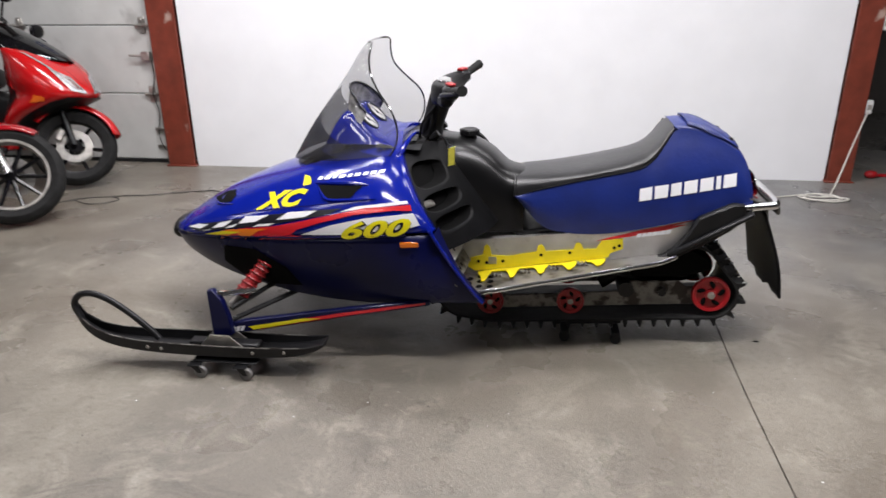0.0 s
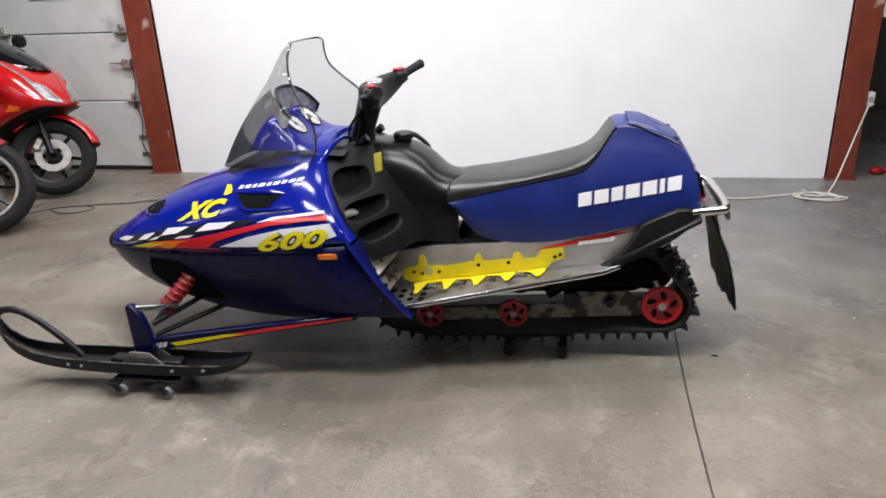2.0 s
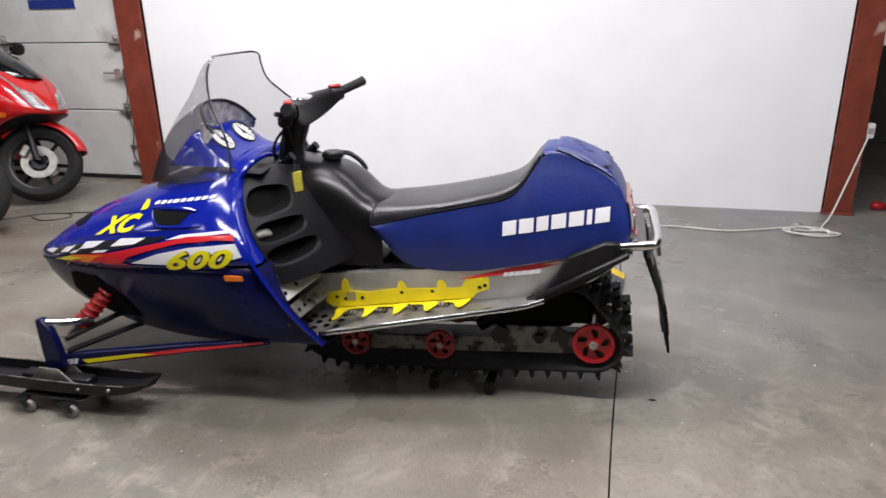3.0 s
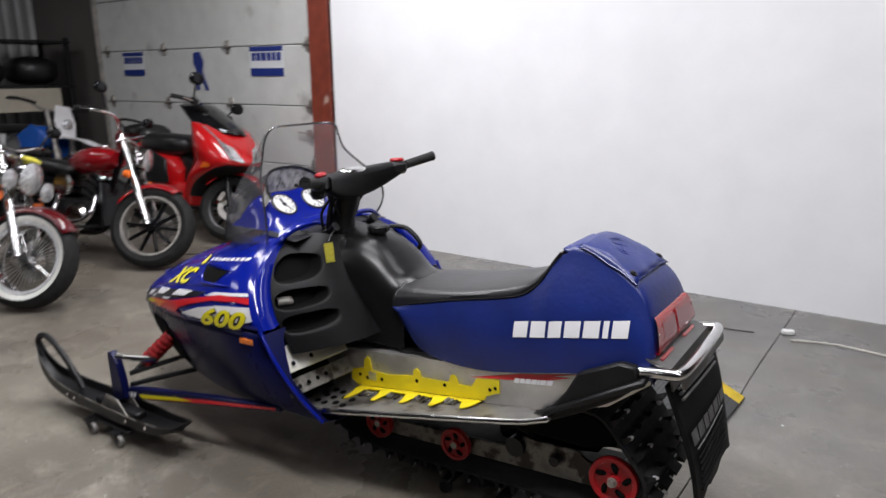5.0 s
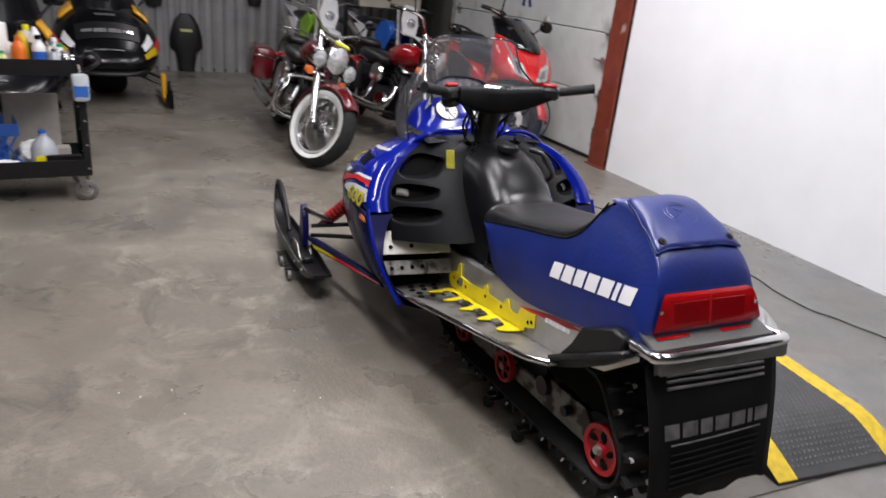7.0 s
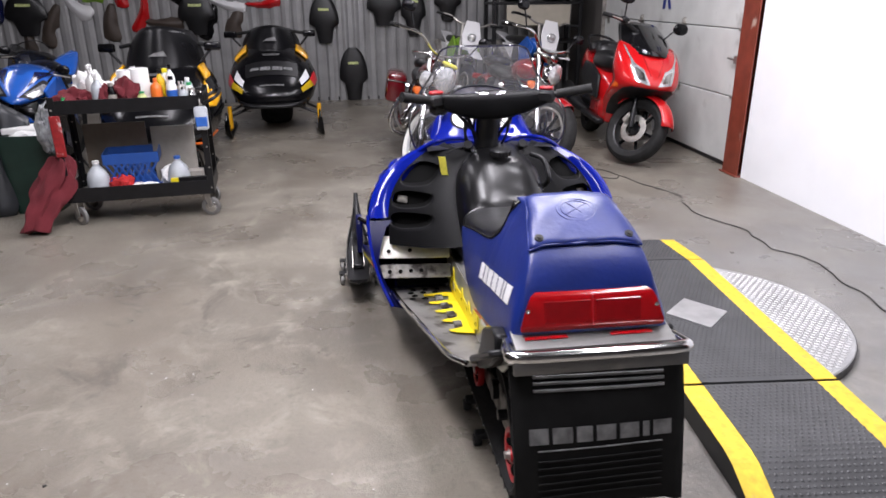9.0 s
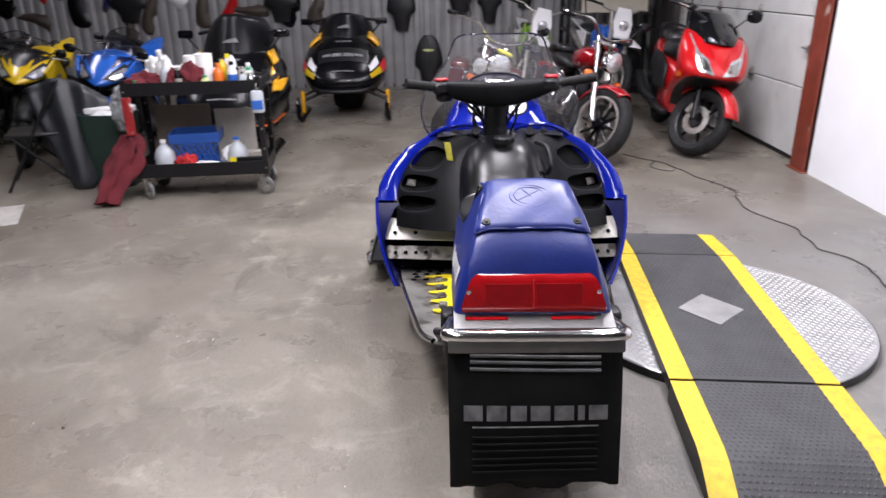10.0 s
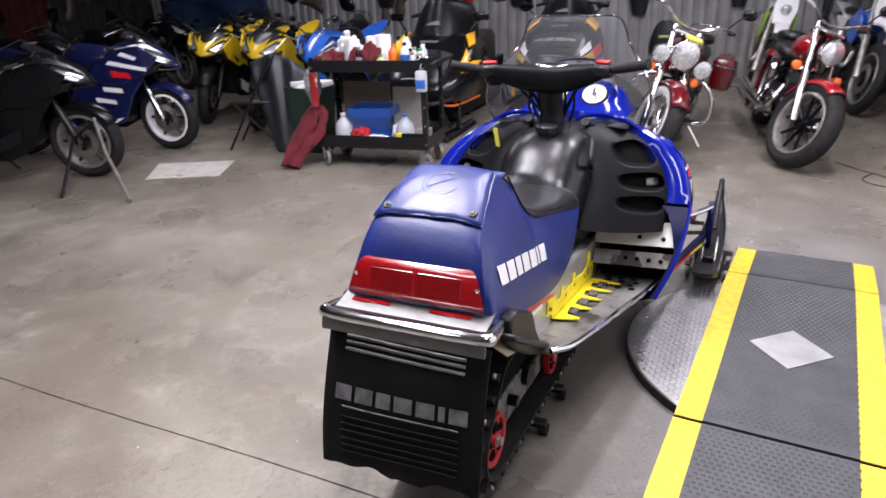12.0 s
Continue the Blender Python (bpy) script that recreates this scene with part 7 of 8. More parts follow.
def parked_sled(m, label, yellow_pods):
    """A touring snowmobile seen from the front."""
    o = thing("snowmobile", m, label, "snowmobile", "snowmobiles by the ribbed wall")
    SY = 0.36 if yellow_pods else 0.50
    rings = []
    for k in range(13):
        x = 0.95 * (k / 12) ** 1.4
        ring = [cowl_pt(x, radians(90 * i / 14)) for i in range(-14, 15)]
        zc, zb, w = (float(np.interp(x, SX, c)) for c in (SZC, SZB, SW))
        ring += [(-x, w * 0.92, (zc + zb) / 2), (-x, w * 0.72, zb), (-x, -w * 0.72, zb), (-x, -w * 0.92, (zc + zb) / 2)]
        rings.append(ring)
    body = part("hood", loft(rings, closed=True, caps=True), BLACK_PAINT, o, "gloss black hood", angle=50)
    part("lamp_panel", cowl_patch([(0.16, -38), (0.16, 38), (0.36, 34), (0.36, -34)], 0.006), PLASTIC, body)
    for a in (-21, -7, 7, 21):
        lo = 0.205 + 0.0009 * abs(a)
        part("headlamp", cowl_patch([(lo, a - 6.4), (lo, a + 6.4), (0.262, a + 6.0), (0.262, a - 6.0)], 0.014, 3), LENS, body, "clear headlamp")
    part("nose_mark", cowl_patch([(0.055, -20), (0.055, 20), (0.068, 20), (0.068, -20)], 0.005), SILVER_PRINT, body)
    part("crown_mark", cowl_patch([(0.46, -8), (0.46, 8), (0.50, 10), (0.50, -10)], 0.005), SILVER_PRINT, body)
    for s in (-1, 1):
        if yellow_pods:
            for shape, off in (([(0.66, s * 34), (0.52, s * 46), (0.62, s * 50), (0.84, s * 40)], 0.045), ([(0.46, s * 44), (0.26, s * 50), (0.30, s * 68), (0.34, s * 56)], 0.050), ([(0.28, s * 56), (0.20, s * 62), (0.30, s * 74), (0.56, s * 72)], 0.040)):
                ob = part("hood_wing", cowl_patch(shape, off, 6), POD_YELLOW, body, "orange-yellow angular hood wing")
                ob.modifiers.new("thickness", "SOLIDIFY").thickness = 0.03
            part("pod_gap", cowl_patch([(0.30, s * 86), (0.30, s * 90), (0.80, s * 90), (0.80, s * 86)], 0.01), DARK, body)
            part("lower_line", tube([(-0.06, s * 0.26, 0.315), (-0.20, s * 0.36, 0.285), (-0.8, s * 0.40, 0.28)], 0.012, 6), ORANGE_LENS, o)
        else:
            part("white_flash", cowl_patch([(0.14, s * 44), (0.10, s * 56), (0.26, s * 62), (0.34, s * 50)], 0.006), WHITE_DECAL, body)
            part("yellow_flash", cowl_patch([(0.07, s * 60), (0.05, s * 76), (0.26, s * 84), (0.26, s * 66)], 0.007), BIKE_YELLOW, body)
            part("red_flash", cowl_patch([(0.22, s * 64), (0.24, s * 86), (0.50, s * 86), (0.46, s * 68)], 0.009), RED_DECAL, body)
            ob = part("side_pod", cowl_patch([(0.62, s * 30), (0.55, s * 50), (0.86, s * 56), (0.92, s * 34)], 0.03), POD_YELLOW, body, "orange-yellow hood pod")
            ob.modifiers.new("thickness", "SOLIDIFY").thickness = 0.02
        part("ski", tube([(0.20, s * SY, 0.22), (0.14, s * SY, 0.07), (0.0, s * SY, 0.030), (-0.75, s * SY, 0.030)], [0.03, 0.05, 0.055, 0.04], 8, flat=0.35), BLACK_PAINT, o)
        part("ski_loop", tube([(0.20, s * SY, 0.21), (0.14, s * SY, 0.28), (-0.05, s * SY, 0.10)], 0.012, 6), BLACK_PAINT, o)
        part("spindle", box(0.06, 0.045, 0.26, pose(-0.28, s * SY, 0.17), 0.01), BLACK_PAINT if yellow_pods else POD_YELLOW, o)
        part("a_arm", tube([(-0.28, s * SY, 0.18), (-0.32, s * 0.20, 0.30)], 0.016, 8, False), STEEL_BLACK, o)
        part("a_arm", tube([(-0.28, s * SY, 0.24), (-0.42, s * 0.20, 0.36)], 0.014, 8, False), STEEL_BLACK, o)
    part("bumper", tube([(-0.12, -0.36, 0.36), (0.04, -0.20, 0.33), (0.04, 0.20, 0.33), (-0.12, 0.36, 0.36)], 0.020, 8), PLASTIC, o)
    rows = [[(-0.54 - 0.20 * t - 0.34 * abs(u) ** 2.2, (0.37 - 0.05 * t - 0.08 * t ** 4) * u, 0.86 + (0.37 if yellow_pods else 0.29) * t - 0.10 * abs(u) ** 2 * (1 - 0.4 * t)) for u in [k / 8 - 1 for k in range(17)]] for t in [j / 8 for j in range(9)]]
    ob = part("windscreen", loft(rows), SCREEN_BLACK, o, "black windscreen")
    ob.modifiers.new("thickness", "SOLIDIFY").thickness = 0.004
    part("screen_mark", slab([(-0.08, 0.0), (0.08, 0.0), (0.05, 0.05), (-0.03, 0.03)], 0, 0.004, axis="x"), SILVER_PRINT, ob, smooth=False).matrix_local = pose(-0.60, 0, 0.98, 0, -30, 0)
    part("handlebar", tube([(-1.02, 0.40, 1.04), (-0.98, 0.2, 1.07), (-0.98, -0.2, 1.07), (-1.02, -0.40, 1.04)], 0.018, 8), RUBBER, o)
    for s in (-1, 1):
        mr = part("mirror", tube([(-0.72, s * 0.34, 0.92), (-0.76, s * 0.44, 1.03)], 0.012, 6, False), PLASTIC, o)
        part("mirror_head", box(0.05, 0.15, 0.075, pose(-0.76, s * 0.45, 1.05, 0, 0, s * 12), 0.02, seg=2), BLACK_PAINT, mr)
    rings = []
    for x, zt, w in ((-1.0, 0.86, 0.15), (-1.2, 0.80, 0.18), (-1.6, 0.78, 0.19), (-2.0, 0.84, 0.19), (-2.15, 0.82, 0.16)):
        rings.append([(x, w, 0.54), (x, w, zt - 0.06), (x, w * 0.75, zt), (x, -w * 0.75, zt), (x, -w, zt - 0.06), (x, -w, 0.54)])
    part("seat", loft(rings, closed=True, caps=True), VINYL_BLACK, o)
    part("tunnel", box(1.55, 0.42, 0.18, pose(-1.55, 0, 0.44), 0.01), BLACK_PAINT, o)
    part("track", box(1.70, 0.38, 0.30, pose(-1.50, 0, 0.16), 0.10, seg=3), RUBBER, o)
    return o


POD_YELLOW = mat("orange_yellow_paint", (0.80, 0.40, 0.01), 0.25, vary=0.06, grain=5, coat=0.6)
cruiser(pose(-3.98, -0.015, 0, -10, 0, -2), "dark red touring cruiser with whitewall tyres and chrome lamps", DEEP_RED, True, True, 32)
cruiser(pose(-4.17, 1.00, 0, -11, 0, 8), "red cruiser motorcycle with chrome fork on a concrete floor", CANDY_RED, False, False, 28)
scooter(pose(-4.34, 1.92, 0, -9, 0, -5.5), "bright red maxi scooter with a dark windscreen by the garage door")
dirt_bike(pose(-6.78, 0.67, 0, -13, 0, 3), "white and green dirt bike parked behind the cruisers", WHITE_PAINT, GREEN_PLASTIC)
dirt_bike(pose(-6.44, 1.60, 0, -12, 0, 9), "white and blue dirt bike parked behind the scooter", WHITE_PAINT, BIKE_BLUE)
parked_sled(pose(-6.27, -1.45, 0, 0, 0, 4), "black touring snowmobile with yellow and red graphics", False)
parked_sled(pose(-4.30, -2.22, 0, 0, 0, 3), "black snowmobile with orange-yellow pods parked behind the cart", True)
sport_bike(pose(-4.10, -3.20, 0, -7, 0, 6), "bright blue sport bike parked behind the cart", BIKE_BLUE, NAVY)
sport_bike(pose(-4.25, -3.98, 0, -7, 0, 14), "yellow sport bike with white headlamp panels", BIKE_YELLOW, WHITE_DECAL, 10)
sport_bike(pose(-4.36, -4.76, 0, -7, 0, 18), "yellow sport bike with black and white graphics", BIKE_YELLOW, WHITE_DECAL, 10)
sport_bike(pose(-3.25, -4.21, 0, -6, 0, 112), "navy and white sport bike with a white front rim", NAVY, WHITE_DECAL, -16, True, RED_DECAL)
BLACK_SPORT = sport_bike(pose(-2.30, -4.14, 0, 0, 0, 117), "gloss black sport bike held on a front stand", BLACK_PAINT, PLASTIC, -8)
sport_bike(pose(-1.25, -4.75, 0, 3, 0, 104), "gloss black sport bike at the end of the row", BLACK_PAINT, PLASTIC, 0)
cruiser(pose(2.62, 3.75, 0, -6, 0, 200), "dark cruiser motorcycle parked beyond the red post", BLACK_PAINT, False, False, 10, "motorcycles beyond the post")
for x, y, yaw, lb in ((-3.55, -5.75, 104, "dark sport bike standing behind the front row"), (-4.6, -5.85, 96, "dark sport bike beside another in the back row"), (-6.3, -6.9, 80, "dark sport bike in front of the tarp"), (-7.3, -6.3, 62, "dark sport bike deep in the corner"), (-5.26, -4.52, 42, "dark sport bike behind the yellow bikes"), (-5.56, -3.6, 31, "dark sport bike behind the blue bike"), (-6.4, -5.4, 60, "dark sport bike near the ribbed wall"), (-0.35, -5.6, 95, "dark sport bike at the row's near end")):
    tagged(copy_thing(BLACK_SPORT, pose(x, y, 0, -7, 0, yaw)), lb)


# ---- workshop things ----
CLEAR_PLASTIC = mat("milky_plastic", (0.46, 0.49, 0.52), 0.3, vary=0.08, grain=20)
CLOTH_RED = mat("red_cloth", (0.115, 0.010, 0.016), 0.9, vary=0.12, grain=9, bump=0.4, bump_scale=120)
PAPER = mat("paper", (0.78, 0.78, 0.77), 0.7, vary=0.05, grain=12, spots=(0.55, 0.53, 0.50), spot_scale=9, spot_at=0.63)
CRATE_BLUE = mat("blue_crate_plastic", (0.015, 0.07, 0.30), 0.4, vary=0.1, grain=12)
BIN_GREEN = mat("dark_green_plastic", (0.010, 0.032, 0.024), 0.45, vary=0.2, grain=8)
CARD = mat("grey_card", (0.30, 0.28, 0.25), 0.8, vary=0.1, grain=12)
WHITE_PLASTIC = mat("white_plastic", (0.75, 0.75, 0.74), 0.35, vary=0.04, grain=20)
ORANGE_PLASTIC = mat("orange_plastic", (0.75, 0.16, 0.02), 0.4)
BLUE_PLASTIC = mat("blue_plastic", (0.03, 0.12, 0.45), 0.35)
GREEN_CAP = mat("green_plastic", (0.03, 0.30, 0.10), 0.4)
LABEL_MAT = mat("label_paper", (0.55, 0.60, 0.25), 0.5, vary=0.3, grain=40)
BLACK_CARD = mat("black_folding_board", (0.020, 0.022, 0.026), 0.35, vary=0.2, grain=8)
BEIGE = mat("beige_panel", (0.46, 0.42, 0.34), 0.6, vary=0.08, grain=6)
TARP = mat("blue_tarp", (0.014, 0.032, 0.085), 0.5, vary=0.2, grain=5, bump=0.3, bump_scale=12)

CART = pose(-3.42, -2.07, 0, 0, 0, 7)
cart = thing("tool_cart", CART, "black two-shelf steel cart with casters, crowded with bottles", "utility cart")
W, D = 0.95, 0.44
for z, h in ((0.85, 0.090), (0.265, 0.100)):
    b = box(D, W, 0.006, pose(0, 0, z - h + 0.003), 0.001)
    for sx, sy, x, y in ((0.006, W, D / 2, 0), (0.006, W, -D / 2, 0), (D, 0.006, 0, W / 2), (D, 0.006, 0, -W / 2)):
        box(sx, sy, h, pose(x, y, z - h / 2), 0.0015, b)
    part("tray", b, STEEL_BLACK, cart, "black steel tray", smooth=False)
for x in (-1, 1):
    for y in (-1, 1):
        b = slab([(0, 0), (0.04, 0), (0.04, 0.005), (0.005, 0.005), (0.005, 0.04), (0, 0.04)], 0.175, 0.87, axis="z")
        bmesh.ops.transform(b, matrix=pose(x * (D / 2 + 0.004), y * (W / 2 + 0.004), 0) @ Matrix.Diagonal((-x, -y, 1, 1)), verts=b.verts)
        part("leg", b, STEEL_BLACK, cart, smooth=False)
        for k in range(5):
            part("bolt", lathe([(0, 0.005), (0.006, 0.004), (0.007, 0)], 8, "x", pose(x * D / 2 + 0.005 * (x > 0), y * (W / 2 - 0.012), 0.21 + 0.145 * k), closed=False), STEEL, cart)
        fx, fy = x * (D / 2 - 0.04), y * (W / 2 - 0.05)
        swivel = pose(fx, fy, 0, 0, 0, 58 + 14 * x * y)
        cb = box(0.05, 0.05, 0.01, swivel @ pose(0, 0, 0.172), 0.002)
        fork_sides = bmesh.new()
        for q in (-1, 1):
            slab([(-0.024, 0.168), (0.024, 0.168), (0.036, 0.066), (0.008, 0.056)], q * 0.022 - 0.002, q * 0.022 + 0.002, bm=fork_sides)
        bmesh.ops.transform(fork_sides, matrix=swivel, verts=fork_sides.verts)
        merge(cb, fork_sides)
        c = part("caster", cb, STEEL, cart, smooth=False)
        part("wheel", lathe([(0, -0.014), (0.055, -0.015), (0.066, -0.010), (0.066, 0.010), (0.055, 0.015), (0, 0.014)], 22, "y", swivel @ pose(0.018, 0, 0.066)), CASTER, c)
        for q in (-1, 1):
            part("hub_cap", lathe([(0, q * 0.019), (0.034, q * 0.018), (0.040, q * 0.015)], 16, "y", swivel @ pose(0.018, 0, 0.066), closed=False), CHROME, c)
part("handle", tube([(-D / 2, W / 2 + 0.0, 0.79), (-D / 2 + 0.02, W / 2 + 0.09, 0.84), (D / 2 - 0.02, W / 2 + 0.09, 0.84), (D / 2, W / 2, 0.79)], 0.012, 8), STEEL_BLACK, cart)


def on_cart(x, y, z, turn=0.0):
    return CART @ pose(x, y, z, 0, 0, turn)


def bottle(name, x, y, z, r, h, material, cap, label, neck=0.4, band=None, nozzle=False):
    o = thing(name, on_cart(x, y, z), label, "bottle", "bottles on the cart")
    body = part("body", lathe([(0, 0), (r * 0.95, 0), (r, 0.008), (r, h * 0.62), (r * 0.9, h * 0.72), (r * neck, h * 0.86), (r * neck, h * 0.9)], 20, "z", closed=False), material, o)
    if nozzle:
        b = lathe([(0, h * 1.06), (r * neck * 0.9, h * 1.05), (r * neck * 1.1, h * 0.9)], 14, "z", closed=False)
        box(0.09, 0.022, 0.03, pose(0.02, 0, h * 1.08), 0.006, b)
        box(0.014, 0.012, 0.05, pose(0.05, 0, h * 1.0, 0, 25, 0), 0.003, b)
        part("trigger", b, cap, o)
    else:
        part("cap", lathe([(0, h), (r * neck * 1.1, h), (r * neck * 1.2, h * 0.88), (0, h * 0.88)], 16, "z", closed=False), cap, o)
    if band:
        part("label_band", lathe([(r + 0.001, h * 0.15), (r + 0.001, h * 0.55)], 20, "z", closed=False), band, body)
    return o


T = 0.767
bottle("spray_bottle", 0.05, -0.20, T, 0.042, 0.21, CLEAR_PLASTIC, WHITE_PLASTIC, "clear trigger spray bottle on the cart top", nozzle=True)
bottle("spray_bottle", -0.05, -0.25, T, 0.042, 0.25, WHITE_PLASTIC, WHITE_PLASTIC, "white trigger spray bottle on the cart top", nozzle=True)
bottle("spray_can", 0.08, -0.11, T, 0.030, 0.17, BLACK_PAINT, STEEL, "dark grey spray can on the cart top", 0.5, CARD)
bottle("orange_bottle", 0.06, 0.17, T, 0.038, 0.19, ORANGE_PLASTIC, ORANGE_PLASTIC, "orange squeeze bottle on the cart top", 0.3)
bottle("white_bottle", 0.07, 0.27, T, 0.036, 0.20, WHITE_PLASTIC, BLACK_PAINT, "white bottle with black cap on the cart", 0.4, BLUE_PLASTIC)
bottle("white_bottle", -0.08, 0.22, T, 0.040, 0.24, WHITE_PLASTIC, YELLOW_DECAL, "white bottle with a yellow cap", 0.4, LABEL_MAT)
bottle("small_bottle", 0.10, 0.345, T, 0.028, 0.13, CLEAR_PLASTIC, CHROME, "small clear bottle on the cart top", 0.5)
bottle("small_bottle", 0.02, 0.38, T, 0.030, 0.15, WHITE_PLASTIC, GREEN_CAP, "small white bottle with green cap", 0.5, BLUE_PLASTIC)
bottle("green_bottle", 0.12, -0.40, T, 0.028, 0.09, GREEN_CAP, GREEN_CAP, "small green bottle on the cart top", 0.5)
bottle("polish_bottle", 0.10, 0.08, T, 0.030, 0.11, LABEL_MAT, GREEN_CAP, "small polish bottle with green cap", 0.5)
bottle("wash_bottle", -0.12, -0.33, T, 0.040, 0.20, CLEAR_PLASTIC, BLUE_PLASTIC, "clear wash bottle with a blue cap", 0.4)
for x, y, h in ((-0.02, 0.06, 0.25), (-0.03, -0.02, 0.24)):
    o = thing("paper_roll", on_cart(x, y, T), "white paper towel roll standing on the cart", "paper towel", "paper rolls")
    part("roll", lathe([(0.02, 0), (0.062, 0), (0.064, 0.01), (0.064, h - 0.01), (0.062, h), (0.02, h)], 28, "z"), PAPER, o)
    part("core", lathe([(0.016, 0), (0.019, 0), (0.019, h), (0.016, h)], 18, "z"), CARD, o)


def rag(name, m, sx, sy, sz, material, label, seed):
    rr = random.Random(seed)
    b = bmesh.new()
    bmesh.ops.create_icosphere(b, subdivisions=4, radius=1)
    for v in b.verts:
        n = noise.noise(v.co * 2.1 + Vector((seed, 0, 0))) * 0.45 + noise.noise(v.co * 5 + Vector((0, seed, 0))) * 0.16
        c = v.co * (1 + n)
        v.co = Vector((c.x * sx, c.y * sy, max(0.0, (c.z + 0.55) * sz)))
    o = part(name, b, material, None)
    o.matrix_world = m
    return tagged(o, label, "cloth")


rag("rag", on_cart(0.03, -0.02, T), 0.08, 0.09, 0.12, CLOTH_RED, "crumpled dark red shop rag on the cart", 3)
rag("rag", on_cart(0.02, -0.36, T), 0.12, 0.13, 0.085, CLOTH_RED, "crumpled dark red shop rag at the cart end", 8)
rag("rag", on_cart(-0.12, 0.12, T), 0.09, 0.12, 0.08, PAPER, "crumpled white wipe on the cart top", 11)
rag("rag", on_cart(-0.10, -0.12, T), 0.10, 0.14, 0.11, PAPER, "crumpled white towel on the cart top", 17)

rag("rag", on_cart(-0.14, -0.30, T), 0.08, 0.10, 0.15, PAPER, "white cloth heaped on the cart top", 31)
rag("rag", on_cart(-0.13, -0.02, T), 0.07, 0.10, 0.15, mat("grey_cloth", (0.42, 0.42, 0.43), 0.9, vary=0.2, grain=14), "grey cloth heaped on the cart top", 37)
rag("rag", on_cart(0.06, -0.15, T), 0.05, 0.06, 0.10, CLOTH_RED, "dark red rag stuffed between bottles", 41)
bottle("tall_bottle", -0.02, 0.26, T, 0.032, 0.27, WHITE_PLASTIC, BLACK_PAINT, "tall white bottle with black band on the cart", 0.3, BLACK_PAINT)
bottle("yellow_bottle", -0.02, 0.19, T, 0.034, 0.24, BIKE_YELLOW, BLACK_PAINT, "yellow bottle with a black cap on the cart", 0.3)
bottle("silver_can", 0.10, 0.40, T, 0.034, 0.12, CHROME, STEEL, "shiny silver can on the cart corner", 0.6)
bottle("silver_can", 0.02, 0.33, T, 0.036, 0.16, STEEL, CHROME, "silver spray can on the cart top", 0.5, CARD)
bottle("clear_bottle", -0.10, 0.36, T, 0.036, 0.17, CLEAR_PLASTIC, WHITE_PLASTIC, "clear bottle at the back of the cart", 0.4)
bottle("green_cap_jar", 0.15, 0.02, T, 0.026, 0.06, CLEAR_PLASTIC, GREEN_CAP, "small jar with a green lid on the cart", 0.7)
ob = tagged(part("foil_pack", blob(0.06, 0.07, 0.05, pose(0, 0, 0.04), 2.4, 12), CHROME), "crumpled shiny foil pack on the cart corner", "pack")
ob.matrix_world = on_cart(-0.02, 0.41, T)

# lower shelf
Z = 0.168
for y, x in ((-0.29, 0.08), (0.24, 0.07)):
    o = thing("jug", on_cart(x, y, Z), "clear plastic gallon jug on the lower shelf", "jug", "jugs on the lower shelf")
    b = lathe([(0, 0), (0.070, 0), (0.074, 0.01), (0.074, 0.13), (0.060, 0.175), (0.022, 0.215), (0.022, 0.235)], 22, "z", closed=False)
    part("body", b, CLEAR_PLASTIC, o)
    part("cap", lathe([(0, 0.25), (0.022, 0.25), (0.024, 0.232)], 14, "z", closed=False), BLUE_PLASTIC if y > 0 else WHITE_PLASTIC, o)
    part("handle", tube([(-0.055, 0, 0.16), (-0.075, 0, 0.18), (-0.05, 0, 0.20), (-0.025, 0, 0.21)], 0.010, 8), CLEAR_PLASTIC, o)
o = thing("crate", on_cart(-0.05, -0.07, Z, 4), "blue plastic milk crate on the lower shelf", "crate")
part("base", box(0.28, 0.357, 0.008, pose(0, 0, 0.004), 0.001), CRATE_BLUE, o, smooth=False)
for sx, sy, x, y in ((0.008, 0.357, 0.14, 0), (0.008, 0.357, -0.14, 0), (0.28, 0.008, 0, 0.178), (0.28, 0.008, 0, -0.178)):
    for z0, z1 in ((0.0, 0.072), (0.218, 0.29)):
        part("band", box(sx, sy, z1 - z0, pose(x, y, (z0 + z1) / 2), 0.001), CRATE_BLUE, o, smooth=False)
slat_me = None
for k in range(7):
    for x in (-0.14, 0.14):
        for lean in (-28, 28):
            if slat_me is None:
                slat = part("slat", box(0.006, 0.011, 0.17), CRATE_BLUE, o, smooth=False)
                slat_me = slat.data
            else:
                slat = new("slat", slat_me)
                slat.parent = o
            slat.matrix_local = pose(x + 0.00003 * lean, -0.125 + 0.25 * k / 6, 0.145, lean, 0, 0)
rag("rag", on_cart(0.10, -0.14, Z + 0.005), 0.07, 0.09, 0.085, mat("bright_red_cloth", (0.45, 0.02, 0.02), 0.9, vary=0.2, grain=30), "bright red rag on the lower shelf", 21)
rag("rag", on_cart(0.12, 0.02, Z + 0.005), 0.06, 0.11, 0.05, PAPER, "white crumpled wipe on the lower shelf", 23)
rag("rag", on_cart(-0.02, 0.19, Z + 0.005), 0.08, 0.09, 0.10, PAPER, "white towel on the lower shelf", 29)
ob = tagged(part("level_tool", box(0.03, 0.24, 0.11, pose(0, 0, 0.055), 0.004), YELLOW), "yellow and black ratchet case on the lower shelf", "tool")
ob.matrix_world = on_cart(0.15, 0.31, Z)
part("black_band", box(0.034, 0.19, 0.112, pose(0, 0.027, 0.0565), 0.003), PLASTIC, ob)
ob = tagged(part("carton", box(0.10, 0.12, 0.10, pose(0, 0, 0.05), 0.003), CARD), "grey cardboard carton leaning on the cart shelf", "box")
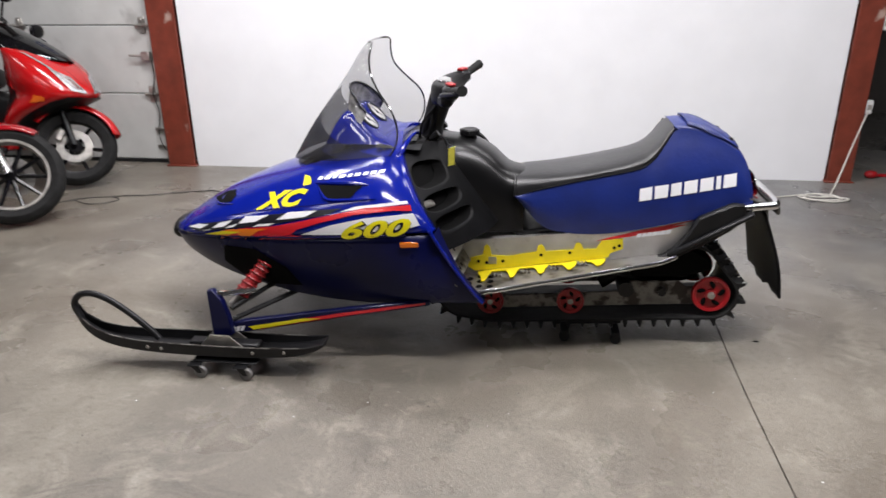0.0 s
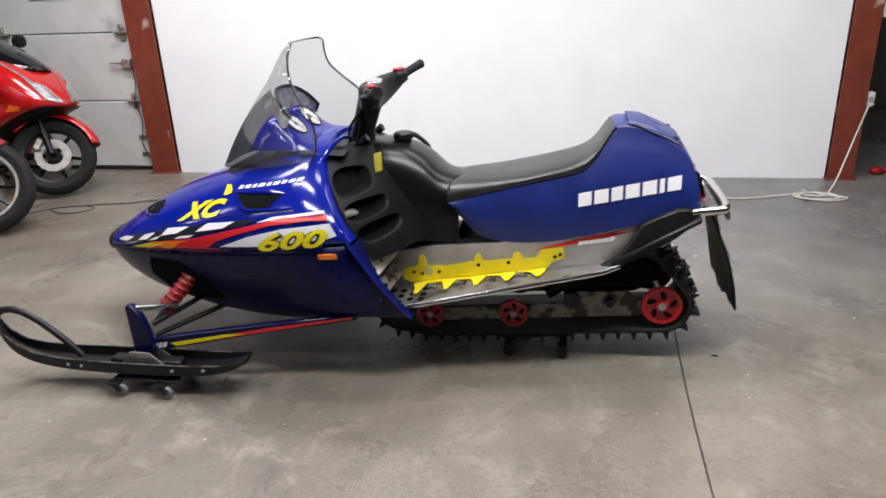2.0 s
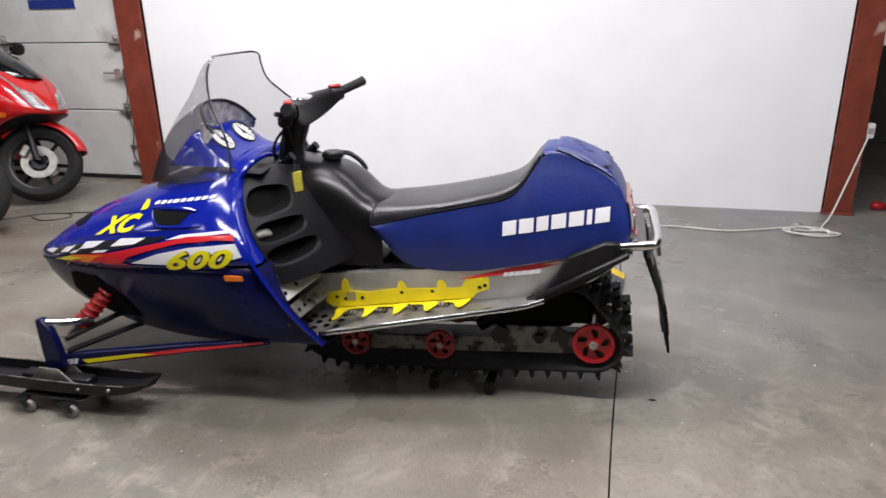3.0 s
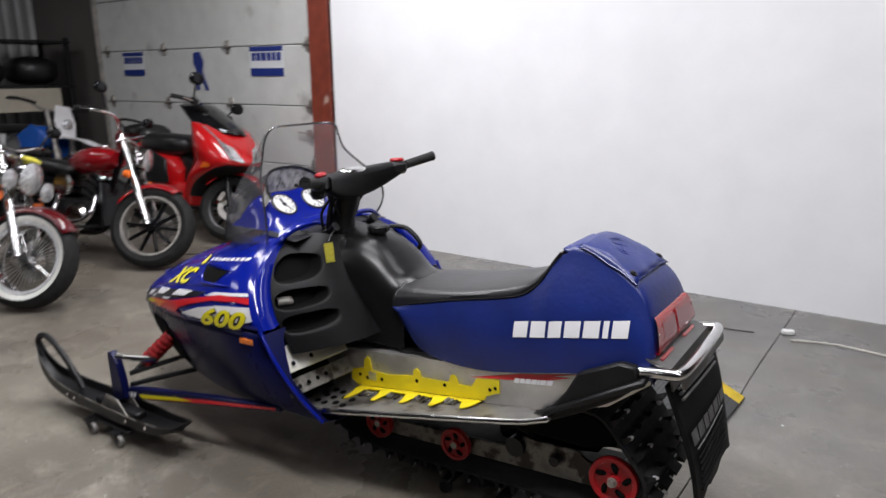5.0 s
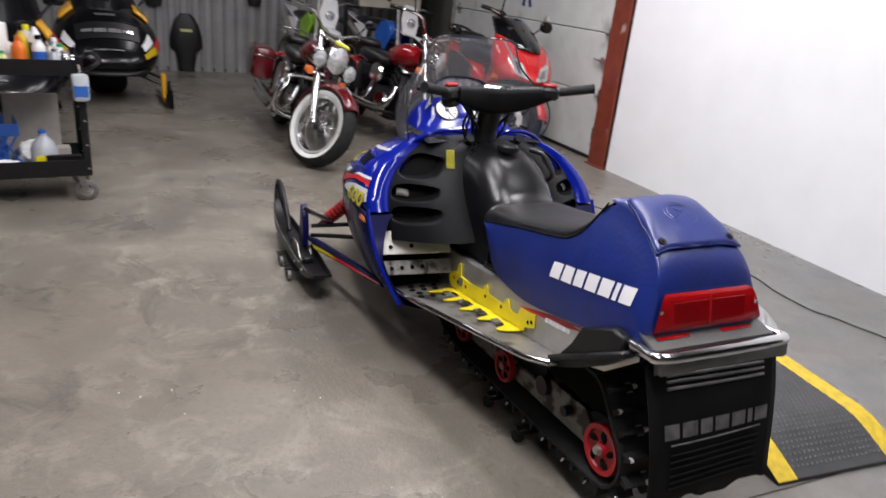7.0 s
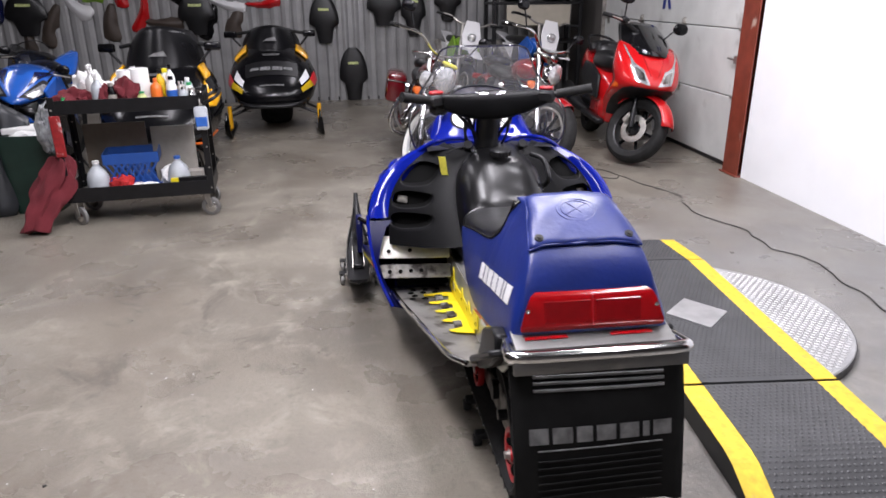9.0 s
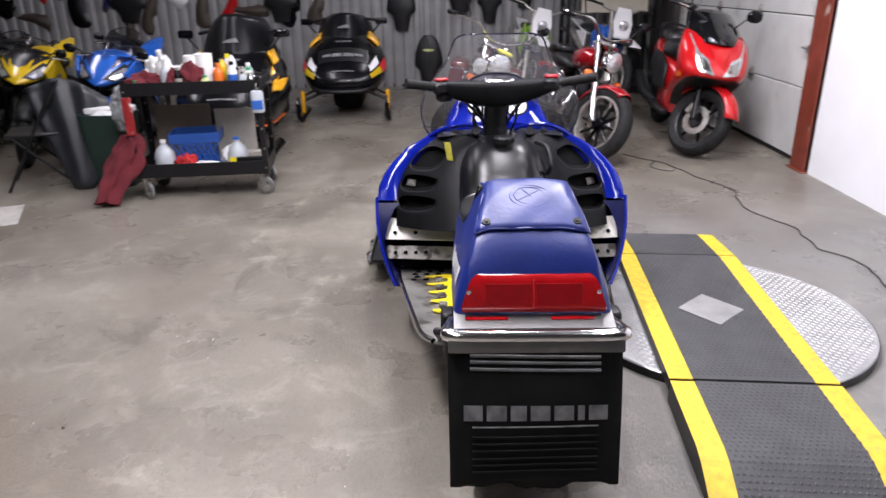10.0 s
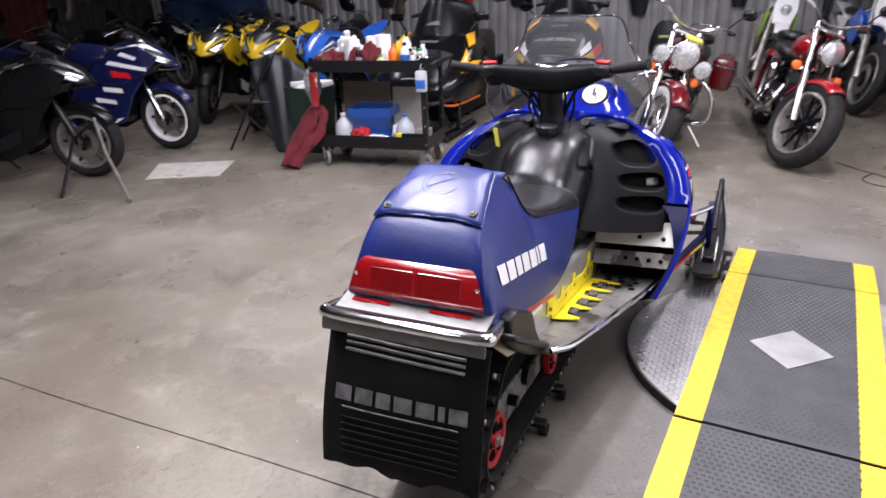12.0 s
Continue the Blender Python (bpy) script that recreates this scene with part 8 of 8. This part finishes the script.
ob.matrix_world = on_cart(-0.12, 0.33, Z)
ob = tagged(part("panel_board", box(0.012, 0.30, 0.42, pose(0, 0, 0.21), 0.002), CARD), "grey board standing on the cart's lower shelf", "board")
ob.matrix_world = on_cart(-0.195, 0.20, Z)
ob = tagged(part("brown_board", box(0.012, 0.42, 0.46, pose(0, 0, 0.23), 0.002), mat("brown_card", (0.13, 0.105, 0.08), 0.8, vary=0.15, grain=8)), "brown card standing behind the crate on the cart", "board")
ob.matrix_world = on_cart(-0.20, -0.19, Z)
# hung on the cart
o = thing("squeeze_bottle", on_cart(0.245, 0.455, 0.62), "clear bottle with blue label hung on the cart", "bottle")
part("body", box(0.05, 0.09, 0.16, pose(0, 0, 0.08), 0.02, seg=2), CLEAR_PLASTIC, o)
part("label_band", box(0.052, 0.075, 0.07, pose(0, 0, 0.06), 0.004), BLUE_PLASTIC, o)
part("hook", tube([(0, 0, 0.16), (0, 0, 0.19), (-0.02, 0, 0.205)], 0.005, 6), STEEL, o)
o = thing("plastic_bag", on_cart(0.02, -0.57, 0.46), "clear plastic bag hung at the cart end", "bag")
b = bmesh.new()
bmesh.ops.create_icosphere(b, subdivisions=4, radius=1)
for v in b.verts:
    n = noise.noise(v.co * 2.4) * 0.35 + noise.noise(v.co * 6) * 0.16
    v.co = Vector((v.co.x * 0.085 * (1 + n), v.co.y * 0.055 * (1 + n), 0.17 + v.co.z * 0.16 * (1 + 0.5 * n)))
part("bag", b, mat("grey_film", (0.26, 0.27, 0.28), 0.25, vary=0.5, grain=14), o)
part("tie", tube([(0, 0, 0.32), (0, 0.03, 0.36), (0, 0.07, 0.37)], 0.006, 6), CLEAR_PLASTIC, o)
ob = tagged(part("towel", box(0.012, 0.065, 0.27, pose(0, 0, -0.14, 0, 0, 3), 0.005), mat("worn_red_plastic", (0.26, 0.012, 0.014), 0.45, vary=0.25, grain=25, spots=(0.5, 0.45, 0.44), spot_scale=22, spot_at=0.60)), "red printed can holder hung on the cart leg", "tool holder")
ob.matrix_world = on_cart(0.232, -0.45, 0.76)

# long red rag hanging to the floor
rings = []
for i in range(25):
    t = i / 24
    z = 0.47 * (1 - t) ** 0.9 + 0.012
    w = 0.050 + 0.055 * math.sin(math.pi * min(1, t * 1.15)) ** 0.8 + 0.02 * t
    cx, cy = 0.20 * t**1.4, -0.17 * t**1.2
    row = []
    for a in (2 * math.pi * k / 28 for k in range(28)):
        q = 1 + 0.28 * math.sin(3 * a + 4 * t) + 0.16 * math.sin(7 * a - 9 * t) + 0.25 * noise.noise(Vector((math.cos(a) * 1.5, math.sin(a) * 1.5, 5 * t)))
        row.append((cx + (0.045 + 0.02 * t) * math.cos(a) * q, cy + w * math.sin(a) * q, max(0.004, z + 0.04 * math.cos(a) * t)))
    rings.append(row)
ob = tagged(part("hanging_rag", loft(rings, closed=True, caps=True), CLOTH_RED), "long dark red rag draped from cart to floor", "cloth")
ob.matrix_world = pose(-3.19, -2.52, 0)

# bin, chair, boards
o = thing("waste_bin", pose(-3.63, -2.88, 0), "dark green plastic waste bin with rubbish on top", "waste bin")
rings = []
for z, s in ((0.0, 0.80), (0.02, 0.82), (0.52, 1.0), (0.55, 1.04), (0.57, 1.04), (0.57, 0.97), (0.50, 0.96)):
    rings.append([(0.15 * s * math.copysign(abs(math.cos(a)) ** 0.35, math.cos(a)), 0.19 * s * math.copysign(abs(math.sin(a)) ** 0.35, math.sin(a)), z) for a in (2 * math.pi * k / 32 for k in range(32))])
part("tub", loft(rings, closed=True), BIN_GREEN, o)
part("liner_lid", box(0.20, 0.33, 0.05, pose(-0.04, 0, 0.585), 0.01), PAPER, o, "white carton on top")
b = bmesh.new()
bmesh.ops.create_icosphere(b, subdivisions=3, radius=1)
for v in b.verts:
    n = 1 + 0.4 * noise.noise(v.co * 2.6)
    v.co = Vector((0.08 + v.co.x * 0.05 * n, v.co.y * 0.10 * n, 0.54 + v.co.z * 0.05 * n))
part("rubbish", b, PAPER, o)
o = thing("folding_chair", pose(-3.63, -3.48, 0, 0, 0, -66), "dark metal folding chair beside the bin", "chair")
part("seat", box(0.40, 0.40, 0.025, pose(0, 0, 0.43), 0.01), VINYL_BLACK, o)
for s in (-1, 1):
    part("front_leg", tube([(0.24, s * 0.2, 0.01), (0.0, s * 0.2, 0.44), (-0.22, s * 0.2, 0.82)], 0.011, 8, False), STEEL_BLACK, o)
    part("rear_leg", tube([(-0.24, s * 0.19, 0.01), (0.16, s * 0.19, 0.43)], 0.011, 8, False), STEEL_BLACK, o)
part("backrest", box(0.02, 0.40, 0.22, pose(-0.19, 0, 0.74, 0, -28, 0), 0.008), VINYL_BLACK, o)
b = loft([[(0.05 * math.sin(3.0 * u) - 0.03 * v + 0.022 * v * math.sin(17 * u + 2 * v), (0.075 + 0.175 * min(1.0, 1.2 * v) ** 0.9) * (u - 0.5) * 2 - 0.06 * v * (1 - u), (0.86 - 0.22 * max(0.0, u - 0.35) ** 1.5) * v * (1 - 0.08 * (2 * u - 1) ** 2)) for u in (k / 20 for k in range(21))] for v in (k / 12 for k in range(13))])
o = part("black_board", b, BLACK_CARD)
o.modifiers.new("thickness", "SOLIDIFY").thickness = 0.006
o.matrix_world = pose(-3.47, -3.09, 0, 0, -12, 15)
tagged(o, "black plastic body panel leaning beside the chair", "panel")
b = slab([(-0.26, -0.32), (0.24, -0.28), (0.26, 0.30), (-0.22, 0.33)], 0.001, 0.004, axis="z")
ob = tagged(part("paper_sheet", b, mat("scuffed_paper", (0.44, 0.42, 0.385), 0.8, vary=0.15, grain=7, spots=(0.24, 0.225, 0.20), spot_scale=8, spot_at=0.56), smooth=False), "scuffed white paper sheet lying on the floor", "paper")
ob.matrix_world = pose(-2.71, -3.52, 0, 0, 0, 29)
o = thing("front_stand", pose(0.26, 0.09, 0), "black steel front stand propping the black sport bike", "bike stand")
part("long_leg", tube([(-2.50, -4.02, 0.50), (-2.36, -3.80, 0.28), (-2.12, -3.36, 0.015)], 0.013, 8, False), STEEL, o)
part("short_leg", tube([(-2.42, -4.20, 0.34), (-2.22, -4.08, 0.15), (-2.03, -3.95, 0.015)], 0.013, 8, False), STEEL_BLACK, o)
part("cross_tube", tube([(-2.50, -4.02, 0.48), (-2.42, -4.20, 0.34)], 0.012, 8, False), STEEL_BLACK, o)

# cords on the floor
CORD_DARK = mat("dusty_black_cord", (0.035, 0.032, 0.030), 0.6, vary=0.2, grain=40)
way = [(-4.4, 1.35), (-4.12, 1.56), (-3.75, 1.72), (-3.2, 1.88), (-2.7, 1.80), (-2.35, 1.98), (-2.03, 1.92), (-1.75, 2.06), (-1.46, 2.02), (-1.1, 1.95), (-0.7, 2.05), (-0.2, 2.10), (0.1, 2.06)]
pts = []
for (x0, y0), (x1, y1) in zip(way, way[1:]):
    for k in range(4):
        x, y = x0 + (x1 - x0) * k / 4, y0 + (y1 - y0) * k / 4
        pts.append((x, y + 0.022 * math.sin(9 * x) + 0.010 * math.sin(23 * x + 1), 0.005))
b = tube(pts, 0.0042, 6)
tagged(part("extension_cord", b, CORD_DARK), "black extension cord lying along the floor", "cord")
b = tube([(-4.12, 1.545, 0.006), (-3.97, 1.47, 0.006), (-3.86, 1.50, 0.006), (-3.80, 1.60, 0.006), (-3.90, 1.66, 0.006)], 0.004, 6)
tagged(part("thin_cord", b, CORD_DARK), "thin black cord end lying on the floor", "cord")
CORD_WHITE = mat("white_cord", (0.55, 0.53, 0.48), 0.6)
rr = random.Random(5)
loop = [(1.70, 2.60, 0.55), (1.62, 2.55, 0.30), (1.50, 2.40, 0.06), (1.40, 2.22, 0.008)]
for k in range(16):
    a = k * 0.95
    loop.append((1.30 + rr.uniform(0.07, 0.17) * math.cos(a) + rr.uniform(-0.03, 0.03), 2.13 + rr.uniform(0.04, 0.10) * math.sin(a), 0.008 + 0.004 * (k % 4)))
loop += [(1.05, 2.16, 0.007), (0.80, 2.08, 0.007), (0.45, 2.12, 0.007), (0.22, 2.06, 0.007)]
tagged(part("power_cord", tube(loop, 0.0065, 6, per=4), CORD_WHITE), "pale cord hanging from an outlet, coiled on the floor", "cord")
o = tagged(part("plug", box(0.07, 0.035, 0.03, pose(0, 0, 0.016), 0.008), WHITE_PLASTIC), "pale plug joining two cords on the floor", "plug")
o.matrix_world = pose(0.19, 2.16, 0, 0, 0, 20)
for z in (0.58, 1.18):
    o = thing("outlet_box", pose(1.72, 2.66, z), "small pale outlet box fixed to the post", "outlet")
    part("box", box(0.05, 0.05, 0.10, pose(0, 0, 0), 0.006), WHITE_PLASTIC, o)
    part("socket", box(0.03, 0.004, 0.04, pose(0, -0.027, 0), 0.002), CARD, o)
o = thing("red_strap", pose(1.90, 2.78, 0, 0, 0, 10), "red ratchet strap dropped on the floor", "strap")
part("bundle", blob(0.05, 0.04, 0.03, pose(0, 0, 0.03), 2.2, 14), RED_PLASTIC, o)
part("tail", tube([(0.03, 0, 0.02), (0.12, 0.03, 0.012), (0.24, -0.01, 0.008)], 0.014, 8, flat=0.4), RED_PLASTIC, o)

# spare seats on the ribbed wall
def spare_seat(y, z0, z1, w, label, on_floor=False):
    h = z1 - z0
    o = thing("spare_seat", pose(FAR_X + 0.10, y, z0), label, "seat", "spare seats")
    rings = []
    for i in range(13):
        t = i / 12
        half = w / 2 * (0.30 + 0.70 * math.sin(math.pi * min(1, max(0.02, 0.08 + 0.92 * t))) ** 0.6) * (1.0 if t > 0.35 else 0.62 + 0.4 * abs(t - 0.2))
        rings.append([(0.06 * math.cos(a) * (0.5 + 0.5 * math.sin(math.pi * min(0.97, max(0.05, t)))), half * math.copysign(abs(math.sin(a)) ** 0.8, math.sin(a)), h * t) for a in (2 * math.pi * k / 18 for k in range(18))])
    part("cushion", loft(rings, closed=True, caps=True), VINYL_BLACK, o)
    part("mark", box(0.004, w * 0.35, 0.035, pose(0.062, 0, h * 0.72)), LABEL_MAT, o, smooth=False)
    if not on_floor:
        part("hook", tube([(-0.06, 0, h * 0.98), (0, 0, h * 1.02), (0.02, 0, h * 0.97)], 0.006, 6), STEEL, o)


spare_seat(-0.55, 0.0, 0.75, 0.42, "black snowmobile seat standing on the floor", True)
for y, z0, z1, w in ((-0.93, 0.82, 1.46, 0.42), (-0.07, 1.05, 1.6, 0.5), (0.35, 0.91, 1.56, 0.36), (0.85, 1.11, 1.66, 0.4), (-2.68, 0.96, 1.51, 0.5), (-4.91, 0.98, 1.53, 0.55)):
    spare_seat(y, z0, z1, w, "black padded vehicle seat hung on the ribbed wall")


def wall_part(y, z, w, h, material, label, seed, side=False):
    """A tapered, bowed piece of bodywork hung on the wall."""
    rr = random.Random(seed)
    tall = max(w, h)
    wide = min(w, h) * rr.uniform(0.55, 0.9)
    lean = (0 if h >= w else 75) + rr.uniform(-28, 28)
    top, bow, notch, at = rr.uniform(0.25, 0.7), rr.uniform(-0.16, 0.16), rr.uniform(0.0, 0.35), rr.uniform(0.3, 0.7)
    rows = []
    for i in range(15):
        t = i / 14
        half = wide / 2 * (1 - (1 - top) * t) * min(1.0, (min(t, 1 - t) * 9 + 0.25)) ** 0.5
        bite = 1 - notch * math.exp(-(((t - at) / 0.10) ** 2))
        c = bow * tall * math.sin(math.pi * t)
        row = []
        for k in range(9):
            u = k / 4 - 1
            row.append((0.09 * (1 - abs(u) ** 1.6) * (0.4 + 0.6 * math.sin(math.pi * min(0.9, 0.15 + t * 0.8))), c + half * u * (bite if u > 0 else 1), tall * (t - 0.5)))
        rows.append(row)
    ob = part("fairing_panel", loft(rows), material)
    ob.modifiers.new("thickness", "SOLIDIFY").thickness = 0.004
    ob.matrix_world = (pose(y, Y0 + 0.015, z, 0, 0, 90) if side else pose(FAR_X + 0.03, y, z)) @ pose(0, 0, 0, lean, 0, 0)
    tagged(ob, label, "fairing", "spare fairings")


BROWN_PART = mat("dusty_brown_plastic", (0.060, 0.045, 0.036), 0.5, vary=0.2, grain=8)
LOT = {"red": RED_PAINT, "white": WHITE_PAINT, "black": BLACK_PAINT, "brown": BROWN_PART, "green": GREEN_PLASTIC, "blue": NAVY}
for k, (y, z, w, h, c) in enumerate(((-1.77, 1.39, 0.5, 0.3, "red"), (-3.46, 1.3, 0.36, 0.6, "red"), (-4.24, 1.37, 0.45, 0.4, "white"), (-3.15, 1.13, 0.55, 0.45, "brown"), (-5.64, 1.22, 0.6, 0.6, "black"), (-2.27, 1.38, 0.55, 0.34, "white"), (-6.31, 1.41, 0.45, 0.35, "red"), (-3.82, 1.14, 0.5, 0.5, "brown"), (-4.6, 1.1, 0.4, 0.6, "brown"), (-5.27, 1.39, 0.3, 0.5, "blue"), (-6.88, 1.3, 0.6, 0.55, "black"), (-6.36, 1.01, 0.5, 0.45, "brown"), (-2.53, 1.13, 0.35, 0.5, "black"), (-4.03, 1.44, 0.28, 0.22, "green"), (-2.16, 1.12, 0.4, 0.4, "brown"), (-7.5, 1.36, 0.7, 0.5, "brown"), (-8.1, 1.48, 0.5, 0.4, "black"), (-8.7, 1.42, 0.6, 0.5, "brown"), (-9.4, 1.35, 0.6, 0.7, "black"), (-5.95, 1.5, 0.4, 0.4, "black"), (-5.0, 0.95, 0.4, 0.55, "brown"), (-3.65, 1.5, 0.35, 0.35, "red"), (-2.9, 1.5, 0.5, 0.3, "black"))):
    wall_part(y, z, w, h, LOT[c], c + " spare fairing piece hung on the ribbed wall", 40 + k)
for k, (x, z, w, h, c) in enumerate(((-8.3, 1.35, 0.7, 0.6, "brown"), (-7.5, 1.45, 0.6, 0.5, "black"), (-7.0, 1.20, 0.5, 0.6, "brown"), (-6.3, 1.42, 0.55, 0.5, "red"), (-5.7, 1.30, 0.7, 0.7, "black"), (-5.0, 1.48, 0.5, 0.4, "white"), (-4.5, 1.25, 0.7, 0.6, "brown"), (-3.8, 1.40, 0.6, 0.6, "black"), (-3.1, 1.35, 0.6, 0.5, "brown"), (-2.4, 1.30, 0.6, 0.6, "black"), (-8.0, 0.85, 0.7, 0.6, "black"), (-6.7, 0.80, 0.7, 0.7, "black"))):
    wall_part(x, z, w, h, LOT[c], c + " spare fairing piece hung on the side wall", 80 + k, True)
b = loft([[(-8.5 + 0.08 * math.sin(5 * y + 3 * z), y, z) for y in [-9.3 + 2.3 * k / 20 for k in range(21)]] for z in (0.0, 0.4, 0.8, 1.05, 1.17)])
ob = tagged(part("tarp", b, TARP), "dark blue tarp hanging over stored goods", "tarp")
ob.modifiers.new("thickness", "SOLIDIFY").thickness = 0.02


def hanging_cover(x, w, h, top, material, label, seed):
    """A limp cloth cover hung by its shoulders on the side wall."""
    rr = random.Random(seed)
    f1, f2, p = rr.uniform(9, 14), rr.uniform(17, 25), rr.uniform(0, 6)
    rows = []
    for i in range(13):
        t = i / 12
        half = w / 2 * (0.35 + 0.65 * min(1.0, t * 5) ** 0.5) * (1 - 0.12 * math.sin(3 * t + p))
        rows.append([(half * u + 0.03 * math.sin(4 * t + p), 0.05 + 0.035 * t * math.sin(f1 * u * w + p) + 0.015 * math.sin(f2 * u * w + 5 * t), -h * t * (1 + 0.06 * math.sin(5 * u + p)) - 0.08 * u * u * (1 - t)) for u in [k / 12 - 1 for k in range(25)]])
    ob = part("dust_cover", loft(rows), material)
    ob.modifiers.new("thickness", "SOLIDIFY").thickness = 0.012
    ob.matrix_world = pose(x, Y0 + 0.01, top)
    tagged(ob, label, "cover", "covers on the side wall")
    hk = tagged(part("wall_hook", tube([(0, -0.01, 0), (0, 0.04, 0), (0, 0.07, 0.03)], 0.008, 6), STEEL), "small steel hook fixed to the side wall", "hook", "hooks on the side wall")
    hk.matrix_world = pose(x, Y0 + 0.01, top - 0.03)


CLOTH_BLACK = mat("black_cloth", (0.022, 0.020, 0.021), 0.8, vary=0.4, grain=7, bump=0.3, bump_scale=60, spec=0.2)
CLOTH_MAROON = mat("maroon_cloth", (0.045, 0.008, 0.010), 0.85, vary=0.3, grain=7, bump=0.3, bump_scale=60, spec=0.2)
for k, (x, w, h, top) in enumerate(((-8.3, 1.0, 1.2, 1.75), (-7.3, 1.0, 1.4, 1.85), (-6.25, 0.9, 1.1, 1.6), (-5.35, 1.0, 1.5, 1.9), (-4.3, 0.9, 1.2, 1.7), (-3.3, 1.0, 1.4, 1.85), (-2.2, 0.9, 1.3, 1.75))):
    hanging_cover(x, w, h, top, CLOTH_MAROON if k in (2, 5) else CLOTH_BLACK, "dark maroon cloth cover hung on the side wall" if k in (2, 5) else "black cloth cover hung on the side wall", 60 + k)

# storage bench in the corner
o = thing("storage_rack", pose(-8.1, 1.95, 0), "black storage rack with a beige panel and dark bags", "rack")
for x in (-0.3, 0.3):
    for y in (-0.62, 0.55):
        part("upright", box(0.05, 0.05, 1.9, pose(x, y, 0.95), 0.004), STEEL_BLACK, o)
for z in (0.15, 0.85, 1.35, 1.85):
    part("shelf", box(0.66, 1.24, 0.03, pose(0, -0.03, z), 0.004), STEEL_BLACK, o)
part("beige_front", box(0.03, 0.86, 0.26, pose(0.33, -0.03, 1.20), 0.006), BEIGE, o, "beige front panel")
for y, z, w, h in ((-0.3, 1.37, 0.4, 0.28), (0.25, 1.37, 0.5, 0.32), (0.0, 0.17, 0.9, 0.45)):
    ob = tagged(part("duffel_bag", blob(0.28, w / 2, h / 2, pose(0, 0, h / 2), 3, 18), VINYL_BLACK), "black bag lying on the storage rack", "bag", "bags on the rack")
    ob.matrix_world = pose(-8.1, 1.95 + y, z)

# crumbs, flecks of paper and grit on the floor, in one mesh
rr = random.Random(77)
V, F = [], []
for k in range(520):
    x, y = rr.uniform(-5.5, 2.6), rr.uniform(-3.6, 2.4)
    if -2.3 < x < 0.3 and 0.2 < y < 1.8:
        continue
    big = rr.random() < 0.06
    r = rr.uniform(0.005, 0.010) if big else rr.uniform(0.0015, 0.005)
    n0, m = len(V), 5
    a0 = rr.uniform(0, 6)
    for i in range(m):
        q = r * rr.uniform(0.5, 1.2)
        V.append((x + q * math.cos(a0 + i * 2 * math.pi / m) * (1.6 if big else 1), y + q * math.sin(a0 + i * 2 * math.pi / m), 0.0012))
    V.append((x, y, 0.002 + r * 0.4))
    F += [(n0 + i, n0 + (i + 1) % m, n0 + m) for i in range(m)]
for mt, nm, lb, pick in ((PAPER, "floor_flecks", "pale flecks of paper and grit on the floor", 0), (DARK, "floor_grit", "dark grit scattered on the floor", 1)):
    me = bpy.data.meshes.new(nm)
    fs = [f for f in F if ((f[2] // 6) % 3 == 0) == bool(pick)]
    used = sorted({i for f in fs for i in f})
    idx = {v: i for i, v in enumerate(used)}
    me.from_pydata([V[i] for i in used], [], [tuple(idx[i] for i in f) for f in fs])
    me.materials.append(mt)
    tagged(new(nm, me), lb, "debris", "", "stuff")
